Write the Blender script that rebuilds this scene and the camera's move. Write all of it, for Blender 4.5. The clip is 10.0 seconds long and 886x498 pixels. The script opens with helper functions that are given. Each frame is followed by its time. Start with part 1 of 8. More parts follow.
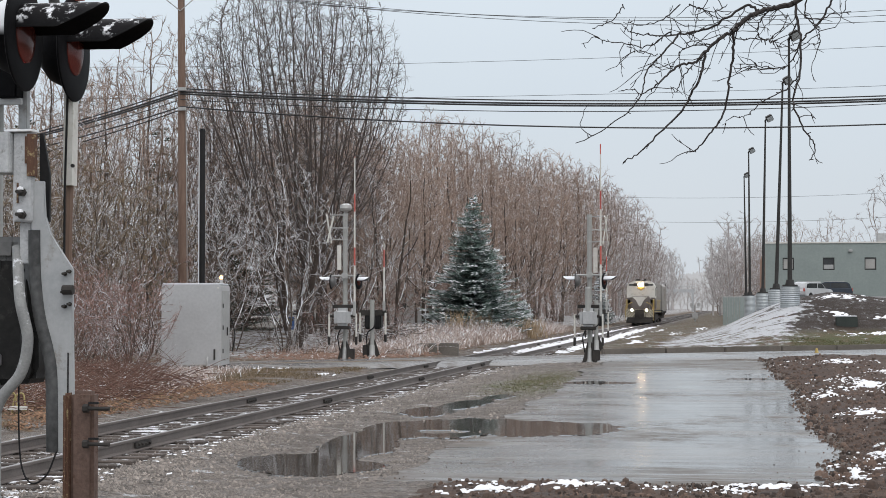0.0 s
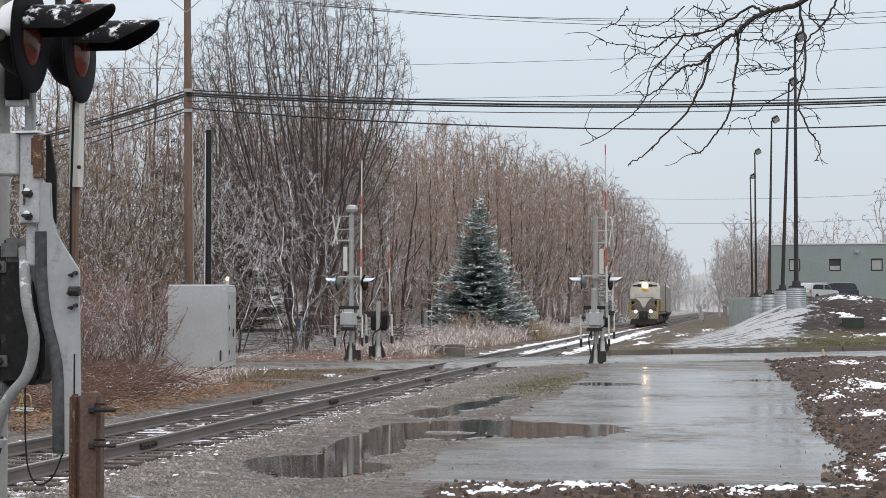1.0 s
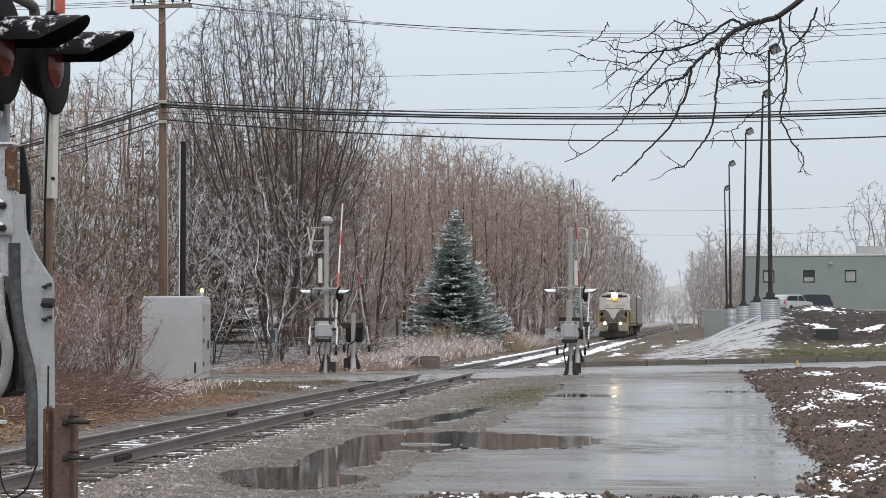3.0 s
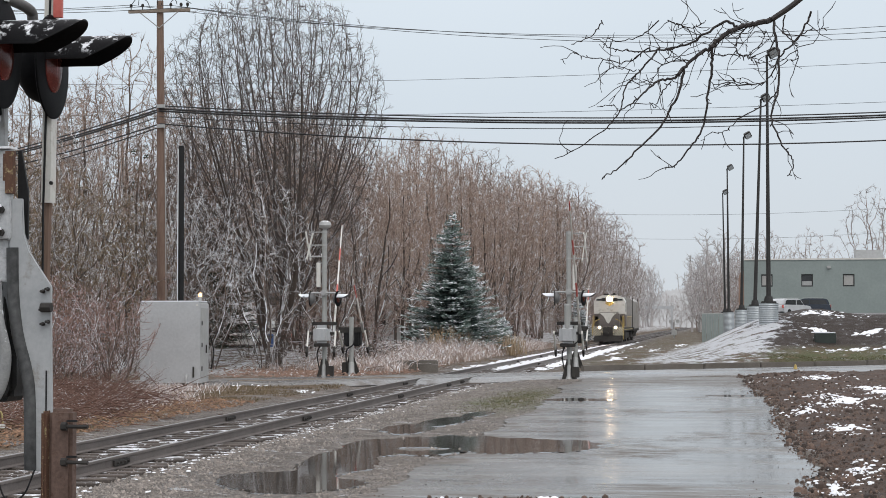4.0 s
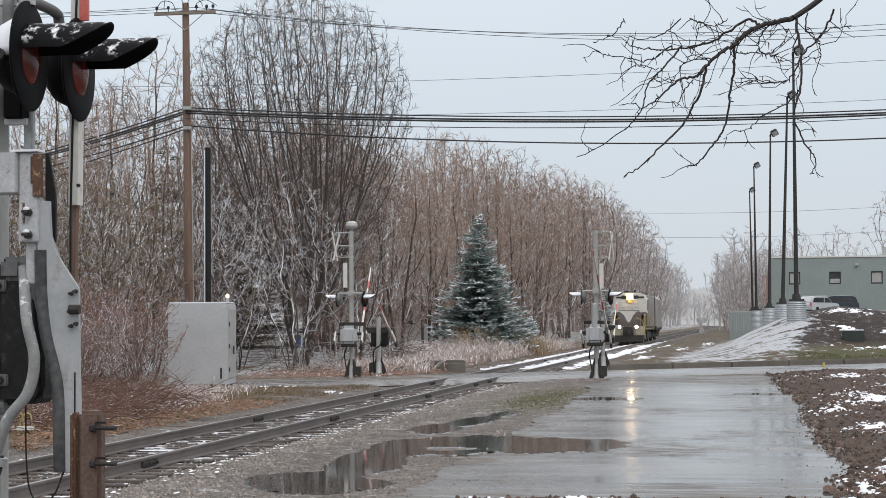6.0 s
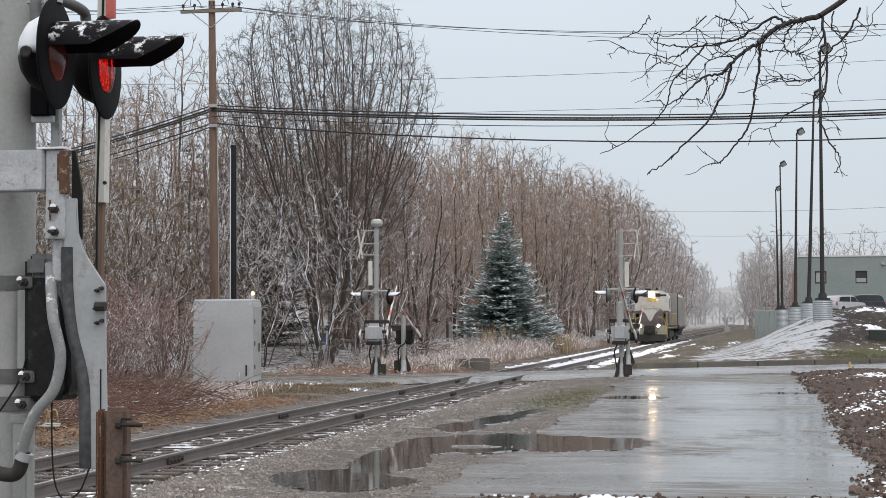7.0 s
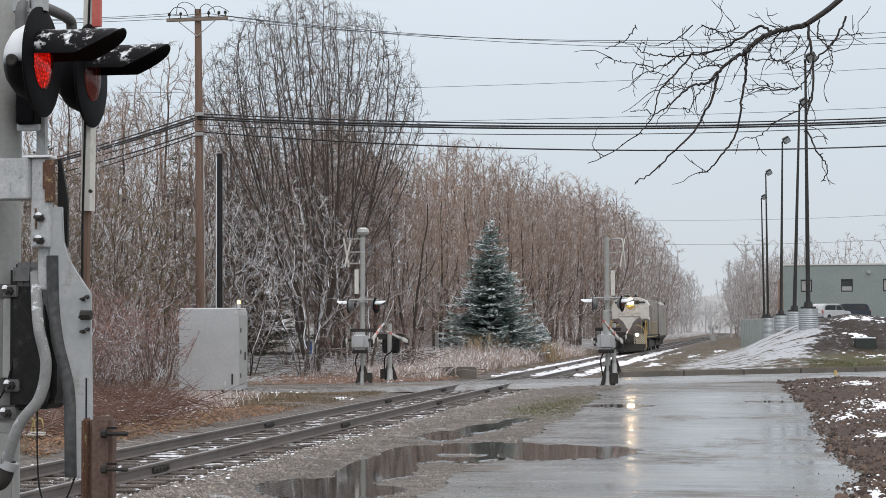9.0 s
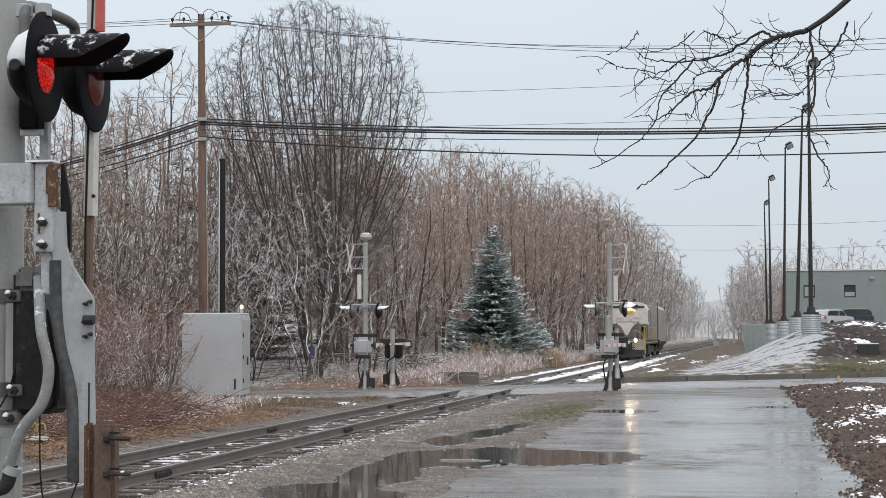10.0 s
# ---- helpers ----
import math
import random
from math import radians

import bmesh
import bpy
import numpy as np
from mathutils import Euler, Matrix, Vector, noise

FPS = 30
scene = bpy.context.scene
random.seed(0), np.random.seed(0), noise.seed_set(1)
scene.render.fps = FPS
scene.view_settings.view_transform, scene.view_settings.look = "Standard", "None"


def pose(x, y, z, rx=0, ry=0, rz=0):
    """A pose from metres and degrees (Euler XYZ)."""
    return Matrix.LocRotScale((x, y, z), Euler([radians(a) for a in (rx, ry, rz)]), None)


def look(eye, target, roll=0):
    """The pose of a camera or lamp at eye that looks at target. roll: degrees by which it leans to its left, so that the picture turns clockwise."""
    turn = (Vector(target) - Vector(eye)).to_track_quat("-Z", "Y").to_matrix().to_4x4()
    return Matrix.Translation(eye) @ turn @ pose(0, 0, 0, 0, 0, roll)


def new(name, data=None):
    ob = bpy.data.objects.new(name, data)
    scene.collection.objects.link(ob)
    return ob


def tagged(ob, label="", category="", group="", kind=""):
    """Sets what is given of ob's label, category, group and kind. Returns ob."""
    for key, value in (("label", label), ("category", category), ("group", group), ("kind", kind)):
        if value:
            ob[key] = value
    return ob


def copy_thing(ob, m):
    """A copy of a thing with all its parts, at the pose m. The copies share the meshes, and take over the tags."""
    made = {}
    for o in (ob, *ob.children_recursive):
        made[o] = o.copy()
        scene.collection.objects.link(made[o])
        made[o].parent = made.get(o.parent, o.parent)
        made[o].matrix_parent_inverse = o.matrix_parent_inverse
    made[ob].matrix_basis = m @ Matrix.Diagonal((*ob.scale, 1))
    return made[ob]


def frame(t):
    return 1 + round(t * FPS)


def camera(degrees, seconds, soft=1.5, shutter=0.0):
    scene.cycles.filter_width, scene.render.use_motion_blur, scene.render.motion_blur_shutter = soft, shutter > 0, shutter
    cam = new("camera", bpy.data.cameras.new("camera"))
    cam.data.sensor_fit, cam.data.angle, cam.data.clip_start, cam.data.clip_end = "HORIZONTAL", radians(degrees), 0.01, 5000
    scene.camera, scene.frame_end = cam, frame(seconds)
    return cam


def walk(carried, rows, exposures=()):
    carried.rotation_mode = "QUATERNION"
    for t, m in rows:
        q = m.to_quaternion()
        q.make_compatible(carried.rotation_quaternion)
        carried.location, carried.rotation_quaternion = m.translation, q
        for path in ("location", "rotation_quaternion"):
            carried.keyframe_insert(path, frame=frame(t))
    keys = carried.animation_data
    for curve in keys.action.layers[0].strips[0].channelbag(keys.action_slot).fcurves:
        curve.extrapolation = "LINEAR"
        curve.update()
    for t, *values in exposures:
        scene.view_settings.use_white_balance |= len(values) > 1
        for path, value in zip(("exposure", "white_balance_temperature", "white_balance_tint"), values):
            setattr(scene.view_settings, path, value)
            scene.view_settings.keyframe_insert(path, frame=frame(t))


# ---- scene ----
# ---- camera and its path: a hand-held long lens that only turns ----
EYE = (0.0, 0.0, 1.85)
cam = camera(28.0, 10.0, soft=0.7)


def aim(yaw, pitch, roll):
    a, b = radians(yaw), radians(pitch)
    d = Vector((-math.sin(a) * math.cos(b), math.cos(a) * math.cos(b), math.sin(b)))
    return look(EYE, Vector(EYE) + d * 50, roll)


PATH = [(0, 9.634, 1.767, 0.0), (0.5, 9.787, 1.778, 0.058), (1, 9.829, 1.808, -0.009), (1.5, 9.886, 1.879, -0.078),
        (2, 9.75, 1.938, -0.075), (2.5, 9.095, 2.052, -0.02), (4, 8.966, 2.316, -0.085), (4.5, 8.903, 2.311, -0.201),
        (5, 8.936, 2.314, -0.182), (5.5, 9.096, 2.346, -0.398), (6, 9.821, 2.315, -0.415), (6.2, 10.316, 2.295, -0.283),
        (7.5, 10.652, 2.252, -0.232), (8, 10.454, 2.337, -0.24), (8.5, 10.323, 2.419, -0.233), (9, 10.188, 2.528, -0.257),
        (9.5, 10.236, 2.598, -0.18), (10, 10.277, 2.696, -0.193)]
walk(cam, [(t, aim(a, b, c)) for t, a, b, c in PATH])

# ---- overcast winter daylight ----
world = bpy.data.worlds.new("overcast_sky")
scene.world = world
world.use_nodes = True
wn, wl = world.node_tree.nodes, world.node_tree.links
wn.clear()
w_out = wn.new("ShaderNodeOutputWorld")
w_bg = wn.new("ShaderNodeBackground")
w_sky = wn.new("ShaderNodeTexSky")
w_sky.sky_type, w_sky.sun_disc = "NISHITA", False
w_sky.sun_elevation, w_sky.sun_rotation = radians(38), radians(150)
w_sky.dust_density, w_sky.air_density = 4.0, 1.0
w_dim = wn.new("ShaderNodeMix")
w_dim.data_type, w_dim.blend_type = "RGBA", "MULTIPLY"
w_dim.inputs[0].default_value = 1.0
w_dim.inputs[7].default_value = (0.08, 0.08, 0.08, 1)
w_mix = wn.new("ShaderNodeMix")
w_mix.data_type = "RGBA"
w_mix.inputs[0].default_value = 0.93
# cloud deck: a little brighter overhead than near the horizon, with soft broad mottling
w_tc = wn.new("ShaderNodeTexCoord")
w_sep = wn.new("ShaderNodeSeparateXYZ")
w_ramp = wn.new("ShaderNodeValToRGB")
w_ramp.color_ramp.elements[0].color = (0.622, 0.665, 0.71, 1)
w_ramp.color_ramp.elements[1].color = (1.27, 1.25, 1.29, 1)
w_ramp.color_ramp.elements[0].position = 0.0
w_ramp.color_ramp.elements[1].position = 0.85
for at_, tone_ in ((0.12, (0.640, 0.712, 0.782, 1)), (0.22, (0.705, 0.78, 0.85, 1))):
    e = w_ramp.color_ramp.elements.new(at_)
    e.color = tone_
w_noise = wn.new("ShaderNodeTexNoise")
w_noise.inputs["Scale"].default_value = 2.2
w_noise.inputs["Detail"].default_value = 3
w_mot = wn.new("ShaderNodeMapRange")
w_mot.inputs[1].default_value, w_mot.inputs[2].default_value = 0.3, 0.7
w_mot.inputs[3].default_value, w_mot.inputs[4].default_value = 0.96, 1.04
wl.new(w_tc.outputs["Generated"], w_sep.inputs[0])
wl.new(w_sep.outputs[2], w_ramp.inputs[0])
wl.new(w_tc.outputs["Generated"], w_noise.inputs["Vector"])
wl.new(w_noise.outputs[0], w_mot.inputs[0])
w_mul = wn.new("ShaderNodeMix")
w_mul.data_type, w_mul.blend_type = "RGBA", "MULTIPLY"
w_mul.inputs[0].default_value = 1.0
wl.new(w_ramp.outputs[0], w_mul.inputs[6])
wl.new(w_mot.outputs[0], w_mul.inputs[7])
wl.new(w_sky.outputs[0], w_dim.inputs[6])
wl.new(w_dim.outputs[2], w_mix.inputs[6])
wl.new(w_mul.outputs[2], w_mix.inputs[7])
wl.new(w_mix.outputs[2], w_bg.inputs[0])
wl.new(w_bg.outputs[0], w_out.inputs[0])
w_bg.inputs[1].default_value = 1.11

sun = new("sun", bpy.data.lights.new("sun", "SUN"))
sun.data.energy, sun.data.angle, sun.data.color = 0.6, radians(25), (1.0, 0.97, 0.93)
sun.matrix_world = look((0, 0, 60), (-28, 40, 0))
scene.view_settings.exposure = 0.0
# ---- materials ----
def nodes_of(name):
    m = bpy.data.materials.new(name)
    m.use_nodes = True
    n, l = m.node_tree.nodes, m.node_tree.links
    return m, n, l, n["Principled BSDF"]


def noise_node(n, l, scale, detail=4, rough=0.6, coord=None, stretch=None):
    t = n.new("ShaderNodeTexNoise")
    t.inputs["Scale"].default_value, t.inputs["Detail"].default_value = scale, detail
    t.inputs["Roughness"].default_value = rough
    if coord is not None:
        if stretch:
            mp = n.new("ShaderNodeMapping")
            mp.inputs["Scale"].default_value = stretch
            l.new(coord, mp.inputs[0])
            coord = mp.outputs[0]
        l.new(coord, t.inputs["Vector"])
    return t.outputs[0]


def ramp(n, l, src, lo, hi, a=0.0, b=1.0):
    r = n.new("ShaderNodeMapRange")
    r.inputs[1].default_value, r.inputs[2].default_value = lo, hi
    r.inputs[3].default_value, r.inputs[4].default_value = a, b
    l.new(src, r.inputs[0])
    return r.outputs[0]


def mixed(n, l, fac, a, b, mode="MIX"):
    m = n.new("ShaderNodeMix")
    m.data_type, m.blend_type = "RGBA", mode
    for sock, v in ((m.inputs[0], fac), (m.inputs[6], a), (m.inputs[7], b)):
        if isinstance(v, (int, float)):
            sock.default_value = v
        elif isinstance(v, tuple):
            sock.default_value = (*v, 1)
        else:
            l.new(v, sock)
    return m.outputs[2]


def times(n, l, a, b, op="MULTIPLY"):
    m = n.new("ShaderNodeMath")
    m.operation = op
    for sock, v in ((m.inputs[0], a), (m.inputs[1], b)):
        if isinstance(v, (int, float)):
            sock.default_value = v
        else:
            l.new(v, sock)
    return m.outputs[0]


def surface(name, c1, c2, rough=0.7, metal=0.0, fine=40.0, broad=2.0, bump=0.2, c3=None, snow=0.0, snow_scale=3.0,
            stretch=None, vary=0.0, space="Object", rough2=None, bump_dist=0.01, snow_up=0.45, spec=0.5, piece=0.0):
    """Two colours mixed by grain and by broad patches; c3 is a stain or rust; snow lies on faces that look up."""
    m, n, l, p = nodes_of(name)
    tc = n.new("ShaderNodeTexCoord")
    geo = n.new("ShaderNodeNewGeometry")
    co = geo.outputs["Position"] if space == "World" else tc.outputs["Object"]
    g = noise_node(n, l, fine, 5, 0.65, co, stretch)
    b = noise_node(n, l, broad, 4, 0.6, co, stretch)
    f = times(n, l, ramp(n, l, g, 0.35, 0.65, 0, 0.5), ramp(n, l, b, 0.35, 0.65, 0, 0.5), "ADD")
    col = mixed(n, l, f, c1, c2)
    if c3:
        s = ramp(n, l, noise_node(n, l, broad * 2.7, 6, 0.7, co), 0.56, 0.68)
        col = mixed(n, l, s, col, c3)
    if vary:
        oi = n.new("ShaderNodeObjectInfo")
        col = mixed(n, l, 1.0, col, ramp(n, l, oi.outputs["Random"], 0, 1, 1 - vary, 1 + vary), "MULTIPLY")
    if piece:
        col = mixed(n, l, 1.0, col, ramp(n, l, geo.outputs["Random Per Island"], 0, 1, 1 - piece, 1 + piece), "MULTIPLY")
    if snow:
        sep = n.new("ShaderNodeSeparateXYZ")
        l.new(geo.outputs["Normal"], sep.inputs[0])
        up = ramp(n, l, sep.outputs[2], snow_up, snow_up + 0.25)
        sn = ramp(n, l, noise_node(n, l, snow_scale, 6, 0.7, geo.outputs["Position"]), 0.62 - 0.3 * snow, 0.70 - 0.3 * snow)
        k = times(n, l, up, sn)
        col = mixed(n, l, k, col, (0.82, 0.84, 0.87))
    l.new(col, p.inputs["Base Color"])
    r2 = rough if rough2 is None else rough2
    l.new(ramp(n, l, b, 0.35, 0.65, rough, r2), p.inputs["Roughness"])
    p.inputs["Metallic"].default_value = metal
    p.inputs["Specular IOR Level"].default_value = spec
    if bump:
        bp = n.new("ShaderNodeBump")
        bp.inputs["Strength"].default_value, bp.inputs["Distance"].default_value = bump, bump_dist
        l.new(g, bp.inputs["Height"])
        l.new(bp.outputs[0], p.inputs["Normal"])
    return m


M = {}
M["bark"] = surface("bark_grey_brown", (0.075, 0.058, 0.048), (0.15, 0.12, 0.10), 0.9, fine=25, broad=1.5, snow=0.55, snow_scale=1.3, vary=0.2, snow_up=0.15)
M["bark_dark"] = surface("bark_dark_wet", (0.055, 0.042, 0.035), (0.11, 0.085, 0.07), 0.85, fine=25, broad=1.5, snow=0.62, snow_scale=1.5, snow_up=0.2)
M["twig"] = surface("twig_grey_brown", (0.165, 0.112, 0.082), (0.28, 0.20, 0.155), 0.9, fine=6, broad=0.7, bump=0, snow=0.42, snow_scale=0.9, vary=0.22, snow_up=0.15)
M["twig_red"] = surface("twig_reddish", (0.245, 0.170, 0.132), (0.385, 0.290, 0.235), 0.9, fine=6, broad=0.5, bump=0, snow=0.34, snow_scale=0.9, vary=0.2, snow_up=0.3)
M["twig_dark"] = surface("twig_dark_grey", (0.07, 0.056, 0.05), (0.135, 0.11, 0.098), 0.9, fine=6, broad=0.7, bump=0, snow=0.36, snow_scale=0.9, snow_up=0.35)
M["twig_gold"] = surface("twig_golden", (0.18, 0.125, 0.07), (0.26, 0.19, 0.115), 0.9, fine=6, broad=0.5, bump=0, snow=0.2, snow_scale=0.9, vary=0.2, snow_up=0.4)
# pale base tone paints distance haze into the twigs; snow lies on top
M["twig_pale"] = surface("twig_haze_and_snow", (0.27, 0.215, 0.19), (0.38, 0.32, 0.29), 0.9, fine=6, broad=0.5, bump=0, snow=0.5, snow_scale=0.9, vary=0.12, snow_up=0.2)
M["twig_frost"] = surface("twig_frosted", (0.36, 0.33, 0.32), (0.52, 0.50, 0.50), 0.9, fine=6, broad=0.5, bump=0, snow=0.4, vary=0.1)
M["steel"] = surface("galvanised_steel", (0.36, 0.36, 0.35), (0.50, 0.50, 0.49), 0.5, 0.35, fine=60, broad=4, bump=0.08, snow=0.15, snow_scale=8)
M["rail"] = surface("rail_steel_weathered", (0.11, 0.093, 0.084), (0.19, 0.165, 0.152), 0.5, 0.3, fine=30, broad=2, bump=0.1)
M["rail_head"] = surface("rail_head_polished", (0.34, 0.33, 0.33), (0.46, 0.45, 0.44), 0.3, 0.8, fine=30, broad=2, bump=0.05)
M["tie"] = surface("tie_creosote_wood", (0.05, 0.04, 0.034), (0.11, 0.09, 0.078), 0.8, fine=30, broad=3, bump=0.4, snow=0.24, snow_scale=2.5, vary=0.25)
M["black"] = surface("black_paint", (0.004, 0.004, 0.005), (0.009, 0.009, 0.010), 0.6, 0.0, fine=50, broad=5, bump=0.05, snow=0.16, snow_scale=14, spec=0.07, snow_up=0.3)

# mist is painted into this pale twig colour
M["twig_mist"] = surface("twig_mist_toned", (0.40, 0.37, 0.36), (0.50, 0.475, 0.465), 0.9, fine=6, broad=0.5, bump=0, snow=0.3, snow_scale=0.9, vary=0.08, snow_up=0.3)
M["black_snowy"] = surface("black_paint_with_snow", (0.004, 0.004, 0.005), (0.010, 0.010, 0.011), 0.5, fine=50, broad=5, bump=0.05, snow=1.15, snow_scale=9, spec=0.07, snow_up=-0.12)
M["visor_black"] = surface("black_visor_paint", (0.004, 0.004, 0.005), (0.011, 0.011, 0.012), 0.5, fine=50, broad=5, bump=0.05, snow=0.27, snow_scale=11, spec=0.08, snow_up=0.2)
M["paint_grey"] = surface("grey_enamel_steel", (0.36, 0.375, 0.385), (0.47, 0.48, 0.485), 0.45, 0.1, fine=30, broad=3, bump=0.05, c3=(0.30, 0.285, 0.265))
M["mast_paint"] = surface("aluminium_painted_mast", (0.32, 0.325, 0.31), (0.42, 0.425, 0.405), 0.5, 0.1, fine=40, broad=2.5, bump=0.06, c3=(0.30, 0.295, 0.275))
M["case_paint"] = surface("silver_painted_case", (0.46, 0.465, 0.47), (0.58, 0.585, 0.59), 0.38, 0.35, fine=12, broad=0.8, bump=0.04, snow=0.4, snow_scale=2, snow_up=0.8)
M["rust"] = surface("rusted_brown_steel", (0.09, 0.055, 0.042), (0.18, 0.118, 0.094), 0.7, 0.1, fine=40, broad=5, bump=0.3, c3=(0.075, 0.032, 0.018))
M["rust_flake"] = surface("rust_with_old_yellow_paint", (0.075, 0.036, 0.024), (0.15, 0.075, 0.045), 0.8, fine=70, broad=14, bump=0.5, c3=(0.46, 0.38, 0.2), stretch=(1, 1, 0.25))
M["white_paint"] = surface("worn_white_paint", (0.62, 0.60, 0.55), (0.74, 0.73, 0.69), 0.55, fine=30, broad=4, bump=0.06, c3=(0.5, 0.46, 0.4))
M["red_paint"] = surface("faded_red_paint", (0.50, 0.09, 0.07), (0.62, 0.16, 0.13), 0.5, fine=30, broad=5, bump=0.05)
M["wood_pole"] = surface("brown_pole_wood", (0.14, 0.088, 0.064), (0.26, 0.18, 0.14), 0.85, fine=14, broad=1.2, bump=0.4, stretch=(1, 1, 0.12))
M["wood_grey"] = surface("weathered_wood", (0.20, 0.16, 0.125), (0.33, 0.28, 0.235), 0.85, fine=20, broad=2, bump=0.3)
M["snow"] = surface("fresh_snow", (0.80, 0.82, 0.85), (0.88, 0.89, 0.91), 0.6, fine=30, broad=4, bump=0.4, bump_dist=0.02)
M["rubber"] = surface("black_cable_rubber", (0.009, 0.009, 0.01), (0.02, 0.02, 0.02), 0.6, fine=40, broad=4, bump=0.05, spec=0.3)
M["wire"] = surface("overhead_cable", (0.02, 0.02, 0.022), (0.05, 0.05, 0.05), 0.6, fine=1.5, broad=0.2, bump=0, snow=0.3, snow_scale=1.0, snow_up=0.7)
M["lamp_steel"] = surface("dark_bronze_pole", (0.02, 0.019, 0.018), (0.045, 0.043, 0.04), 0.5, 0.2, fine=30, broad=3, bump=0.05)
M["siding"] = surface("green_grey_metal_siding", (0.235, 0.275, 0.262), (0.295, 0.335, 0.318), 0.5, 0.1, fine=4, broad=0.4, bump=0.03)
M["brick_brown"] = surface("orange_brown_cladding", (0.30, 0.165, 0.11), (0.40, 0.24, 0.165), 0.7, fine=8, broad=0.8, bump=0.1)
M["glass"] = surface("dark_window_glass", (0.02, 0.022, 0.024), (0.05, 0.052, 0.055), 0.06, 0.0, fine=2, broad=0.6, bump=0)
M["corrugated"] = surface("galvanised_corrugated_sheet", (0.30, 0.33, 0.34), (0.42, 0.45, 0.46), 0.45, 0.5, fine=10, broad=0.7, bump=0.05)
M["cream"] = surface("cream_engine_paint", (0.60, 0.575, 0.53), (0.70, 0.68, 0.63), 0.45, fine=8, broad=1, bump=0.03, c3=(0.36, 0.33, 0.27))
M["engine_grey"] = surface("brown_grey_engine_paint", (0.125, 0.105, 0.095), (0.19, 0.165, 0.15), 0.5, fine=8, broad=1, bump=0.03)
M["yellow"] = surface("safety_yellow_paint", (0.42, 0.29, 0.08), (0.50, 0.37, 0.13), 0.5, fine=20, broad=3, bump=0.03)
M["grime"] = surface("grimy_underframe", (0.018, 0.016, 0.015), (0.05, 0.045, 0.04), 0.8, fine=10, broad=1.5, bump=0.2)
M["car_brown"] = surface("brown_freight_paint", (0.16, 0.10, 0.08), (0.24, 0.165, 0.135), 0.65, fine=6, broad=0.6, bump=0.05, c3=(0.30, 0.25, 0.22))
M["car_grey"] = surface("grey_freight_paint", (0.30, 0.285, 0.265), (0.40, 0.385, 0.365), 0.6, fine=6, broad=0.6, bump=0.05, c3=(0.26, 0.22, 0.19))
M["suv_blue"] = surface("dark_blue_car_paint", (0.035, 0.045, 0.06), (0.05, 0.06, 0.08), 0.25, 0.2, fine=20, broad=2, bump=0.02, snow=0.5, snow_scale=1, snow_up=0.8)
M["suv_silver"] = surface("pale_silver_car_paint", (0.5, 0.51, 0.52), (0.62, 0.63, 0.64), 0.3, 0.2, fine=20, broad=2, bump=0.02, snow=0.6, snow_scale=1, snow_up=0.7)
M["needles"] = surface("blue_green_needles", (0.105, 0.155, 0.132), (0.25, 0.32, 0.29), 0.75, fine=5, broad=0.8, bump=0, snow=0.5, snow_scale=1.1, snow_up=0.25)
M["needles_frost"] = surface("frosted_needles", (0.20, 0.24, 0.23), (0.34, 0.38, 0.37), 0.8, fine=5, broad=0.8, bump=0, snow=0.7, snow_scale=1.1, snow_up=0.1)
M["dead_grass"] = surface("dead_straw_grass", (0.33, 0.24, 0.15), (0.50, 0.39, 0.26), 0.9, fine=3, broad=0.5, bump=0, snow=0.2, snow_up=0.2)
M["frost_grass"] = surface("frosted_pale_grass", (0.40, 0.30, 0.25), (0.60, 0.51, 0.46), 0.9, fine=3, broad=0.5, bump=0, snow=0.5, snow_up=0.1)
M["leaf_red"] = surface("fallen_russet_leaves", (0.15, 0.085, 0.058), (0.27, 0.175, 0.13), 0.9, fine=3, broad=1, bump=0, snow=0.15)
M["branch_dark"] = surface("wet_dark_branch", (0.022, 0.018, 0.017), (0.05, 0.042, 0.04), 0.7, fine=60, broad=6, bump=0.4)
M["roof"] = surface("grey_shingle_roof", (0.16, 0.155, 0.15), (0.26, 0.25, 0.245), 0.85, fine=4, broad=0.6, bump=0.1, snow=0.5, snow_scale=0.6, snow_up=0.3)
M["wall_pale"] = surface("pale_house_siding", (0.36, 0.35, 0.33), (0.46, 0.45, 0.43), 0.7, fine=3, broad=0.5, bump=0.03)
M["blue_tarp"] = surface("blue_plastic", (0.04, 0.10, 0.28), (0.06, 0.14, 0.36), 0.4, fine=6, broad=1, bump=0.1)
M["clod"] = surface("soil_clods", (0.042, 0.027, 0.02), (0.13, 0.088, 0.067), 0.75, fine=30, broad=1.2, bump=0.6, space="World", piece=0.75, rough2=0.9)
M["pebble"] = surface("grey_pebbles", (0.09, 0.077, 0.066), (0.30, 0.262, 0.228), 0.55, fine=30, broad=3, bump=0.1, space="World", piece=0.55)


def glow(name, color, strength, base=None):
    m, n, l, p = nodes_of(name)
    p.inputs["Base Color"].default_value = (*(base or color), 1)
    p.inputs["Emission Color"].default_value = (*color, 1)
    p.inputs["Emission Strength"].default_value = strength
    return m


M["headlight"] = glow("headlight_glow", (1.0, 0.72, 0.40), 130)
M["ditchlight"] = glow("ditch_light_glow", (1.0, 0.80, 0.54), 60)
M["amber"] = glow("amber_case_lamp", (1.0, 0.6, 0.25), 3.0)


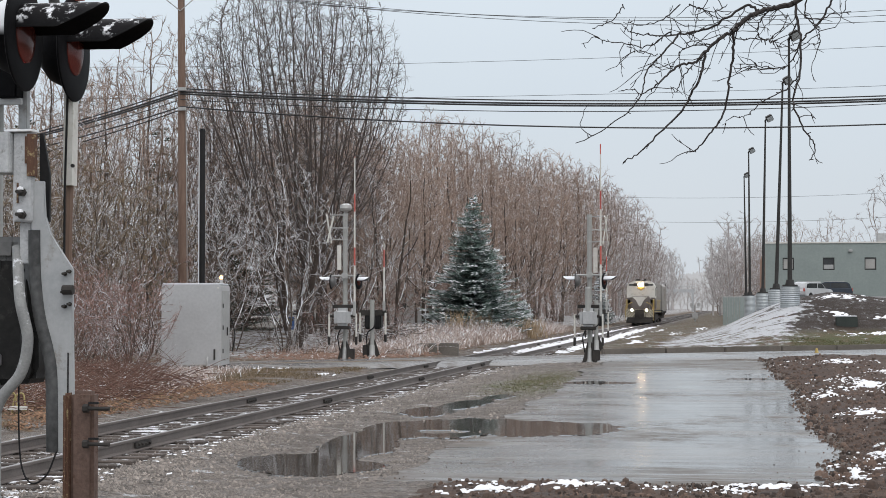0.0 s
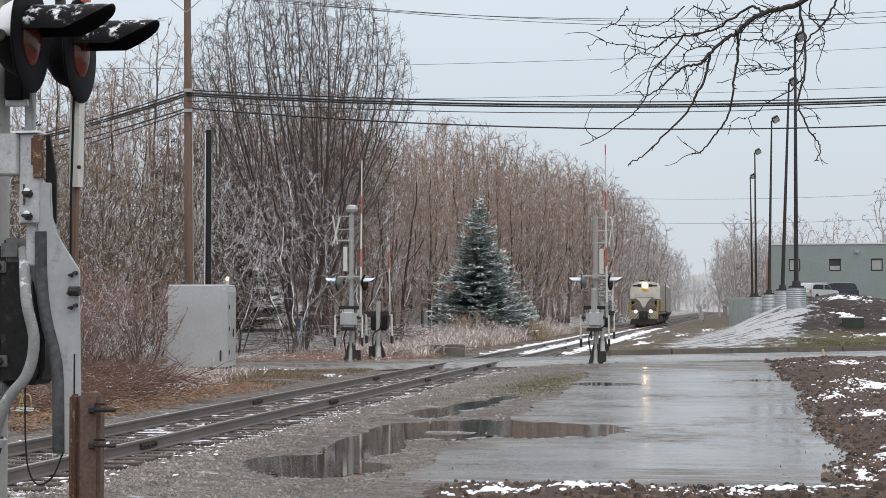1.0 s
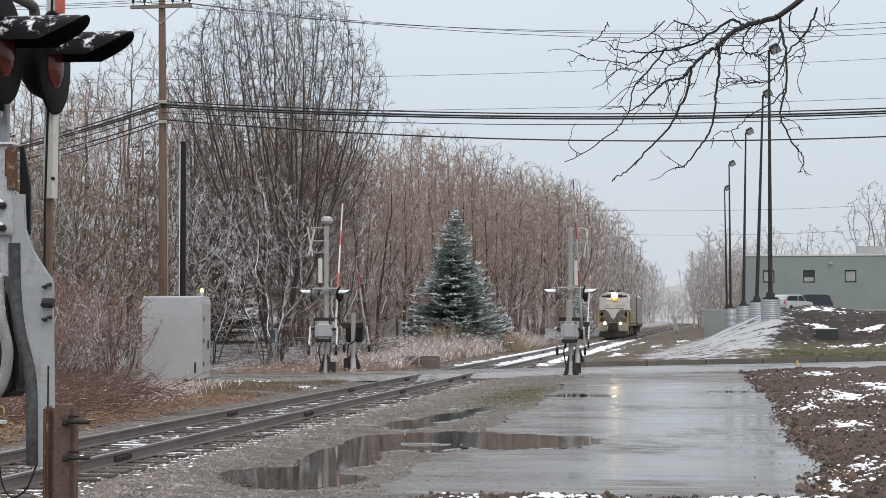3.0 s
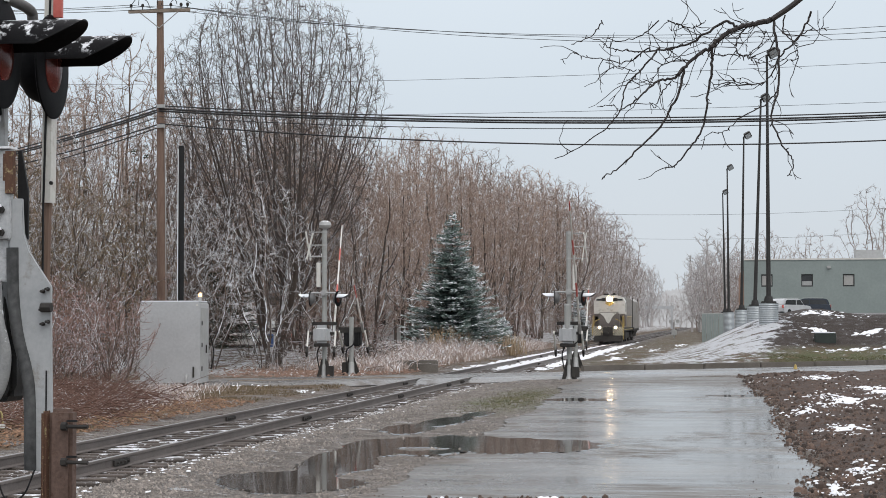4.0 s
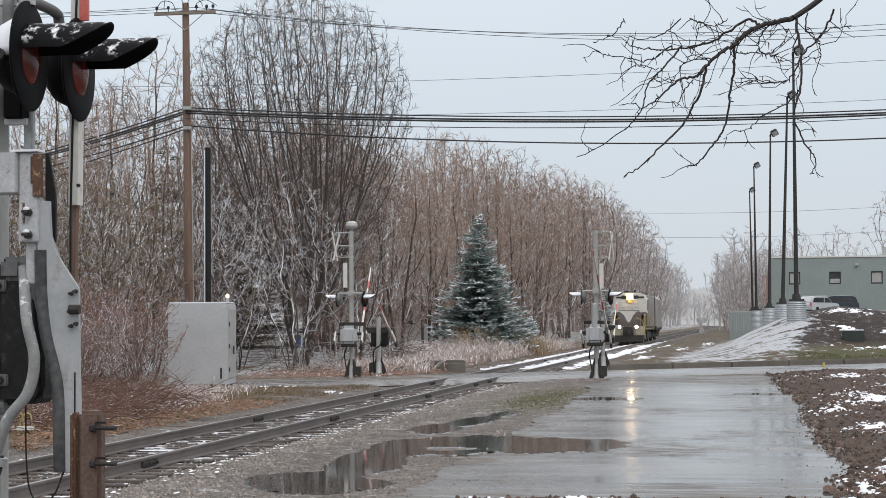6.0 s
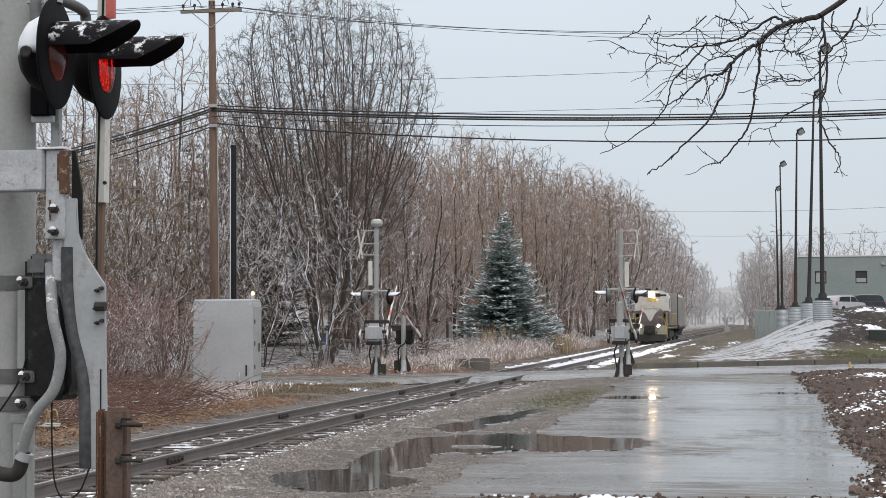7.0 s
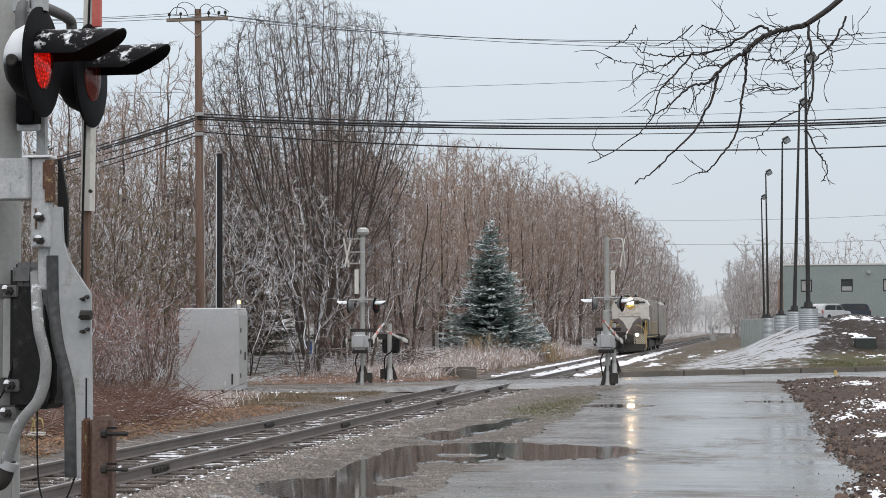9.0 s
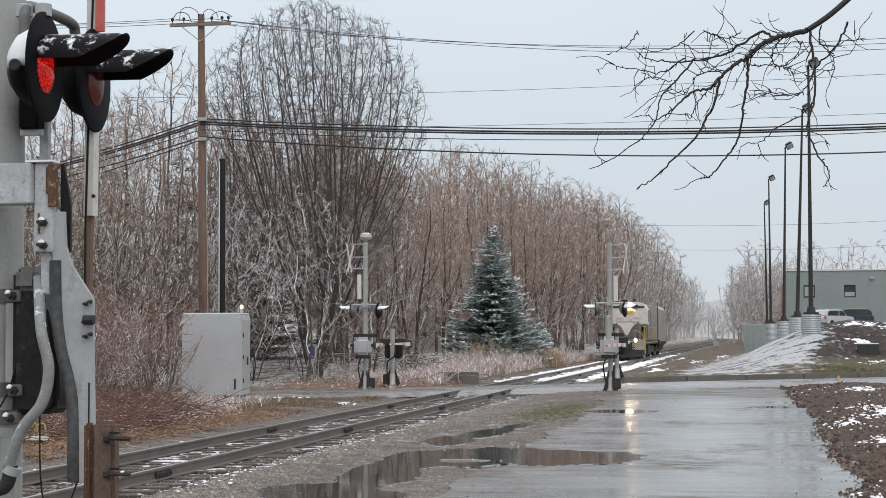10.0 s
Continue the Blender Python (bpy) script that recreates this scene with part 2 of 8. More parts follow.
def led_board_material():
    m, n, l, p = nodes_of("red_led_dots")
    tc = n.new("ShaderNodeTexCoord")
    vo = n.new("ShaderNodeTexVoronoi")
    vo.inputs["Scale"].default_value, vo.inputs["Randomness"].default_value = 40, 0.65
    l.new(tc.outputs["Object"], vo.inputs["Vector"])
    p.inputs["Base Color"].default_value = (0.35, 0.02, 0.01, 1)
    l.new(mixed(n, l, ramp(n, l, vo.outputs[0], 0.1, 0.5), (1.0, 0.10, 0.05), (0.9, 0.012, 0.006)), p.inputs["Emission Color"])
    l.new(ramp(n, l, vo.outputs[0], 0.12, 0.5, 3.6, 0.7), p.inputs["Emission Strength"])
    return m


def lens_material():
    """Red roundel glass: mostly clear red with a gloss."""
    m, n, l, p = nodes_of("red_signal_glass")
    out = n["Material Output"]
    tr = n.new("ShaderNodeBsdfTransparent")
    tr.inputs[0].default_value = (0.9, 0.42, 0.36, 1)
    p.inputs["Base Color"].default_value = (0.13, 0.05, 0.042, 1)
    p.inputs["Roughness"].default_value = 0.12
    mx = n.new("ShaderNodeMixShader")
    mx.inputs[0].default_value = 0.42
    l.new(tr.outputs[0], mx.inputs[1])
    l.new(p.outputs[0], mx.inputs[2])
    l.new(mx.outputs[0], out.inputs[0])
    return m


M["led_dots"] = led_board_material()
M["lens"] = lens_material()


def stripe_material():
    """Diagonal black and cream warning stripes."""
    m, n, l, p = nodes_of("warning_stripes")
    tc = n.new("ShaderNodeTexCoord")
    sep = n.new("ShaderNodeSeparateXYZ")
    l.new(tc.outputs["Object"], sep.inputs[0])
    ax = times(n, l, sep.outputs[0], 1.0, "ABSOLUTE")
    d = times(n, l, times(n, l, sep.outputs[2], ax, "ADD"), 7.5)
    fr = times(n, l, d, 1.0, "FRACT")
    l.new(mixed(n, l, ramp(n, l, fr, 0.48, 0.52), (0.02, 0.02, 0.02), (0.68, 0.62, 0.48)), p.inputs["Base Color"])
    p.inputs["Roughness"].default_value = 0.6
    return m


M["stripes"] = stripe_material()
M["bracket"] = surface("flaking_pale_grey_paint", (0.38, 0.395, 0.41), (0.60, 0.61, 0.62), 0.6, fine=60, broad=9, bump=0.25, c3=(0.27, 0.27, 0.265))
M["conduit"] = surface("snow_dusted_conduit", (0.20, 0.205, 0.205), (0.32, 0.325, 0.32), 0.6, fine=60, broad=8, bump=0.2, snow=0.16, snow_scale=12, snow_up=0.0)
M["kerb"] = surface("dark_weathered_kerb", (0.10, 0.088, 0.075), (0.19, 0.17, 0.148), 0.8, fine=20, broad=1.2, bump=0.4, space="World", snow=0.1)
M["dull_yellow"] = surface("dull_yellow_pipe", (0.30, 0.24, 0.09), (0.42, 0.35, 0.16), 0.6, fine=20, broad=3, bump=0.05)
M["dark_grey"] = surface("shaded_grey_enamel", (0.10, 0.10, 0.10), (0.17, 0.17, 0.168), 0.5, fine=30, broad=3, bump=0.05)
# shade on the arm's curved edge, painted as a darker grey
M["flange_shade"] = surface("painted_edge_shade", (0.035, 0.036, 0.037), (0.12, 0.122, 0.122), 0.5, fine=20, broad=2.5, bump=0.1, spec=0.4)
M["machine_black"] = surface("scuffed_black_housing", (0.006, 0.006, 0.006), (0.022, 0.021, 0.02), 0.5, fine=30, broad=4, bump=0.1, spec=0.25, c3=(0.045, 0.043, 0.04))
M["brush_red"] = surface("cut_reddish_brush", (0.09, 0.046, 0.032), (0.23, 0.132, 0.10), 0.9, fine=6, broad=1, bump=0, snow=0.2, snow_up=0.4)

M["lamp_green"] = surface("dark_green_box_paint", (0.02, 0.028, 0.024), (0.04, 0.05, 0.044), 0.55, fine=20, broad=2, bump=0.05)
M["twig_snowy"] = surface("twig_lined_with_snow", (0.14, 0.10, 0.078), (0.25, 0.19, 0.155), 0.9, fine=6, broad=0.7, bump=0, snow=0.85, snow_scale=0.9, vary=0.15, snow_up=0.05)
M["bark_snowy"] = surface("bark_lined_with_snow", (0.07, 0.054, 0.045), (0.14, 0.112, 0.093), 0.9, fine=25, broad=1.5, snow=0.8, snow_scale=1.3, snow_up=0.1)
M["twig_rose"] = surface("twig_rose_brown", (0.24, 0.118, 0.09), (0.40, 0.235, 0.195), 0.9, fine=6, broad=0.5, bump=0, snow=0.25, snow_scale=0.9, vary=0.2, snow_up=0.15)
# ---- mesh helpers ----
def link_mesh(name, verts, faces, mat, parent=None, label="", smooth=False, mats=None, face_mats=None):
    me = bpy.data.meshes.new(name)
    me.from_pydata([tuple(v) for v in verts], [], [tuple(f) for f in faces])
    for mm in (mats or [mat]):
        me.materials.append(mm)
    if face_mats is not None:
        me.polygons.foreach_set("material_index", np.array(face_mats, dtype=np.int32))
    if smooth:
        me.polygons.foreach_set("use_smooth", np.ones(len(me.polygons), dtype=bool))
    me.update()
    ob = new(name, me)
    if parent:
        ob.parent = parent
    if label:
        ob["label"] = label
    return ob


def part(name, bm, material, parent, label="", bevel=0.0, smooth=False):
    """One bmesh becomes one mesh object under a thing or a part."""
    if bevel:
        bmesh.ops.bevel(bm, geom=bm.edges[:], offset=bevel, segments=2, affect="EDGES", clamp_overlap=True)
    bmesh.ops.recalc_face_normals(bm, faces=bm.faces[:])
    me = bpy.data.meshes.new(name)
    bm.to_mesh(me)
    bm.free()
    me.materials.append(material)
    if smooth:
        me.polygons.foreach_set("use_smooth", np.ones(len(me.polygons), dtype=bool))
        me.set_sharp_from_angle(angle=radians(35))
    ob = new(name, me)
    if parent:
        ob.parent = parent
    if label:
        ob["label"] = label
    return ob


def thing(name, m, label, category, group="", kind=""):
    ob = new(name)
    ob.matrix_basis = m
    ob.empty_display_size = 0.2
    return tagged(ob, label, category, group, kind)


def box(size, at=(0, 0, 0), rot=None, bm=None, taper=1.0):
    bm = bm or bmesh.new()
    r = bmesh.ops.create_cube(bm, size=1.0)["verts"]
    for v in r:
        k = taper if v.co.z > 0 else 1.0
        v.co = Vector((v.co.x * size[0] * k, v.co.y * size[1] * k, v.co.z * size[2]))
    m = Matrix.Translation(at) @ (rot.to_4x4() if rot else Matrix())
    bmesh.ops.transform(bm, matrix=m, verts=r)
    return bm


def rod(a, b, r1, r2=None, sides=12, bm=None):
    bm = bm or bmesh.new()
    a, b = Vector(a), Vector(b)
    d = b - a
    q = d.to_track_quat("Z", "Y").to_matrix().to_4x4()
    bmesh.ops.create_cone(bm, cap_ends=True, segments=sides, radius1=r1, radius2=r1 if r2 is None else r2, depth=d.length,
                          matrix=Matrix.Translation((a + b) / 2) @ q)
    return bm


def prism(outline, depth, axis="y", bm=None, at=(0, 0, 0)):
    """An outline in (u, w) pushed out along an axis; y: outline is x, z; x: outline is y, z; z: outline is x, y."""
    bm = bm or bmesh.new()
    put = {"y": lambda u, w, d: (u, d, w), "x": lambda u, w, d: (d, u, w), "z": lambda u, w, d: (u, w, d)}[axis]
    lo = [bm.verts.new(Vector(put(u, w, -depth / 2)) + Vector(at)) for u, w in outline]
    hi = [bm.verts.new(Vector(put(u, w, depth / 2)) + Vector(at)) for u, w in outline]
    n = len(outline)
    bm.faces.new(lo[::-1])
    bm.faces.new(hi)
    for i in range(n):
        bm.faces.new((lo[i], lo[(i + 1) % n], hi[(i + 1) % n], hi[i]))
    return bm


def tube(points, r, sides=8, bm=None, r_end=None):
    """A round tube along points."""
    bm = bm or bmesh.new()
    pts = [Vector(p) for p in points]
    rings = []
    for i, p in enumerate(pts):
        d = (pts[min(i + 1, len(pts) - 1)] - pts[max(i - 1, 0)]).normalized()
        u = d.cross(Vector((0.13, 0.97, 0.21))).normalized()
        v = d.cross(u)
        rr = r if r_end is None else r + (r_end - r) * i / (len(pts) - 1)
        rings.append([bm.verts.new(p + (u * math.cos(a) + v * math.sin(a)) * rr) for a in (2 * math.pi * k / sides for k in range(sides))])
    for a, b in zip(rings, rings[1:]):
        for k in range(sides):
            bm.faces.new((a[k], a[(k + 1) % sides], b[(k + 1) % sides], b[k]))
    bm.faces.new(rings[0][::-1])
    bm.faces.new(rings[-1])
    return bm


def bend(points, n=6):
    """A smooth curve through a few points."""
    p = [Vector(q) for q in points]
    p = [2 * p[0] - p[1]] + p + [2 * p[-1] - p[-2]]
    out = []
    for i in range(1, len(p) - 2):
        for k in range(n):
            t = k / n
            out.append(0.5 * (2 * p[i] + (p[i + 1] - p[i - 1]) * t + (2 * p[i - 1] - 5 * p[i] + 4 * p[i + 1] - p[i + 2]) * t * t
                              + (3 * p[i] - p[i - 1] - 3 * p[i + 1] + p[i + 2]) * t ** 3))
    return out + [p[-2]]


def lathe(profile, sides=24, axis="z", bm=None):
    """A turned shape from (radius, along) pairs."""
    bm = bm or bmesh.new()
    rings = []
    for r, h in profile:
        ring = []
        for k in range(sides):
            a = 2 * math.pi * k / sides
            c = (r * math.cos(a), r * math.sin(a), h)
            ring.append(bm.verts.new(c if axis == "z" else ((c[0], c[2], c[1]) if axis == "y" else (c[2], c[0], c[1]))))
        rings.append(ring)
    for a, b in zip(rings, rings[1:]):
        for k in range(sides):
            bm.faces.new((a[k], a[(k + 1) % sides], b[(k + 1) % sides], b[k]))
    bm.faces.new(rings[0][::-1])
    bm.faces.new(rings[-1])
    return bm


# ---- trees: stems grow towards open space in the crown, then fine twigs ----
def profile_at(profile, z):
    for (z0, r0), (z1, r1) in zip(profile, profile[1:]):
        if z0 <= z <= z1:
            return r0 + (r1 - r0) * (z - z0) / (z1 - z0)
    return 0.0


def grow(seed, profile, stems=1, bole=2.0, fan=0.0, goals=600, step=0.4, kill=0.6, tip=0.008, up=0.22, wander=0.16, twigs=2, twig_len=0.45, pipe=2.25, inner=0.45, side=0.5, bent=False, stiff=0.3, radial=0.15):
    """Limb rows from, to, radii, order. The profile gives the crown's radius by height; order 0 and 1 are stout."""
    r = np.random.RandomState(seed)
    zs = np.array([z for z, _ in profile])
    want = []
    while len(want) < goals:
        z = r.uniform(zs[0], zs[-1])
        rad = profile_at(profile, z)
        if r.rand() * max(q for _, q in profile) > rad:
            continue
        a, q = r.uniform(0, 2 * math.pi), rad * r.rand() ** inner * r.uniform(0.85, 1.08)
        want.append((q * math.cos(a), q * math.sin(a), z))
    want = np.array(want)
    pos, par = [], []
    for k in range(stems):
        a = 2 * math.pi * k / stems + r.uniform(-0.5, 0.5)
        lean = fan * r.uniform(0.25, 1.2)
        p = np.array((math.cos(a) * 0.12 * (stems > 1), math.sin(a) * 0.12 * (stems > 1), -0.2))
        last = -1
        top = bole * r.uniform(0.75, 1.15)
        while p[2] < top:
            pos.append(p.copy())
            par.append(last)
            last = len(pos) - 1
            d = np.array((math.cos(a) * lean + r.normal(0, wander * 0.4), math.sin(a) * lean + r.normal(0, wander * 0.4), 1.0))
            p = p + d / np.linalg.norm(d) * step
    kids = [0] * len(pos)
    for k in par:
        if k >= 0:
            kids[k] += 1
    P = np.array(pos)
    dist = np.full(len(want), 1e9)
    near_ = np.zeros(len(want), dtype=int)
    first = 0
    for _ in range(90):
        new_p = P[first:]
        d2 = ((want[:, None, :] - new_p[None]) ** 2).sum(2)
        k = d2.argmin(1)
        m = d2[np.arange(len(want)), k]
        closer = m < dist
        dist[closer], near_[closer] = m[closer], k[closer] + first
        keep = dist > kill * kill
        want, dist, near_ = want[keep], dist[keep], near_[keep]
        if not len(want):
            break
        first = len(P)
        add = []
        for n in np.unique(near_):
            if kids[n] >= 3:
                continue
            v = want[near_ == n] - P[n]
            d = (v / np.linalg.norm(v, axis=1, keepdims=True)).mean(0)
            d = d / (np.linalg.norm(d) + 1e-6) + r.normal(0, wander, 3) + (0, 0, up)
            o = P[n] - (0, 0, bole * 0.6)
            d = d + radial * o / (np.linalg.norm(o) + 1e-6)
            if par[n] >= 0:
                b = P[n] - P[par[n]]
                d = d + stiff * b / (np.linalg.norm(b) + 1e-6)
            add.append(P[n] + d / np.linalg.norm(d) * step)
            par.append(n)
            kids[n] += 1
            kids.append(0)
        if not add:
            break
        P = np.concatenate([P, np.array(add)])
    n = len(P)
    load = np.zeros(n)
    for k in range(n - 1, -1, -1):
        if load[k] == 0:
            load[k] = tip ** pipe
        if par[k] >= 0:
            load[par[k]] += load[k]
    rad = load ** (1 / pipe)
    rows = []
    for k in range(n):
        if par[k] < 0:
            continue
        j = par[k]
        rows.append((*P[j], *P[k], min(rad[j], rad[k] * 1.35), rad[k], 0 if rad[k] > max(0.055, tip * 2.4) else (1 if rad[k] > max(0.032, tip * 1.8) else 2)))
        if rad[k] < tip * 3.2:
            d0 = (P[k] - P[j]) / np.linalg.norm(P[k] - P[j])
            for _ in range(twigs + 2 * (kids[k] == 0)):
                d = d0 + r.normal(0, side, 3) + (0, 0, up * 0.6)
                d /= np.linalg.norm(d)
                ln = twig_len * r.uniform(0.4, 1.3)
                q = P[k] - d0 * step * r.rand()
                if bent:
                    mid = q + d * ln * 0.5
                    rows.append((*q, *mid, tip * 0.9, tip * 0.8, 3))
                    d, q, ln = d + r.normal(0, 0.3, 3) + (0, 0, 0.12), mid, ln * 0.55
                    d /= np.linalg.norm(d)
                rows.append((*q, *(q + d * ln), tip * 0.95, tip * 0.4, 4))
    return np.array(rows)


def seg_mesh(name, segs, mat, parent, sides):
    a, b, ra, rb = segs[:, 0:3], segs[:, 3:6], segs[:, 6:7], segs[:, 7:8]
    d = b - a
    d /= np.linalg.norm(d, axis=1, keepdims=True) + 1e-9
    ref = np.where(np.abs(d[:, 2:3]) > 0.9, np.array([[1.0, 0, 0]]), np.array([[0, 0, 1.0]]))
    u = np.cross(d, ref)
    u /= np.linalg.norm(u, axis=1, keepdims=True)
    v = np.cross(d, u)
    ring = []
    for base, r in ((a, ra), (b, rb)):
        for k in range(sides):
            t = 2 * math.pi * k / sides
            ring.append(base + (u * math.cos(t) + v * math.sin(t)) * r)
    verts = np.stack(ring, 1).reshape(-1, 3)
    n = len(segs)
    o = (np.arange(n) * 2 * sides)[:, None]
    fine = segs[:, 8] >= 4 if sides == 3 else np.zeros(n, dtype=bool)
    quads = np.concatenate([o[~fine] + np.array([[k, (k + 1) % sides, sides + (k + 1) % sides, sides + k]]) for k in range(sides)], 0)
    # the last twigs end in a point
    tips = np.concatenate([o[fine] + np.array([[k, (k + 1) % sides, sides]]) for k in range(sides)], 0)
    me = bpy.data.meshes.new(name)
    me.vertices.add(len(verts))
    me.vertices.foreach_set("co", verts.astype(np.float32).ravel())
    me.loops.add(quads.size + tips.size)
    me.loops.foreach_set("vertex_index", np.concatenate([quads.ravel(), tips.ravel()]).astype(np.int32))
    me.polygons.add(len(quads) + len(tips))
    me.polygons.foreach_set("loop_start", np.concatenate([np.arange(0, quads.size, 4), quads.size + np.arange(0, tips.size, 3)]).astype(np.int32))
    me.polygons.foreach_set("use_smooth", np.ones(len(quads) + len(tips), dtype=bool))
    me.materials.append(mat)
    me.update(calc_edges=True)
    me.validate()
    ob = new(name, me)
    ob.parent = parent
    return ob


def tree(name, at, segs, bark, twig, label, category="tree", group="", cut=1, crown="crown"):
    t = thing(name, Matrix.Translation(at), label, category, group)
    low = segs[segs[:, 8] <= cut]
    high = segs[segs[:, 8] > cut]
    seg_mesh("stem" if category == "shrub" else "trunk", low, bark, t, 6 if category != "shrub" else 3)
    if len(high):
        seg_mesh(crown, high, twig, t, 3)
    if category == "shrub":
        for o in t.children:
            o["kind"] = "stuff"
    return t


def scatter_bits(name, pts, sizes, mat, label, category, seed, squash=0.7, whole=False):
    """Many small rough lumps in one mesh: each a dented double pyramid."""
    r = np.random.RandomState(seed)
    n = len(pts)
    pts, sizes = np.array(pts), np.array(sizes)[:, None]
    low = 0.0 if whole else -0.4
    base = np.array([(1, 0, low), (0.3, 0.95, low), (-0.8, 0.6, low), (-0.8, -0.6, low), (0.3, -0.95, low), (0, 0, squash), (0, 0, -squash)], dtype=float)
    v = base[None] * sizes[:, :, None] * r.uniform(0.6, 1.25, (n, 7, 1))
    a = r.uniform(0, 6.28, n)
    c, s = np.cos(a)[:, None], np.sin(a)[:, None]
    x, y = v[:, :, 0] * c - v[:, :, 1] * s, v[:, :, 0] * s + v[:, :, 1] * c
    tilt = r.uniform(-0.5, 0.5, (n, 1))
    v = np.stack([x, y, v[:, :, 2] + tilt * x], 2) + pts[:, None, :]
    f = np.array([(0, 1, 5), (1, 2, 5), (2, 3, 5), (3, 4, 5), (4, 0, 5)] + ([(1, 0, 6), (2, 1, 6), (3, 2, 6), (4, 3, 6), (0, 4, 6)] if whole else []))
    faces = (f[None] + (np.arange(n) * 7)[:, None, None]).reshape(-1, 3)
    me = bpy.data.meshes.new(name)
    me.from_pydata(v.reshape(-1, 3).tolist(), [], faces.tolist())
    me.polygons.foreach_set("use_smooth", np.ones(len(me.polygons), dtype=bool))
    me.materials.append(mat)
    ob = new(name, me)
    return tagged(ob, label, category, kind="stuff")


def blades(name, roots, height, mat, label, category, seed, width=0.012, lean=0.35, parent=None):
    r = np.random.RandomState(seed)
    roots = np.array(roots)
    n = len(roots)
    h = np.array(height)[:, None] if np.ndim(height) else np.full((n, 1), height) * r.uniform(0.6, 1.2, (n, 1))
    a = r.uniform(0, 6.28, (n, 1))
    side = np.concatenate([np.cos(a), np.sin(a), 0 * a], 1) * width
    d = np.concatenate([r.normal(0, lean, (n, 2)), np.ones((n, 1))], 1) * h
    mid = roots + d * 0.55
    tip = roots + d + np.concatenate([r.normal(0, lean * 0.6, (n, 2)) * h, -0.12 * h], 1)
    v = np.stack([roots - side, roots + side, mid + side * 0.7, mid - side * 0.7, tip], 1).reshape(-1, 3)
    o = np.arange(n) * 5
    faces = [(i, i + 1, i + 2, i + 3) for i in o] + [(i + 3, i + 2, i + 4) for i in o]
    me = bpy.data.meshes.new(name)
    me.from_pydata(v.tolist(), [], faces)
    me.materials.append(mat)
    ob = new(name, me)
    if parent:
        ob.parent = parent
        return ob
    return tagged(ob, label, category, kind="stuff")
# ---- ground, road, yard and track ----
def smooth(a, b, v):
    t = min(1.0, max(0.0, (v - a) / (b - a)))
    return t * t * (3 - 2 * t)


def ground_z(x, y):
    near = smooth(60, 20, y)
    z = -0.12 - 0.22 * near * smooth(-9.5, -5.0, x)
    bed = smooth(-12.2, -11.2, x) * (1 - smooth(-7.5, -6.4, x))
    z = z * (1 - bed) - 0.208 * bed
    z += 0.5 * smooth(-16, -40, x) * smooth(50, 75, y)
    z += 0.45 * smooth(-12.2, -15.5, x) * smooth(72, 85, y)
    # raised car park behind the road, with a slope to the track and one to the road
    # rises gently towards the building
    rise = 0.42 * smooth(95, 180, y)
    side = smooth(-4.2, 3.2, x - 0.03 * max(0.0, y - 90))
    front = smooth(79.5, 93.5, y + 0.5 * math.sin(x * 0.9))
    z += (2.25 + rise) * side * front
    # a heap of spoil at the corner of the car park
    z += 0.35 * math.exp(-((x - 4.6) / 1.5) ** 2 - ((y - 93) / 3.0) ** 2)
    return z


ROAD_DIR = Vector((0.755, 0.656, 0)).normalized()
ROAD_NRM = Vector((-ROAD_DIR.y, ROAD_DIR.x, 0))


def road_dist(x, y):
    """Metres beyond the road's near edge."""
    return (Vector((x, y, 0)) - Vector((-6.36, 59.5, 0))).dot(ROAD_NRM)


def fbm(x, y, s, k=4):
    return noise.fractal(Vector((x * s, y * s, 3.7)), 1.0, 2.0, k)


def rough_z(x, y):
    return 0.035 * fbm(x, y, 0.8) * (1 - 0.75 * smooth(-11.5, -10.8, x) * smooth(66, 60, y)) * (0.4 if -11 < x < -7.4 else 1)


def sheet(name, xs, ys, zf, mat, keep=None, parent=None):
    ids, verts, faces = {}, [], []
    for j, y in enumerate(ys):
        for i, x in enumerate(xs):
            ids[i, j] = len(verts)
            verts.append((x, y, zf(x, y)))
    for j in range(len(ys) - 1):
        for i in range(len(xs) - 1):
            if keep and not keep((xs[i] + xs[i + 1]) / 2, (ys[j] + ys[j + 1]) / 2):
                continue
            faces.append((ids[i, j], ids[i + 1, j], ids[i + 1, j + 1], ids[i, j + 1]))
    return link_mesh(name, verts, faces, mat, parent, smooth=True)


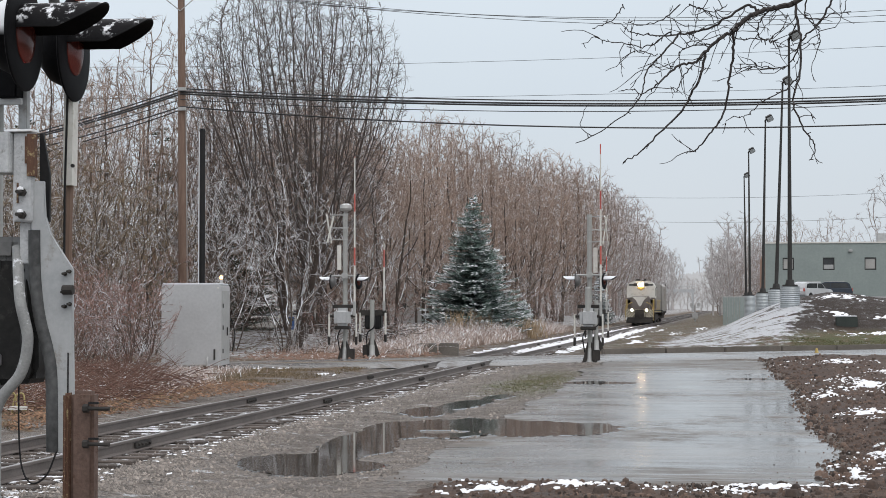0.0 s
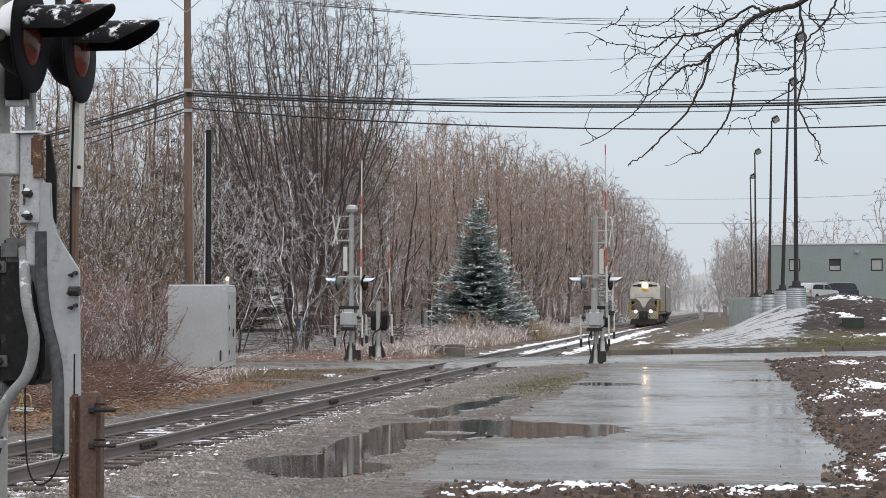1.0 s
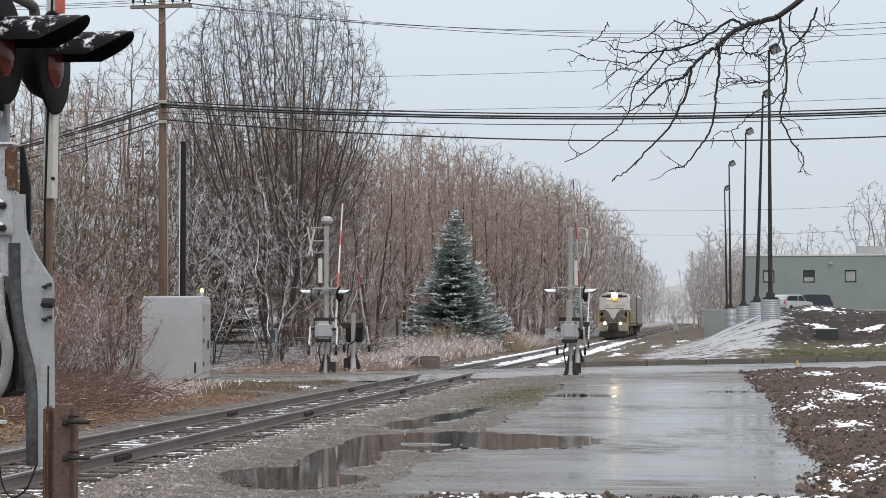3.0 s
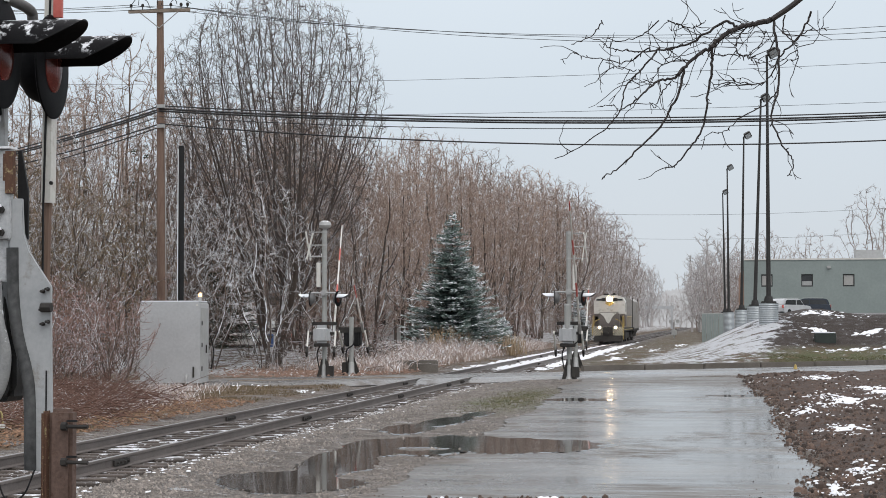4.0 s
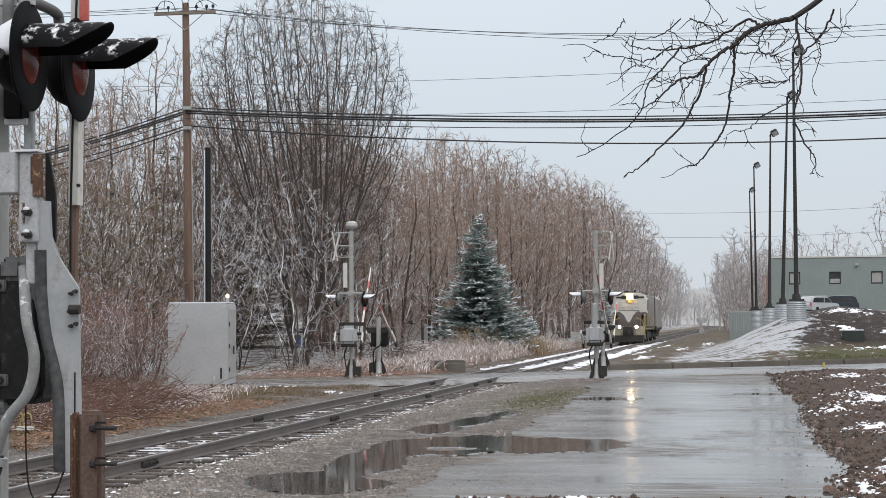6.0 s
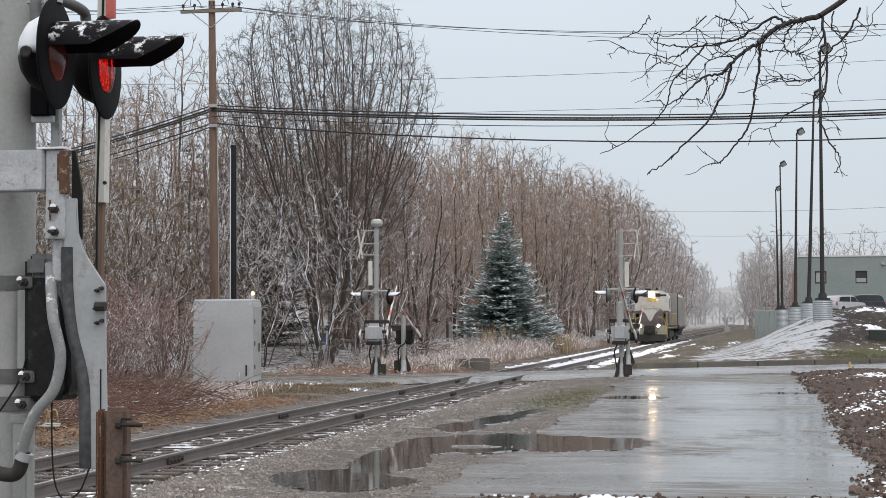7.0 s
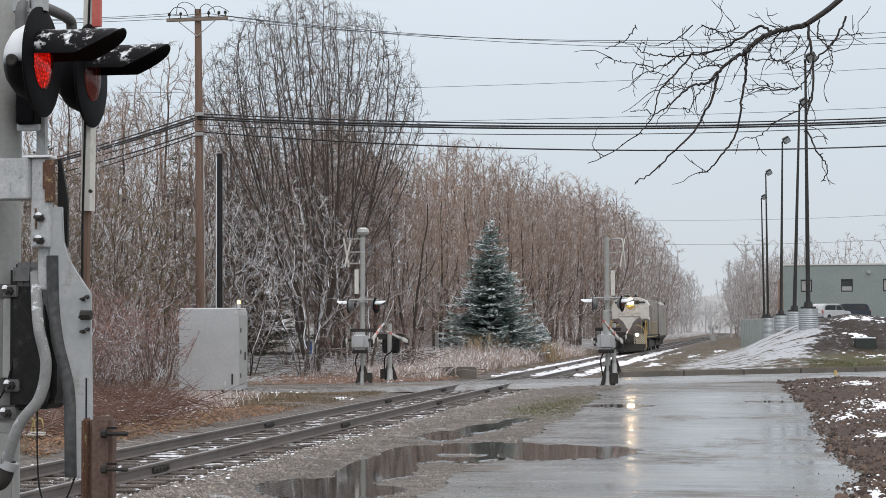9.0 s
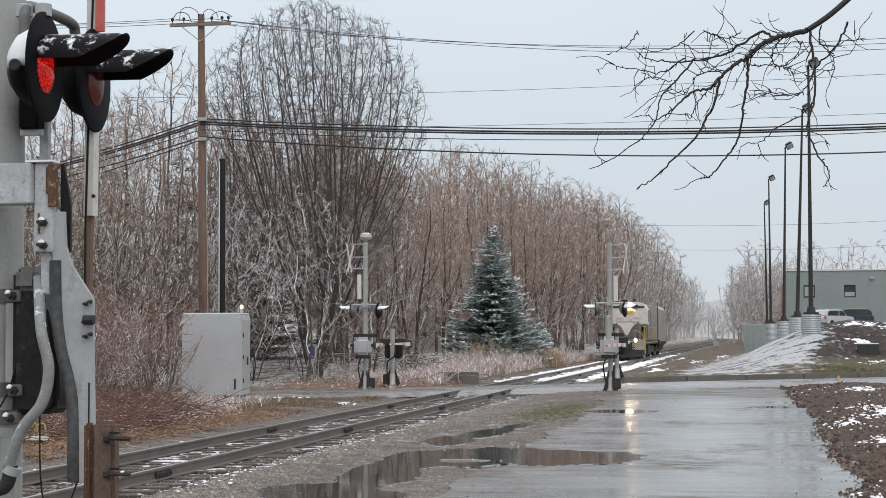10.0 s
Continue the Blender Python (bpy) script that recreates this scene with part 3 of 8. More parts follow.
def ground_material():
    m, n, l, p = nodes_of("ground_litter_gravel_snow")
    geo = n.new("ShaderNodeNewGeometry")
    sep = n.new("ShaderNodeSeparateXYZ")
    l.new(geo.outputs["Position"], sep.inputs[0])
    x, y, z = sep.outputs[0], sep.outputs[1], sep.outputs[2]
    co = geo.outputs["Position"]
    fine = noise_node(n, l, 22, 6, 0.7, co)
    mid = noise_node(n, l, 2.2, 6, 0.65, co)
    big = noise_node(n, l, 0.35, 5, 0.6, co)
    wob = times(n, l, ramp(n, l, mid, 0.2, 0.8, -1.2, 1.2), ramp(n, l, big, 0.2, 0.8, -1.2, 1.2), "ADD")
    xw = times(n, l, x, wob, "ADD")
    yw = times(n, l, y, times(n, l, wob, 2.0), "ADD")
    litter = mixed(n, l, ramp(n, l, fine, 0.35, 0.65), (0.12, 0.074, 0.042), (0.29, 0.195, 0.115))
    litter = mixed(n, l, ramp(n, l, mid, 0.4, 0.6), litter, (0.135, 0.10, 0.058))
    grass = mixed(n, l, ramp(n, l, fine, 0.3, 0.7), (0.06, 0.078, 0.025), (0.16, 0.165, 0.062))
    grit = noise_node(n, l, 46, 4, 0.75, co)
    gravel = mixed(n, l, ramp(n, l, grit, 0.40, 0.60), (0.055, 0.047, 0.04), (0.36, 0.312, 0.27))
    gravel = mixed(n, l, ramp(n, l, mid, 0.42, 0.62), gravel, mixed(n, l, ramp(n, l, grit, 0.38, 0.62), (0.075, 0.062, 0.052), (0.32, 0.27, 0.23)))
    stone = n.new("ShaderNodeTexVoronoi")
    stone.inputs["Scale"].default_value = 21
    l.new(co, stone.inputs["Vector"])
    tone = n.new("ShaderNodeSeparateColor")
    l.new(stone.outputs["Color"], tone.inputs[0])
    gravel = mixed(n, l, ramp(n, l, tone.outputs[0], 0.1, 0.95, 0.0, 0.75), gravel, mixed(n, l, tone.outputs[1], (0.035, 0.029, 0.024), (0.32, 0.275, 0.238)))
    blot = noise_node(n, l, 6.5, 5, 0.7, co)
    gravel = mixed(n, l, ramp(n, l, blot, 0.52, 0.62, 0.0, 0.7), gravel, mixed(n, l, tone.outputs[2], (0.15, 0.128, 0.108), (0.43, 0.38, 0.335)))
    gravel = mixed(n, l, ramp(n, l, blot, 0.45, 0.36, 0.0, 0.6), gravel, (0.05, 0.042, 0.035))
    hollow = noise_node(n, l, 0.8, 6, 0.7, co, (1.0, 0.5, 1.0))
    gravel = mixed(n, l, ramp(n, l, hollow, 0.50, 0.62, 0.0, 0.65), gravel, mixed(n, l, tone.outputs[0], (0.05, 0.041, 0.034), (0.15, 0.125, 0.105)))
    soil = mixed(n, l, ramp(n, l, fine, 0.35, 0.65), (0.022, 0.015, 0.011), (0.078, 0.053, 0.04))
    # litter and dead grass everywhere, gravel round the track and yard
    in_yard = times(n, l, ramp(n, l, xw, -12.6, -11.6), ramp(n, l, xw, 2.5, 1.2))
    in_yard = times(n, l, in_yard, ramp(n, l, yw, 72, 66))
    along = times(n, l, ramp(n, l, xw, -12.2, -11.4), ramp(n, l, xw, -6.4, -7.4))
    far_mix = times(n, l, ramp(n, l, xw, -8, -6.8), ramp(n, l, big, 0.45, 0.55, 0.2, 0.7))
    gm = times(n, l, times(n, l, in_yard, along, "MAXIMUM"), times(n, l, far_mix, ramp(n, l, y, 66, 70)), "MAXIMUM")
    col = mixed(n, l, gm, litter, gravel)
    # grass strips: beside the yard, at the foot of the bank
    g1 = times(n, l, times(n, l, ramp(n, l, xw, -6.4, -5.6), ramp(n, l, xw, -4.0, -4.8)), times(n, l, ramp(n, l, yw, 38, 43), ramp(n, l, yw, 53, 48)))
    g2 = times(n, l, times(n, l, ramp(n, l, z, 0.75, 0.25), ramp(n, l, y, 76, 78)), ramp(n, l, xw, 1.4, 2.8))
    g3 = times(n, l, times(n, l, ramp(n, l, y, 70, 76), ramp(n, l, xw, -7.5, -6.5)), ramp(n, l, mid, 0.5, 0.6, 0, 0.7))
    gg = times(n, l, times(n, l, g1, g2, "MAXIMUM"), g3, "MAXIMUM")
    col = mixed(n, l, times(n, l, gg, ramp(n, l, mid, 0.25, 0.55)), col, grass)
    # bare soil on the bank's face
    sl = times(n, l, ramp(n, l, z, 0.45, 0.75), times(n, l, ramp(n, l, xw, 0.8, 2.0), ramp(n, l, y, 78, 82)))
    col = mixed(n, l, sl, col, soil)
    # worn tarmac on the level car park
    flat = times(n, l, ramp(n, l, z, 2.0, 2.12), times(n, l, ramp(n, l, x, 4.4, 5.2), ramp(n, l, y, 94, 96)))
    col = mixed(n, l, flat, col, mixed(n, l, mid, (0.22, 0.215, 0.21), (0.32, 0.315, 0.31)))
    # snow: thick on the slope to the track, thin patches elsewhere
    sn = noise_node(n, l, 2.0, 7, 0.78, co, (0.8, 0.8, 0.8))
    xs_ = times(n, l, xw, times(n, l, times(n, l, y, -90.0, "ADD"), -0.03), "ADD")
    zone = times(n, l, times(n, l, ramp(n, l, xs_, -4.8, -3.2), ramp(n, l, xs_, 3.4, 1.8)), ramp(n, l, yw, 80, 85))
    zone = times(n, l, zone, ramp(n, l, yw, 240, 150))
    ridge = noise_node(n, l, 1.0, 6, 0.75, co, (0.3, 1.5, 0.2))
    zone = times(n, l, zone, ramp(n, l, ridge, 0.38, 0.51, 0.1, 1.0))
    thick = ramp(n, l, times(n, l, sn, times(n, l, zone, 0.25), "ADD"), 0.585, 0.68)
    thin = ramp(n, l, noise_node(n, l, 2.6, 7, 0.8, co), 0.63, 0.69)
    wood = times(n, l, ramp(n, l, xw, -12.5, -14.0), ramp(n, l, y, 60, 66))
    thin = times(n, l, thin, ramp(n, l, big, 0.42, 0.58))
    thin = times(n, l, thin, times(n, l, wood, ramp(n, l, sn, 0.44, 0.54)), "MAXIMUM")
    off = ramp(n, l, in_yard, 0.0, 0.6, 1.0, 0.15)
    snow = times(n, l, thick, times(n, l, thin, off), "MAXIMUM")
    col = mixed(n, l, snow, col, (0.78, 0.80, 0.83))
    l.new(col, p.inputs["Base Color"])
    wet = times(n, l, gm, ramp(n, l, mid, 0.40, 0.62))
    l.new(ramp(n, l, wet, 0, 1, 0.9, 0.42), p.inputs["Roughness"])
    bp = n.new("ShaderNodeBump")
    bp.inputs["Strength"].default_value, bp.inputs["Distance"].default_value = 0.7, 0.04
    l.new(times(n, l, times(n, l, fine, times(n, l, mid, 1.0), "ADD"), times(n, l, stone.outputs["Distance"], -9.0), "ADD"), bp.inputs["Height"])
    l.new(bp.outputs[0], p.inputs["Normal"])
    return m


def asphalt_material(name, wet_lo, wet_hi, c1, c2, muddy=()):
    """Tarmac under a film of rain: smooth where water stands, dull where the grit shows."""
    m, n, l, p = nodes_of(name)
    geo = n.new("ShaderNodeNewGeometry")
    co = geo.outputs["Position"]
    fine = noise_node(n, l, 60, 5, 0.7, co)
    grit = noise_node(n, l, 14, 5, 0.75, co)
    streak = noise_node(n, l, 0.55, 6, 0.62, co, (0.45, 1.5, 1))
    thin_ = noise_node(n, l, 1.3, 5, 0.6, co, (0.35, 2.0, 1))
    big = noise_node(n, l, 0.16, 4, 0.55, co)
    patch = noise_node(n, l, 0.42, 7, 0.68, co, (0.8, 0.55, 1))
    scum = noise_node(n, l, 2.4, 6, 0.7, co, (0.6, 0.9, 1))
    # water film thick (0) to gritty and dull (1)
    w = times(n, l, ramp(n, l, streak, 0.38, 0.64, 0, 0.45), ramp(n, l, thin_, 0.36, 0.64, 0, 0.3), "ADD")
    w = times(n, l, w, ramp(n, l, big, 0.38, 0.6, 0, 0.25), "ADD")
    mud = times(n, l, ramp(n, l, patch, 0.52, 0.66), ramp(n, l, scum, 0.38, 0.56), "MULTIPLY")
    mud = times(n, l, mud, times(n, l, ramp(n, l, grit, 0.60, 0.68), ramp(n, l, scum, 0.46, 0.58)), "MAXIMUM")
    for axis, lo, hi in muddy:
        sep = n.new("ShaderNodeSeparateXYZ")
        l.new(co, sep.inputs[0])
        band = ramp(n, l, times(n, l, sep.outputs[axis], ramp(n, l, patch, 0.3, 0.7, -1.6, 1.6), "ADD"), lo, hi, 0.0, 0.85)
        mud = times(n, l, mud, times(n, l, band, ramp(n, l, thin_, 0.36, 0.54)), "MAXIMUM")
    col = mixed(n, l, ramp(n, l, fine, 0.3, 0.7), c1, c2)
    col = mixed(n, l, ramp(n, l, streak, 0.48, 0.62, 0, 0.5), col, (0.27, 0.255, 0.235))
    col = mixed(n, l, ramp(n, l, thin_, 0.40, 0.30, 0, 0.6), col, (0.055, 0.05, 0.045))
    col = mixed(n, l, mud, col, mixed(n, l, grit, (0.055, 0.046, 0.038), (0.20, 0.172, 0.148)))
    l.new(col, p.inputs["Base Color"])
    l.new(times(n, l, ramp(n, l, w, 0, 1, wet_lo, wet_hi), times(n, l, mud, 0.4), "ADD"), p.inputs["Roughness"])
    l.new(ramp(n, l, mud, 0, 1, 0.5, 0.16), p.inputs["Specular IOR Level"])
    p.inputs["IOR"].default_value = 1.40
    bp = n.new("ShaderNodeBump")
    bp.inputs["Distance"].default_value = 0.003
    l.new(ramp(n, l, w, 0.1, 0.9, 0.0, 0.16), bp.inputs["Strength"])
    l.new(times(n, l, fine, grit, "ADD"), bp.inputs["Height"])
    l.new(bp.outputs[0], p.inputs["Normal"])
    return m


M["ground"] = ground_material()
M["lot"] = asphalt_material("wet_asphalt_yard", 0.06, 0.30, (0.085, 0.082, 0.079), (0.17, 0.165, 0.158), ((1, 50, 55), (1, 23.5, 21.5), (0, -3.4, -4.6)))
M["road"] = asphalt_material("wet_asphalt_road", 0.1, 0.4, (0.13, 0.128, 0.125), (0.24, 0.235, 0.23))
M["concrete"] = surface("weathered_concrete", (0.26, 0.25, 0.235), (0.42, 0.405, 0.38), 0.8, fine=40, broad=1.5, bump=0.3, c3=(0.17, 0.155, 0.14), space="World")
M["soil"] = surface("churned_brown_soil", (0.026, 0.016, 0.011), (0.11, 0.068, 0.048), 0.7, fine=19, broad=2.5, bump=0.9, bump_dist=0.05, space="World", rough2=0.9)


def water_material():
    m, n, l, p = nodes_of("puddle_water")
    geo = n.new("ShaderNodeNewGeometry")
    p.inputs["Base Color"].default_value = (0.06, 0.054, 0.047, 1)
    p.inputs["Roughness"].default_value = 0.05
    p.inputs["IOR"].default_value = 1.33
    bp = n.new("ShaderNodeBump")
    bp.inputs["Strength"].default_value, bp.inputs["Distance"].default_value = 0.03, 0.002
    l.new(noise_node(n, l, 7, 3, 0.5, geo.outputs["Position"], (1, 0.3, 1)), bp.inputs["Height"])
    l.new(bp.outputs[0], p.inputs["Normal"])
    return m


M["water"] = water_material()

g_xs = [-2500, -900, -350, -150, -80, -55] + [-42 + 0.6 * i for i in range(120)] + [32, 38, 50, 80, 150, 350, 900, 2500]
g_ys = [-600, -150, -40, -10, 2, 8] + [12 + 0.6 * i for i in range(180)] + [121 + 4 * i for i in range(50)] + [340, 420, 600, 1000, 2000, 4500]
ground = tagged(sheet("ground", g_xs, g_ys, lambda x, y: ground_z(x, y) + (rough_z(x, y) if -40 < x < 30 and 10 < y < 120 else 0), M["ground"]),
                "winter ground of gravel, dead grass, mud and thin snow", "ground", kind="structure")


# the yard's wet tarmac strip
def lot_left(y):
    return -4.35 + 0.35 * fbm(1.7, y, 0.35) + 0.12 * fbm(5.2, y, 1.9) - 0.3 * smooth(40, 56, y)


def lot_right(y):
    return 1.15 + 0.22 * fbm(8.7, y, 0.4) + 0.12 * fbm(9.9, y, 2.3) - 0.5 * smooth(40, 58, y)


def strip(name, ys, left, right, n, zf, mat, label, category):
    verts, faces = [], []
    for y in ys:
        a, b = left(y), right(y)
        for i in range(n + 1):
            x = a + (b - a) * i / n
            verts.append((x, y, zf(x, y)))
    for j in range(len(ys) - 1):
        for i in range(n):
            o = j * (n + 1) + i
            faces.append((o, o + 1, o + n + 2, o + n + 1))
    return tagged(link_mesh(name, verts, faces, mat, smooth=True), label, category, kind="structure")


lot_ys = [21.2 + 0.25 * i for i in range(int((62 - 21.2) / 0.25))]
strip("pavement", lot_ys, lot_left, lot_right, 24, lambda x, y: ground_z(x, y) + 0.026 + 0.003 * fbm(x, y, 0.5) - 0.09 * smooth(22.0, 21.2, y), M["lot"],
      "wet dark grey tarmac yard reflecting the sky", "pavement")

# the road that crosses the track, with kerb on its far side
def road_point(s, d, z):
    p = Vector((-6.36, 59.5, 0)) + ROAD_DIR * s + ROAD_NRM * d
    return (p.x, p.y, z)


def road_sheet():
    verts, faces = [], []
    ss = [-26 + 0.7 * i for i in range(90)]
    for s in ss:
        for k, d in enumerate((-0.35, 0.0, 0.5, 2.2, 3.9, 4.4, 4.7)):
            e = 0.15 * fbm(s, 1.3, 0.5) if k < 2 else 0
            drop = -0.13 if k in (0, 6) else (0.03 if 1 < k < 5 else -0.015)
            verts.append(road_point(s, d + e, -0.045 + drop + 0.35 * smooth(18, 40, s)))
    for j in range(len(ss) - 1):
        for k in range(6):
            o = j * 7 + k
            faces.append((o, o + 7, o + 8, o + 1))
    return tagged(link_mesh("road", verts, faces, M["road"], smooth=True), "grey wet asphalt road crossing the railway track", "road", kind="structure")


road_sheet()


def kerb():
    t = thing("kerb", Matrix(), "worn grey concrete kerb along the road", "kerb", kind="structure")
    s = 6.2
    while s < 40:
        bm = bmesh.new()
        a, b = Vector(road_point(s, 5.6, -0.25 + 0.3 * smooth(18, 40, s))), Vector(road_point(s + 2.96, 5.6, -0.25 + 0.3 * smooth(18, 40, s)))
        c = (a + b) / 2
        box((2.96, 0.2, 0.42), (0, 0, 0), None, bm)
        bmesh.ops.transform(bm, matrix=Matrix.Translation(c + Vector((0, 0, 0.18))) @ Matrix.Rotation(math.atan2(ROAD_DIR.y, ROAD_DIR.x), 4, "Z"), verts=bm.verts[:])
        part("kerb_stone", bm, M["kerb"], t, bevel=0.03)
        s += 3.0


kerb()

# puddle lobes: centre, half-sizes and lean; then dry islands, extent and seed
PUDDLES = (
    (((-5.75, 23.4, 0.95, 1.5, -0.1), (-5.75, 26.3, 0.55, 3.2, -0.1), (-5.6, 29.8, 0.8, 1.9, 0.0), (-4.9, 30.4, 1.1, 2.2, 0.0), (-3.5, 30.2, 1.5, 1.6, 0.0)),
     ((-5.1, 24.6, 0.25, 0.5), (-5.1, 29.5, 0.55, 0.4)), (-7.2, -1.6), (21.4, 34.0), 3),
    (((-6.05, 34.0, 0.5, 1.3, 0.0), (-5.75, 36.4, 0.38, 1.8, 0.1), (-5.4, 39.2, 0.3, 1.0, 0.1)), (), (-7.0, -4.7), (32.0, 41.0), 11),
    (((-3.6, 45.2, 1.0, 0.8, 0.0),), (), (-5.0, -2.2), (43.8, 46.6), 5),
    (((0.2, 47.6, 0.75, 0.6, 0.0),), (), (-0.9, 1.0), (46.6, 48.6), 9),
)


def water_level(x, y, spots, dry, seed):
    m = max(1 - ((x - cx - sh * (y - cy)) / kx) ** 2 - ((y - cy) / ky) ** 2 for cx, cy, kx, ky, sh in spots)
    for cx, cy, kx, ky in dry:
        m -= 1.3 * math.exp(-((x - cx) / kx) ** 2 - ((y - cy) / ky) ** 2)
    return m + 0.34 * fbm(x + seed, y * 0.45, 1.7) + 0.20 * fbm(x, y + seed, 5.0, 3)


def puddle(spots, dry, xr, yr, seed):
    """A water sheet laid along the ground: it ends, ragged, where the noise dips it under."""
    nx, ny = int((xr[1] - xr[0]) / 0.06), int((yr[1] - yr[0]) / 0.12)
    xs = [xr[0] + 0.06 * i for i in range(nx)]
    ys = [yr[0] + 0.12 * j for j in range(ny)]
    lv = [[water_level(x, y, spots, dry, seed) for x in xs] for y in ys]
    ids, verts, faces = {}, [], []
    for j in range(ny - 1):
        for i in range(nx - 1):
            quad = ((i, j), (i + 1, j), (i + 1, j + 1), (i, j + 1))
            if max(lv[b][a] for a, b in quad) > 0:
                for q in quad:
                    if q not in ids:
                        ids[q] = len(verts)
                        x, y = xs[q[0]], ys[q[1]]
                        on_yard = smooth(lot_left(y) - 0.25, lot_left(y) + 0.05, x)
                        verts.append((x, y, ground_z(x, y) + 0.018 + 0.016 * on_yard + max(-0.06, min(0.0, 0.12 * lv[q[1]][q[0]]))))
                faces.append(tuple(ids[q] for q in quad))
    ob = link_mesh("puddle", verts, faces, M["water"], smooth=True)
    # forced upright normals make the sloping sheet reflect like level water
    ob.data.normals_split_custom_set([(0, 0, 1)] * len(ob.data.loops))
    return tagged(ob, "shallow rain puddle reflecting the bare trees", "puddle", "puddles in the yard", "structure")


# ---- railway track ----
def track_shift(y):
    """The line shifts a forearm's length beyond the road, to fit the camera's view."""
    return -0.42 * smooth(82, 128, y)


RAIL_X = (-9.80, -8.28)
track = thing("railway_track", Matrix(), "single railway track with rusty rails on snow-dusted wooden ties", "railway track", kind="structure")
RAIL_PROFILE = [(-0.07, -0.17), (0.07, -0.17), (0.07, -0.155), (0.012, -0.135), (0.010, -0.045), (0.036, -0.035), (0.036, -0.006), (0.028, 0.0),
                (-0.028, 0.0), (-0.036, -0.006), (-0.036, -0.035), (-0.010, -0.045), (-0.012, -0.135), (-0.07, -0.155)]


def rail(x):
    ys = [-30] + [10 + 5 * i for i in range(70)] + [500]
    verts, faces, fm = [], [], []
    n = len(RAIL_PROFILE)
    for y in ys:
        verts += [(x + u + track_shift(y), y, w) for u, w in RAIL_PROFILE]
    for j in range(len(ys) - 1):
        for k in range(n):
            o = j * n
            faces.append((o + k, o + (k + 1) % n, o + n + (k + 1) % n, o + n + k))
            fm.append(1 if k == 7 else 0)
    return link_mesh("rail", verts, faces, None, track, mats=[M["rail"], M["rail_head"]], face_mats=fm)


for rx in RAIL_X:
    rail(rx)


def joint_bar(x, y):
    bm = box((0.03, 0.62, 0.07), (0.03, 0, -0.09))
    box((0.03, 0.62, 0.07), (-0.03, 0, -0.09), None, bm)
    for k in range(4):
        rod((-0.075, -0.22 + 0.147 * k, -0.09), (0.075, -0.22 + 0.147 * k, -0.09), 0.019, None, 6, bm)
    ob = part("joint_bar", bm, M["grime"], track, "dark bolted rail joint")
    ob.location = (x + track_shift(y), y, 0)


for y in (34.6, 46.1, 54.4, 57.2, 85, 97, 109):
    joint_bar(RAIL_X[0], y)
for y in (23.7, 34.8, 45.3, 53.4, 56.2, 80, 92, 104):
    joint_bar(RAIL_X[1], y)
# ---- bare winter trees ----
def frand(seed):
    return random.Random(seed)


big = tree("bare_tree", (-18.9, 73.5, ground_z(-18.9, 73.5)),
           grow(17, ((2.6, 1.0), (4, 2.4), (6, 3.8), (8, 4.5), (11, 4.9), (13.4, 4.5), (15.2, 3.0), (16.1, 0.6)), stems=10, bole=3.4, fan=0.40, goals=9000, step=0.27, kill=0.25, tip=0.0068, up=0.0, wander=0.09, twigs=2, twig_len=0.34, pipe=2.28, inner=0.46, side=0.6, bent=True, stiff=0.2, radial=0.6),
           M["bark_dark"], M["twig_dark"], "large bare spreading tree with several dark stems and snow on twigs", group="bare trees by the track", cut=1)

KINDS = {}


def kind_of(name, seed, h, profile, tw, label, bark="bark_dark", **more):
    segs = grow(seed, profile, **more)
    KINDS[name] = [h, segs, tw, label, None, bark]


SLIM = ((1.5, 1.0), (3, 1.9), (6, 2.7), (9, 2.8), (11, 2.1), (12.6, 1.1), (13.2, 0.3))
FORK = ((1.0, 1.0), (3, 2.3), (6, 3.2), (9, 3.1), (11, 2.0), (12.0, 0.5))
TALL = ((2, 1.0), (4, 2.3), (8, 3.4), (11, 3.0), (13, 1.7), (14.0, 0.4))
MANY = ((0.8, 0.9), (3, 2.4), (6, 3.3), (8.5, 2.8), (10.4, 1.3), (11, 0.4))
NEAR = dict(goals=1000, step=0.38, kill=0.38, tip=0.0106, wander=0.11, twigs=3, twig_len=0.42, side=0.6)
kind_of("red_a", 21, 13.0, SLIM, "twig_red", "slender bare tree with reddish-brown twigs beside the track", stems=1, bole=3.0, up=0.30, **NEAR)
kind_of("red_b", 22, 12.0, FORK, "twig_red", "forked bare tree with reddish-brown twigs beside the track", stems=3, bole=2.5, fan=0.14, up=0.30, **NEAR)
kind_of("grey_a", 23, 14.0, TALL, "twig", "tall bare grey tree with snow-dusted twigs", stems=1, bole=3.4, up=0.25, **NEAR)
kind_of("grey_b", 24, 11.0, MANY, "twig", "many-stemmed bare grey tree with snow-dusted twigs", bark="bark", stems=5, bole=2.2, fan=0.26, up=0.2, **NEAR)
kind_of("snow_b", 29, 11.0, MANY, "twig_snowy", "many-stemmed bare tree with snow lining its limbs", bark="bark_snowy", stems=5, bole=2.0, fan=0.32, goals=620, step=0.36, kill=0.46, tip=0.0105, wander=0.16, twigs=2, twig_len=0.45, side=0.7, up=0.12)
# far kinds: distance haze is painted into bark and twig colour
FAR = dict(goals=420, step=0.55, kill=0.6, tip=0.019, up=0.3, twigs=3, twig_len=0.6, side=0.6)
kind_of("pale_a", 25, 13.0, TALL, "twig_pale", "snow-dusted bare tree with haze painted into its colour", bark="twig_pale", stems=1, bole=3.0, **FAR)
kind_of("pale_b", 26, 12.0, FORK, "twig_pale", "snow-dusted bare tree with haze painted into its colour", bark="twig_pale", stems=2, bole=2.5, fan=0.12, **FAR)
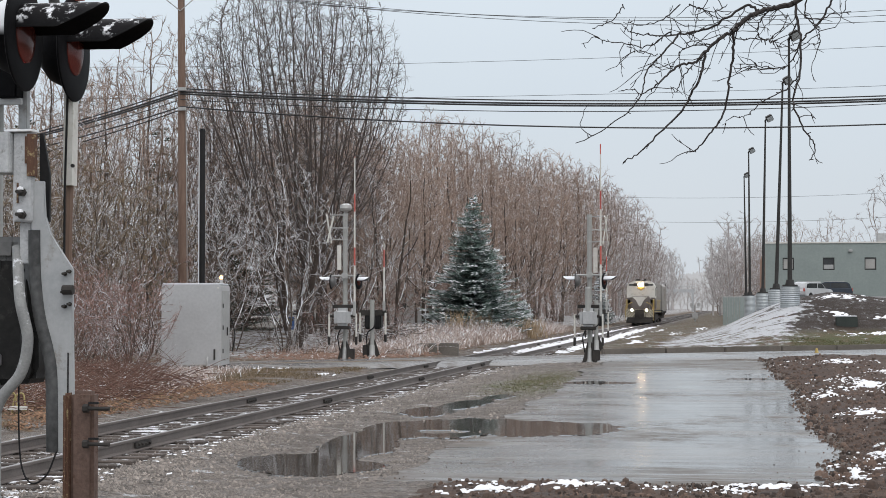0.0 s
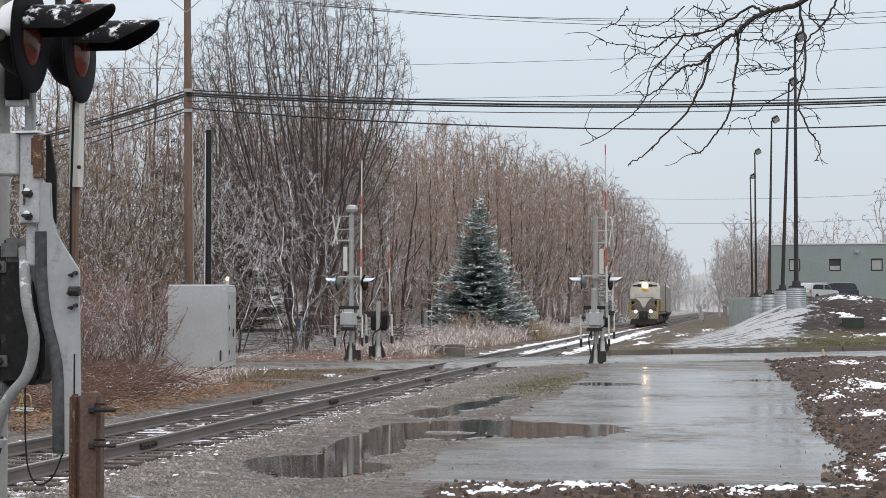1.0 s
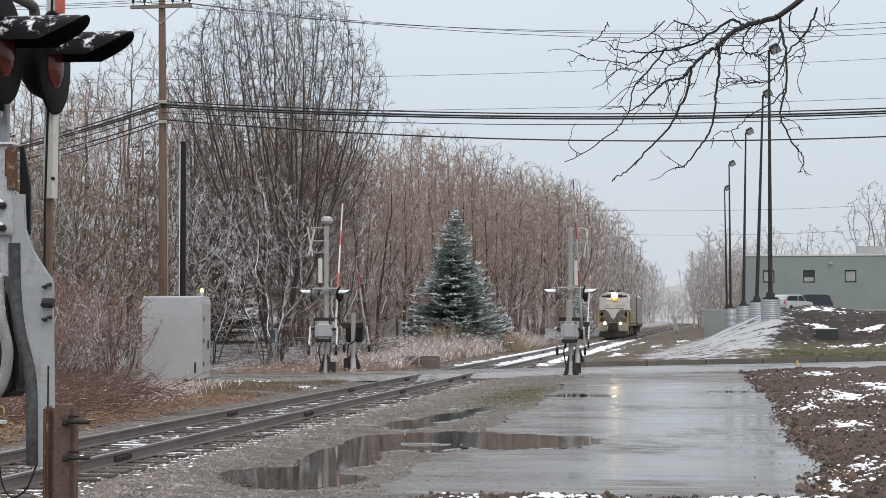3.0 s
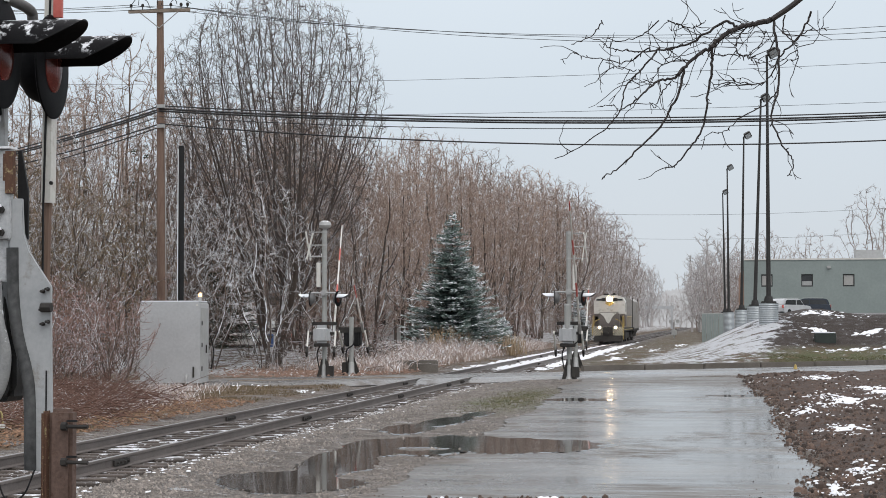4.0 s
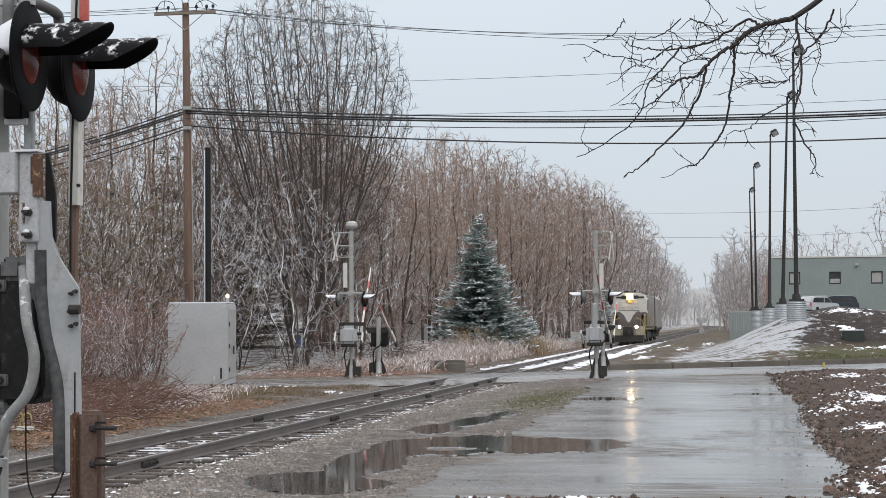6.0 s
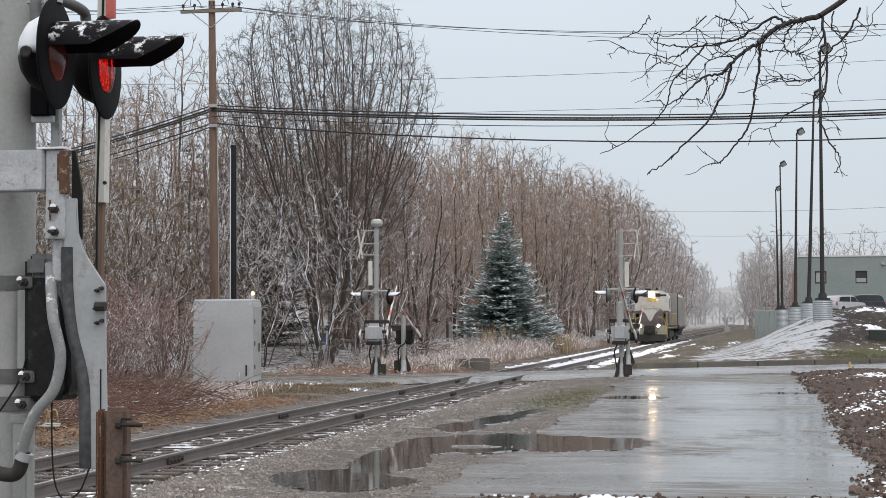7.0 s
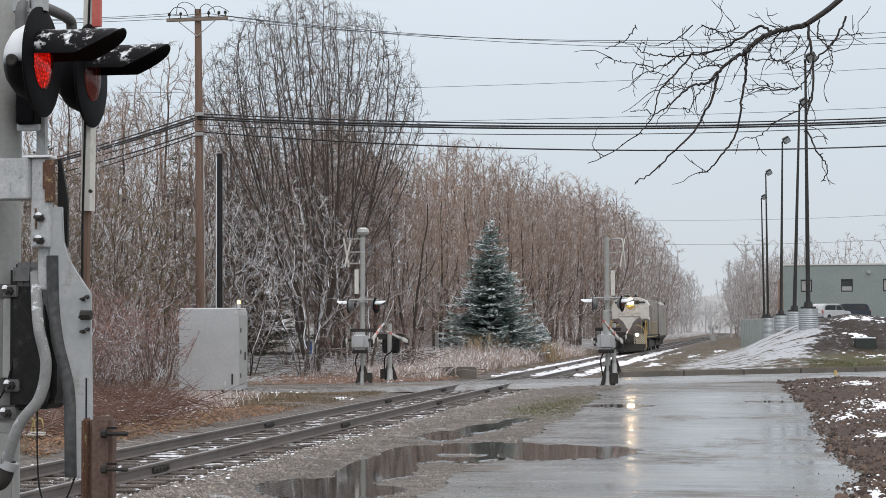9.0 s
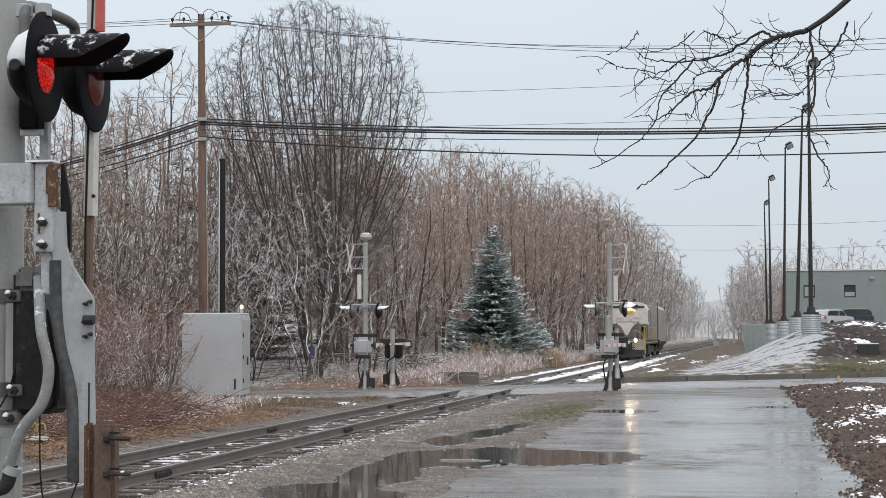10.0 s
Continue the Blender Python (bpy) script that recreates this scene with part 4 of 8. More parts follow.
# thickets: many stems from the ground
LOW = ((0.25, 0.6), (1.0, 1.4), (2.0, 1.7), (2.8, 1.2), (3.2, 0.4))
kind_of("shrub_grey", 31, 3.2, LOW, "twig", "leafless grey thicket with snow on its twigs", bark="bark", stems=8, bole=0.7, fan=0.6, goals=560, step=0.2, kill=0.22, tip=0.0058, up=0.12, wander=0.24, twigs=2, twig_len=0.26)
kind_of("shrub_red", 32, 3.4, LOW, "twig_rose", "leafless reddish-brown thicket beside the track", bark="bark", stems=9, bole=0.7, fan=0.6, goals=560, step=0.2, kill=0.22, tip=0.0058, up=0.05, wander=0.24, twigs=2, twig_len=0.26)
kind_of("shrub_gold", 33, 5.5, ((0.4, 0.8), (1.5, 1.8), (3.2, 2.2), (4.8, 1.6), (5.5, 0.5)), "twig_gold", "golden-brown budding thicket with snow on its twigs", bark="bark", stems=7, bole=1.2, fan=0.4, goals=800, step=0.26, kill=0.28, tip=0.0075, up=0.12, wander=0.24, twigs=3, twig_len=0.3, side=0.7)
kind_of("shrub_frost", 34, 1.6, ((0.1, 0.5), (0.6, 0.95), (1.2, 0.8), (1.6, 0.3)), "twig_frost", "low frosted brush beside the railway track", bark="twig_frost", stems=9, bole=0.3, fan=0.7, goals=300, step=0.12, kill=0.16, tip=0.005, up=0.15, wander=0.2, twigs=1, twig_len=0.16)


def put_tree(k, x, y, h):
    ph, segs, tw, label, first, bark = KINDS[k]
    m = Matrix.Translation((x, y, ground_z(x, y))) @ Matrix.Rotation(radians((x * 77 + y * 31) % 360), 4, "Z") @ Matrix.Diagonal((h / ph, h / ph, h / ph, 1))
    low = k.startswith("shrub")
    if first is None:
        ob = tree("thicket" if low else "bare_tree", (0, 0, 0), segs, M[bark], M[tw], label, "shrub" if low else "tree", "thickets" if low else "bare trees by the track", 2 if low else 1, "brush" if low else "crown")
        KINDS[k][4] = ob
    else:
        ob = copy_thing(first, Matrix())
    ob.matrix_basis = m
    return ob


rng = frand(5)
# the belt along the track's far side
y = 82.0
while y < 310:
    x = -15.2 - rng.random() * 2.6 if y > 118 else -18.0 - rng.random() * 3
    hh = profile_at(((80, 11.6), (116, 13.4), (149, 15.4), (199, 17.6), (268, 18.0), (320, 15.0)), y)
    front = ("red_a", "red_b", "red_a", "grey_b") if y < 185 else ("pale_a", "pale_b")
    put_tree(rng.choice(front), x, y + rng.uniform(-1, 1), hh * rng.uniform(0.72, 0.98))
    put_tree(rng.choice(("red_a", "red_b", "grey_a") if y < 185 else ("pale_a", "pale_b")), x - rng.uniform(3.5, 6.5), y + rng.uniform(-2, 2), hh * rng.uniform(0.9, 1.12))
    y += 3.7 if y < 150 else 6.5
# behind the signal case and round the big tree
for k, x, y, h in (("grey_a", -24.5, 80, 13.5), ("red_a", -27.5, 74, 12), ("grey_a", -30.5, 82, 13), ("snow_b", -33, 72, 11), ("grey_a", -28, 95, 14), ("red_a", -23, 92, 13), ("snow_b", -16.9, 75.5, 8.5),
                   ("snow_b", -18.0, 68.5, 8.0), ("red_b", -15.9, 80, 9.5), ("grey_a", -35, 90, 13), ("snow_b", -20.4, 69.5, 7.5), ("red_a", -20.8, 84, 12), ("snow_b", -25.5, 67, 9.5), ("snow_b", -29.5, 66, 9.5),
                   ("grey_a", -40, 84, 12), ("red_b", -33.5, 104, 13), ("grey_a", -24, 106, 13.5), ("snow_b", -22.3, 71, 8.5), ("grey_a", -19.8, 79, 14.0), ("grey_a", -28.6, 83, 15.5), ("grey_a", -32.5, 80, 14.5), ("grey_b", -26.2, 76, 12.5), ("red_b", -36.5, 84, 13.5), ("snow_b", -23.4, 60.5, 6.5), ("snow_b", -25.2, 57, 6.0)):
    put_tree(k, x, y, h)
for k, x, y, h in (("red_b", -31, 76, 10), ("red_a", -36, 80, 11), ("red_b", -27, 88, 11.5), ("red_a", -38.5, 74, 10), ("shrub_gold", -26, 60, 6.5), ("shrub_gold", -31.5, 74, 9.5), ("shrub_gold", -34, 66, 8.5),
                   ("shrub_red", -28, 72, 5.0), ("shrub_red", -31, 68, 5.5), ("shrub_red", -34, 78, 6.0), ("shrub_red", -24.8, 70, 4.6), ("shrub_red", -37, 88, 6.0), ("shrub_red", -21.8, 63.5, 4.4), ("shrub_gold", -23.2, 66, 7.0)):
    put_tree(k, x, y, h)
# a further belt that closes the view to the left
y = 112.0
while y < 250:
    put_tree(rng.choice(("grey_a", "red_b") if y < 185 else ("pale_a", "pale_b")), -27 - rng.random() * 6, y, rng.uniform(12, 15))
    y += 12
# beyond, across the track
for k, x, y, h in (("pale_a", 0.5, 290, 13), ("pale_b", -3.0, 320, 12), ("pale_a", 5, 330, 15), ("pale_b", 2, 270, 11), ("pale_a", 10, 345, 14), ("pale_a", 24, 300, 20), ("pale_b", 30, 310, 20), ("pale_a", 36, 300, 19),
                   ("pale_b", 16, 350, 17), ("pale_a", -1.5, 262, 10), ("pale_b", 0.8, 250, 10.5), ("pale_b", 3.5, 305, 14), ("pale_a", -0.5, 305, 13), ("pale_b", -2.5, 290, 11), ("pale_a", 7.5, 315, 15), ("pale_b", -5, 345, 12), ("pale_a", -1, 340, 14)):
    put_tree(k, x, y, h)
# wood on both sides of the far track, mist painted into its colour
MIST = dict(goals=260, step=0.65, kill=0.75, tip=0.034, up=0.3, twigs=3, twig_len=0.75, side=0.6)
kind_of("mist_a", 27, 13.0, TALL, "twig_mist", "bare tree at the far end, mist painted into its colour", bark="twig_mist", stems=1, bole=2.0, **MIST)
kind_of("mist_b", 28, 12.0, FORK, "twig_mist", "bare tree at the far end, mist painted into its colour", bark="twig_mist", stems=2, bole=1.6, fan=0.15, **MIST)
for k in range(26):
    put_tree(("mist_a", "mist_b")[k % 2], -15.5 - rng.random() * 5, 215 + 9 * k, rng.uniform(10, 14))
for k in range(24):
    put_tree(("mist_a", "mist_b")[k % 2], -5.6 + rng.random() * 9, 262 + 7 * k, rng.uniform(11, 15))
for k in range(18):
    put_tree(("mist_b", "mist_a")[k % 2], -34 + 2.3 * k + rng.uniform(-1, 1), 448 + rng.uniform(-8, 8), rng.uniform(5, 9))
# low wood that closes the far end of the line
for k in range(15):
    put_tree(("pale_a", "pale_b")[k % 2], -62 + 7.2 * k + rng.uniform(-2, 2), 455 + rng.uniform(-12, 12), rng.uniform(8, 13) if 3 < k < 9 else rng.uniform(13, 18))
# backdrop for the last of the wood; its pale glow stands in for mist
def far_wood():
    rg = frand(77)
    verts, faces = [], []
    n = 2400
    for i in range(n + 1):
        x = -260 + 520 * i / n
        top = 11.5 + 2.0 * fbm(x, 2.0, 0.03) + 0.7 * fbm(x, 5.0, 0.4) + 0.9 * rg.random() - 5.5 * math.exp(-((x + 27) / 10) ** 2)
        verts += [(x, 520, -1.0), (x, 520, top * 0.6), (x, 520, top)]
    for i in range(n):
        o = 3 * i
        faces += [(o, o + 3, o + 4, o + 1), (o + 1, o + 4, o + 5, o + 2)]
    # mist brightness is put in as emission
    m = glow("glowing_mist_backdrop", (0.50, 0.505, 0.52), 0.85, (0.1, 0.1, 0.1))
    return tagged(link_mesh("backdrop", verts, faces, m), "glowing pale backdrop painted as misty far wood", "backdrop", kind="structure")


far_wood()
# thickets under the trees
for k, x, y, h in (("shrub_red", -18.3, 47.5, 3.2), ("shrub_red", -20.2, 50.5, 3.6), ("shrub_red", -18.6, 50.5, 2.7), ("shrub_red", -19.2, 44.0, 2.9), ("shrub_red", -22, 56, 4.0), ("shrub_gold", -22.5, 60.5, 6.6),
                   ("shrub_gold", -24.5, 63, 8.0), ("shrub_gold", -20.8, 57.8, 4.8), ("shrub_gold", -27.5, 66, 8.5), ("shrub_red", -24, 58, 4.2), ("shrub_red", -26.5, 62, 5.0), ("shrub_gold", -30, 70, 9.0),
                   ("shrub_red", -16.3, 69.5, 2.6), ("shrub_red", -14.8, 73.5, 2.2), ("shrub_grey", -20.5, 66.5, 3.6), ("shrub_grey", -23, 75, 4.0), ("shrub_red", -21.5, 79, 3.5), ("shrub_grey", -26, 84, 4.5),
                   ("shrub_red", -18.3, 88, 3.2), ("shrub_red", -20.3, 95, 3.6), ("shrub_grey", -23.5, 100, 4.0), ("shrub_frost", -15.6, 46.8, 1.0), ("shrub_red", -16.3, 45.6, 2.6), ("shrub_red", -16.6, 46.5, 2.9), ("shrub_red", -17.0, 47.5, 3.2), 
                   ("shrub_frost", -15.8, 66.5, 1.1), ("shrub_frost", -14.6, 68.5, 1.0), ("shrub_frost", -14.2, 84, 1.2), ("shrub_frost", -13.9, 92, 1.1), ("shrub_frost", -16.6, 65.8, 1.3), ("shrub_grey", -31, 60, 4.5), ("shrub_gold", -24.2, 57.0, 5.6), ("shrub_gold", -28.5, 63.5, 7.5), ("shrub_red", -17.6, 44.5, 2.6), ("shrub_red", -18.6, 42.0, 2.3), ("shrub_red", -16.4, 43.2, 1.9)):
    put_tree(k, x, y, h)
y = 104.0
while y < 260:
    put_tree(rng.choice(("shrub_red", "shrub_grey", "shrub_red")), -13.4 - rng.random() * 1.4 - (1.2 if y < 118 else 0), y, rng.uniform(2.2, 3.6))
    if y < 150:
        put_tree(rng.choice(("shrub_red", "shrub_grey")), -18.5 - rng.random() * 3, y + 2, rng.uniform(3.2, 4.8))
    y += 9.5 if y < 170 else 24
# ---- crossing signals ----
def hood_mesh(r, length):
    """A half-pipe visor, open below, with a slanting cut at its mouth."""
    bm = bmesh.new()
    n, k = 22, 10
    grid = []
    for shell in (r, r - 0.008):
        rows = []
        for i in range(n + 1):
            a = radians(5 + 170 * i / n)
            row = []
            for j in range(k + 1):
                low = 1 - max(0.0, math.sin(a))
                reach = length * (1 - 0.58 * low ** 1.5)
                row.append(bm.verts.new((reach * j / k, shell * math.cos(a), shell * math.sin(a))))
            rows.append(row)
        grid.append(rows)
    for rows in grid:
        for i in range(n):
            for j in range(k):
                bm.faces.new((rows[i][j], rows[i + 1][j], rows[i + 1][j + 1], rows[i][j + 1]))
    a, b = grid
    for i in range(n):
        bm.faces.new((a[i][k], a[i + 1][k], b[i + 1][k], b[i][k]))
    for i in (0, n):
        for j in range(k):
            bm.faces.new((a[i][j], a[i][j + 1], b[i][j + 1], b[i][j]))
    return bm


def signal_head(parent, m, hood_mat=None, bowl_mat=None):
    """A lamp head that looks along its own +x: black bowl, round target, visor, red lens, lamp board."""
    rr, lr = 0.325, 0.16
    bowl = part("signal_head", lathe([(0.07, -0.19), (0.13, -0.178), (0.195, -0.13), (0.23, -0.06), (0.235, -0.002), (0.20, -0.001), (0.168, -0.001), (0.168, -0.13), (0.08, -0.16)], 28, "x"), bowl_mat or M["black"], parent,
                "black flashing-light head", smooth=True)
    bowl.matrix_basis = m
    bm = bmesh.new()
    ring = []
    for rad, x in ((lr, 0.0), (rr * 0.98, 0.0), (rr, 0.005), (rr, 0.014), (rr * 0.98, 0.018), (lr, 0.018)):
        ring.append([bm.verts.new((x, rad * math.cos(2 * math.pi * k / 48), rad * math.sin(2 * math.pi * k / 48))) for k in range(48)])
    for p, q in zip(ring, ring[1:] + ring[:1]):
        for k in range(48):
            bm.faces.new((p[k], p[(k + 1) % 48], q[(k + 1) % 48], q[k]))
    part("target", bm, M["black"], bowl, "round black target board", smooth=True)
    hd = part("visor", hood_mesh(0.178, 0.49), hood_mat or M["visor_black"], bowl, "black snow-flecked visor", smooth=True)
    hd.location = (0.018, 0, 0.012)
    ln = part("lens", lathe([(0.0001, 0.034), (0.06, 0.03), (0.115, 0.018), (lr, 0.001), (lr, -0.006), (0.0001, -0.006)], 28, "x"), M["lens"], bowl, "round red glass lens", smooth=True)
    ln.visible_shadow = False
    ln.location = (0.024, 0, 0)
    return bowl


def lamp_board(head):
    """Added board, red lamps one side, dull back; turning about its upright axis imitates flashing."""
    bm = lathe([(0.0001, 0.004), (0.150, 0.004), (0.150, 0.001), (0.0001, 0.001)], 28, "x")
    dark = part("lamp_board", lathe([(0.0001, -0.001), (0.153, -0.001), (0.153, -0.006), (0.0001, -0.006)], 28, "x"), M["lens_dull"], head, "lamp board behind the lens")
    part("lamp_dots", bm, M["led_dots"], dark, "glowing red lamp dots")
    dark.location = (0.010, 0, 0)
    return dark


M["lens_dull"] = surface("dull_red_reflector", (0.11, 0.042, 0.038), (0.17, 0.07, 0.062), 0.35, fine=30, broad=8, bump=0.1)


def near(u, v, y=9.8):
    """Pixel positions in the camera's view, laid on the near signal's upright plane, to metres."""
    k = y / 9.8
    return Vector(((-4.5035 + 0.0035 * u) * k, y, 1.85 + (1.885 - 0.00331 * v) * k))


near_signal = thing("crossing_signal", Matrix(), "grey level-crossing signal mast with flashing lights and gate bracket", "crossing signal", "crossing signals")
MX, MY = -4.61, 10.2
part("mast", rod((MX, MY, -0.4), (MX, MY, 4.6), 0.15, None, 36), M["mast_paint"], near_signal, "thick aluminium-painted mast", smooth=True)
TURN = Matrix.Rotation(radians(4), 4, "Z")
head_1 = signal_head(near_signal, Matrix.Translation(near(98, 96, 9.82)) @ TURN, None, M["black_snowy"])
head_2 = signal_head(near_signal, Matrix.Translation(near(98, 96, 9.82) + Vector((0.02, 0.73, 0.02))) @ TURN)
board_1, board_2 = lamp_board(head_1), lamp_board(head_2)
b2 = part("peep_sight", lathe([(0.034, 0.0), (0.034, 0.02), (0.026, 0.024), (0.0001, 0.02)], 20, "y"), M["grime"], head_1, "small round sighting port")
b2.location = (-0.085, -0.235, -0.02)
b2.rotation_euler = (0, 0, radians(180))
# pipe arm that carries the heads
c1, c2 = near(98, 96, 9.82) + Vector((-0.12, 0, 0.30)), near(98, 96, 9.82) + Vector((-0.10, 0.73, 0.32))
part("crossarm", tube(bend([c1 + Vector((0, 0, -0.12)), c1 + Vector((0, 0, 0.02)), c1 + Vector((0, 0.1, 0.08)), c2 + Vector((0, -0.1, 0.06)), c2 + Vector((0, 0, 0.0)), c2 + Vector((0, 0, -0.14))], 8), 0.034, 14), M["dark_grey"], near_signal, "grey pipe arm", smooth=True)
part("arm_bracket", tube([(MX, MY, c1.z + 0.07), ((c1.x + MX) / 2, MY, c1.z + 0.07), (c1.x, MY, c1.z + 0.07)], 0.045, 12), M["paint_grey"], near_signal, smooth=True)
for u in (63, 97):
    p = near(u, 5, 9.85)
    part("clamp", lathe([(0.05, 0), (0.05, 0.07), (0.042, 0.075), (0.042, 0)], 14), M["paint_grey"], near_signal).location = p
# dark box and stub post behind the heads
part("relay_box", box((0.12, 0.12, 0.22), near(78, 175, 10.15)), M["black"], near_signal, bevel=0.01)
part("stub_post", box((0.055, 0.055, 0.5), near(102, 215, 10.25)), M["paint_grey"], near_signal, bevel=0.006)
part("shelf_bracket", box((0.14, 0.04, 0.04), near(78, 212, 10.15)), M["paint_grey"], near_signal, bevel=0.004)
# gate bracket: box beam, upright plate, rusty end, dark back plate
def slab(u0, v0, u1, v1, y, depth, name, mat, label="", bevel=0.006):
    a, b = near(u0, v0, y), near(u1, v1, y)
    return part(name, box((abs(b.x - a.x), depth, abs(a.z - b.z)), (a + b) / 2), mat, near_signal, label, bevel=bevel)


slab(-40, 268, 86, 340, 9.8, 0.16, "bracket_beam", M["bracket"], "flaking grey bracket beam")
slab(86, 268, 120, 425, 9.79, 0.05, "bracket_plate", M["bracket"], "upright bracket plate with bolts")
slab(110, 270, 123, 345, 9.775, 0.05, "rusty_end", M["rust_flake"], "rust-streaked plate end", 0.002)
slab(104, 274, 108, 322, 9.762, 0.008, "rust_streak", M["rust_flake"], "", 0)
slab(90, 356, 93, 392, 9.762, 0.008, "rust_streak", M["rust_flake"], "", 0)
part("back_plate", prism([(near(124, 268).x, near(124, 268).z), (near(130, 268).x, near(130, 268).z), (near(142, 340).x, near(142, 340).z), (near(142, 425).x, near(142, 425).z), (near(124, 425).x, near(124, 425).z)], 0.02, "y", None, (0, 9.86, 0)), M["rubber"], near_signal)
slab(74, 263, 122, 267, 9.8, 0.12, "snow_line", M["snow"], "thin line of snow", 0.002)
for v in (373, 413):
    p = near(101, v, 9.76)
    part("bolt", lathe([(0.012, -0.06), (0.012, 0), (0.024, 0.0), (0.024, 0.03), (0.0001, 0.03)], 6, "y"), M["grime"], near_signal, "dark hexagonal bolt").location = p - Vector((0, 0.03, 0))
    sn = part("bolt_snow", lathe([(0.0001, 0.0), (0.02, 0.002), (0.016, 0.016), (0.0001, 0.022)], 10), M["snow"], near_signal)
    sn.location = p + Vector((-0.004, -0.03, 0.012))
# upright below the bracket and the curved counterweight plate
slab(99, 425, 119, 500, 9.84, 0.06, "upright", M["bracket"])
pl = [(118, 354), (139, 354), (140, 415), (150, 447), (190, 508), (191, 640), (193, 740), (193, 830), (152, 830), (153, 700), (146, 650), (132, 588), (126, 520), (119, 450)]
part("counterweight_arm", prism([(near(u, v).x, near(u, v).z) for u, v in pl], 0.03, "y", None, (0, 9.8, 0)), M["paint_grey"], near_signal, "curved grey counterweight arm", bevel=0.004)
lip = [near(u, v, 9.79) for u, v in ((122, 440), (124, 520), (132, 590), (148, 655), (154, 705), (156, 828))]
part("arm_flange", tube(bend(lip, 6), 0.037, 12), M["flange_shade"], near_signal, "rolled edge of the arm", smooth=True)
for u, v in ((176, 517), (184, 513), (174, 549), (176, 574), (185, 570)):
    part("bolt", lathe([(0.008, -0.03), (0.008, 0), (0.012, 0), (0.012, 0.012), (0.0001, 0.012)], 8, "y"), M["grime"], near_signal).location = near(u, v, 9.78) - Vector((0, 0.012, 0))
part("pivot_bolt", rod(near(172, 545, 9.74), near(190, 545, 9.74), 0.028, None, 8), M["grime"], near_signal, "large dark bolt")
slab(181, 655, 183, 780, 9.783, 0.008, "slot", M["rubber"], "", 0)
# black gate machine
gm = [(58, 455), (100, 455), (118, 520), (140, 620), (141, 690), (132, 708), (58, 712)]
part("gate_machine", prism([(near(u, v, 10).x, near(u, v, 10).z) for u, v in gm], 0.3, "y", None, (0, 10.03, 0)), M["machine_black"], near_signal, "black gate machine housing", bevel=0.05, smooth=True)
slab(60, 452, 101, 494, 9.95, 0.2, "machine_cap", M["dark_grey"], "dark grey lid", 0.03)
# mast bands with bolts
for v0, v1, end in ((489, 515, 62), (655, 681, 66), (704, 730, 60)):
    a, b = near(0, v0, 10.04), near(0, v1, 10.04)
    part("band", rod((MX, MY, b.z), (MX, MY, a.z), 0.157, None, 36), M["dark_grey"], near_signal, "dark steel band", smooth=True)
    q = near(end - 8, (v0 + v1) / 2, 9.92)
    part("band_lug", box((0.09, 0.12, 0.07), q), M["dark_grey"], near_signal, bevel=0.006)
    part("bolt_snow", lathe([(0.0001, -0.008), (0.02, -0.004), (0.017, 0.009), (0.008, 0.018), (0.0001, 0.02)], 10), M["snow"], near_signal, "clinging scrap of snow").location = q + Vector((-0.022, -0.08, 0.016))
    part("bolt", lathe([(0.014, -0.04), (0.014, 0), (0.026, 0), (0.026, 0.03), (0.0001, 0.03)], 6, "y"), M["grime"], near_signal).location = q - Vector((0, 0.09, 0))
slab(36, 515, 58, 655, 10.0, 0.04, "side_channel", M["mast_paint"])
slab(24, 735, 56, 752, 9.98, 0.05, "side_bracket", M["mast_paint"])
slab(30, 752, 55, 900, 9.98, 0.06, "side_channel", M["mast_paint"])
# flexible conduit and its elbow, loose cables
part("conduit", tube(bend([near(92, 470, 9.86), near(97, 560, 9.72), near(111, 630, 9.70), near(100, 690, 9.70), near(66, 735, 9.70), near(46, 790, 9.72), near(42, 822, 9.74)], 8), 0.033, 14), M["conduit"], near_signal, "snow-dusted flexible conduit", smooth=True)
part("elbow", tube(bend([near(46, 800, 9.74), near(40, 830, 9.74), near(26, 842, 9.76), near(-5, 838, 9.8)], 6), 0.042, 14), M["grime"], near_signal, "grey pipe elbow", smooth=True)
part("elbow_collar", rod(near(50, 802, 9.74), near(45, 816, 9.74), 0.05, None, 16), M["paint_grey"], near_signal, smooth=True)
part("cable", tube(bend([near(96, 700, 9.75), near(97, 800, 9.75), near(103, 858, 9.75), near(120, 884, 9.75), near(145, 870, 9.75), near(163, 828, 9.75)], 8), 0.0055, 6), M["rubber"], near_signal, "thin black hanging cable", smooth=True)
part("cable", tube(bend([near(76, 540, 9.74), near(96, 590, 9.73), near(100, 640, 9.69)], 6), 0.005, 6), M["rubber"], near_signal, "thin black cable", smooth=True)
part("cable", tube(bend([near(56, 610, 9.9), near(40, 670, 9.9), near(10, 720, 9.9), near(-30, 770, 9.9)], 6), 0.006, 6), M["rubber"], near_signal, "thin black cable", smooth=True)

# raised gate arm behind the signal
raised = thing("crossing_barrier", Matrix(), "raised white barrier boom on a brown wooden core", "barrier")
a, b = near(183, 362, 10.6), near(190, -300, 10.6)
bm = prism([(-0.045, -0.03), (0.045, -0.03), (0.05, 0.0), (0.045, 0.03), (-0.045, 0.03)], (b - a).length, "z")
bmesh.ops.transform(bm, matrix=Matrix.Translation((a + b) / 2) @ (b - a).to_track_quat("Z", "Y").to_matrix().to_4x4(), verts=bm.verts[:])
part("sleeve", bm, M["white_paint"], raised, "dirty white sleeve")
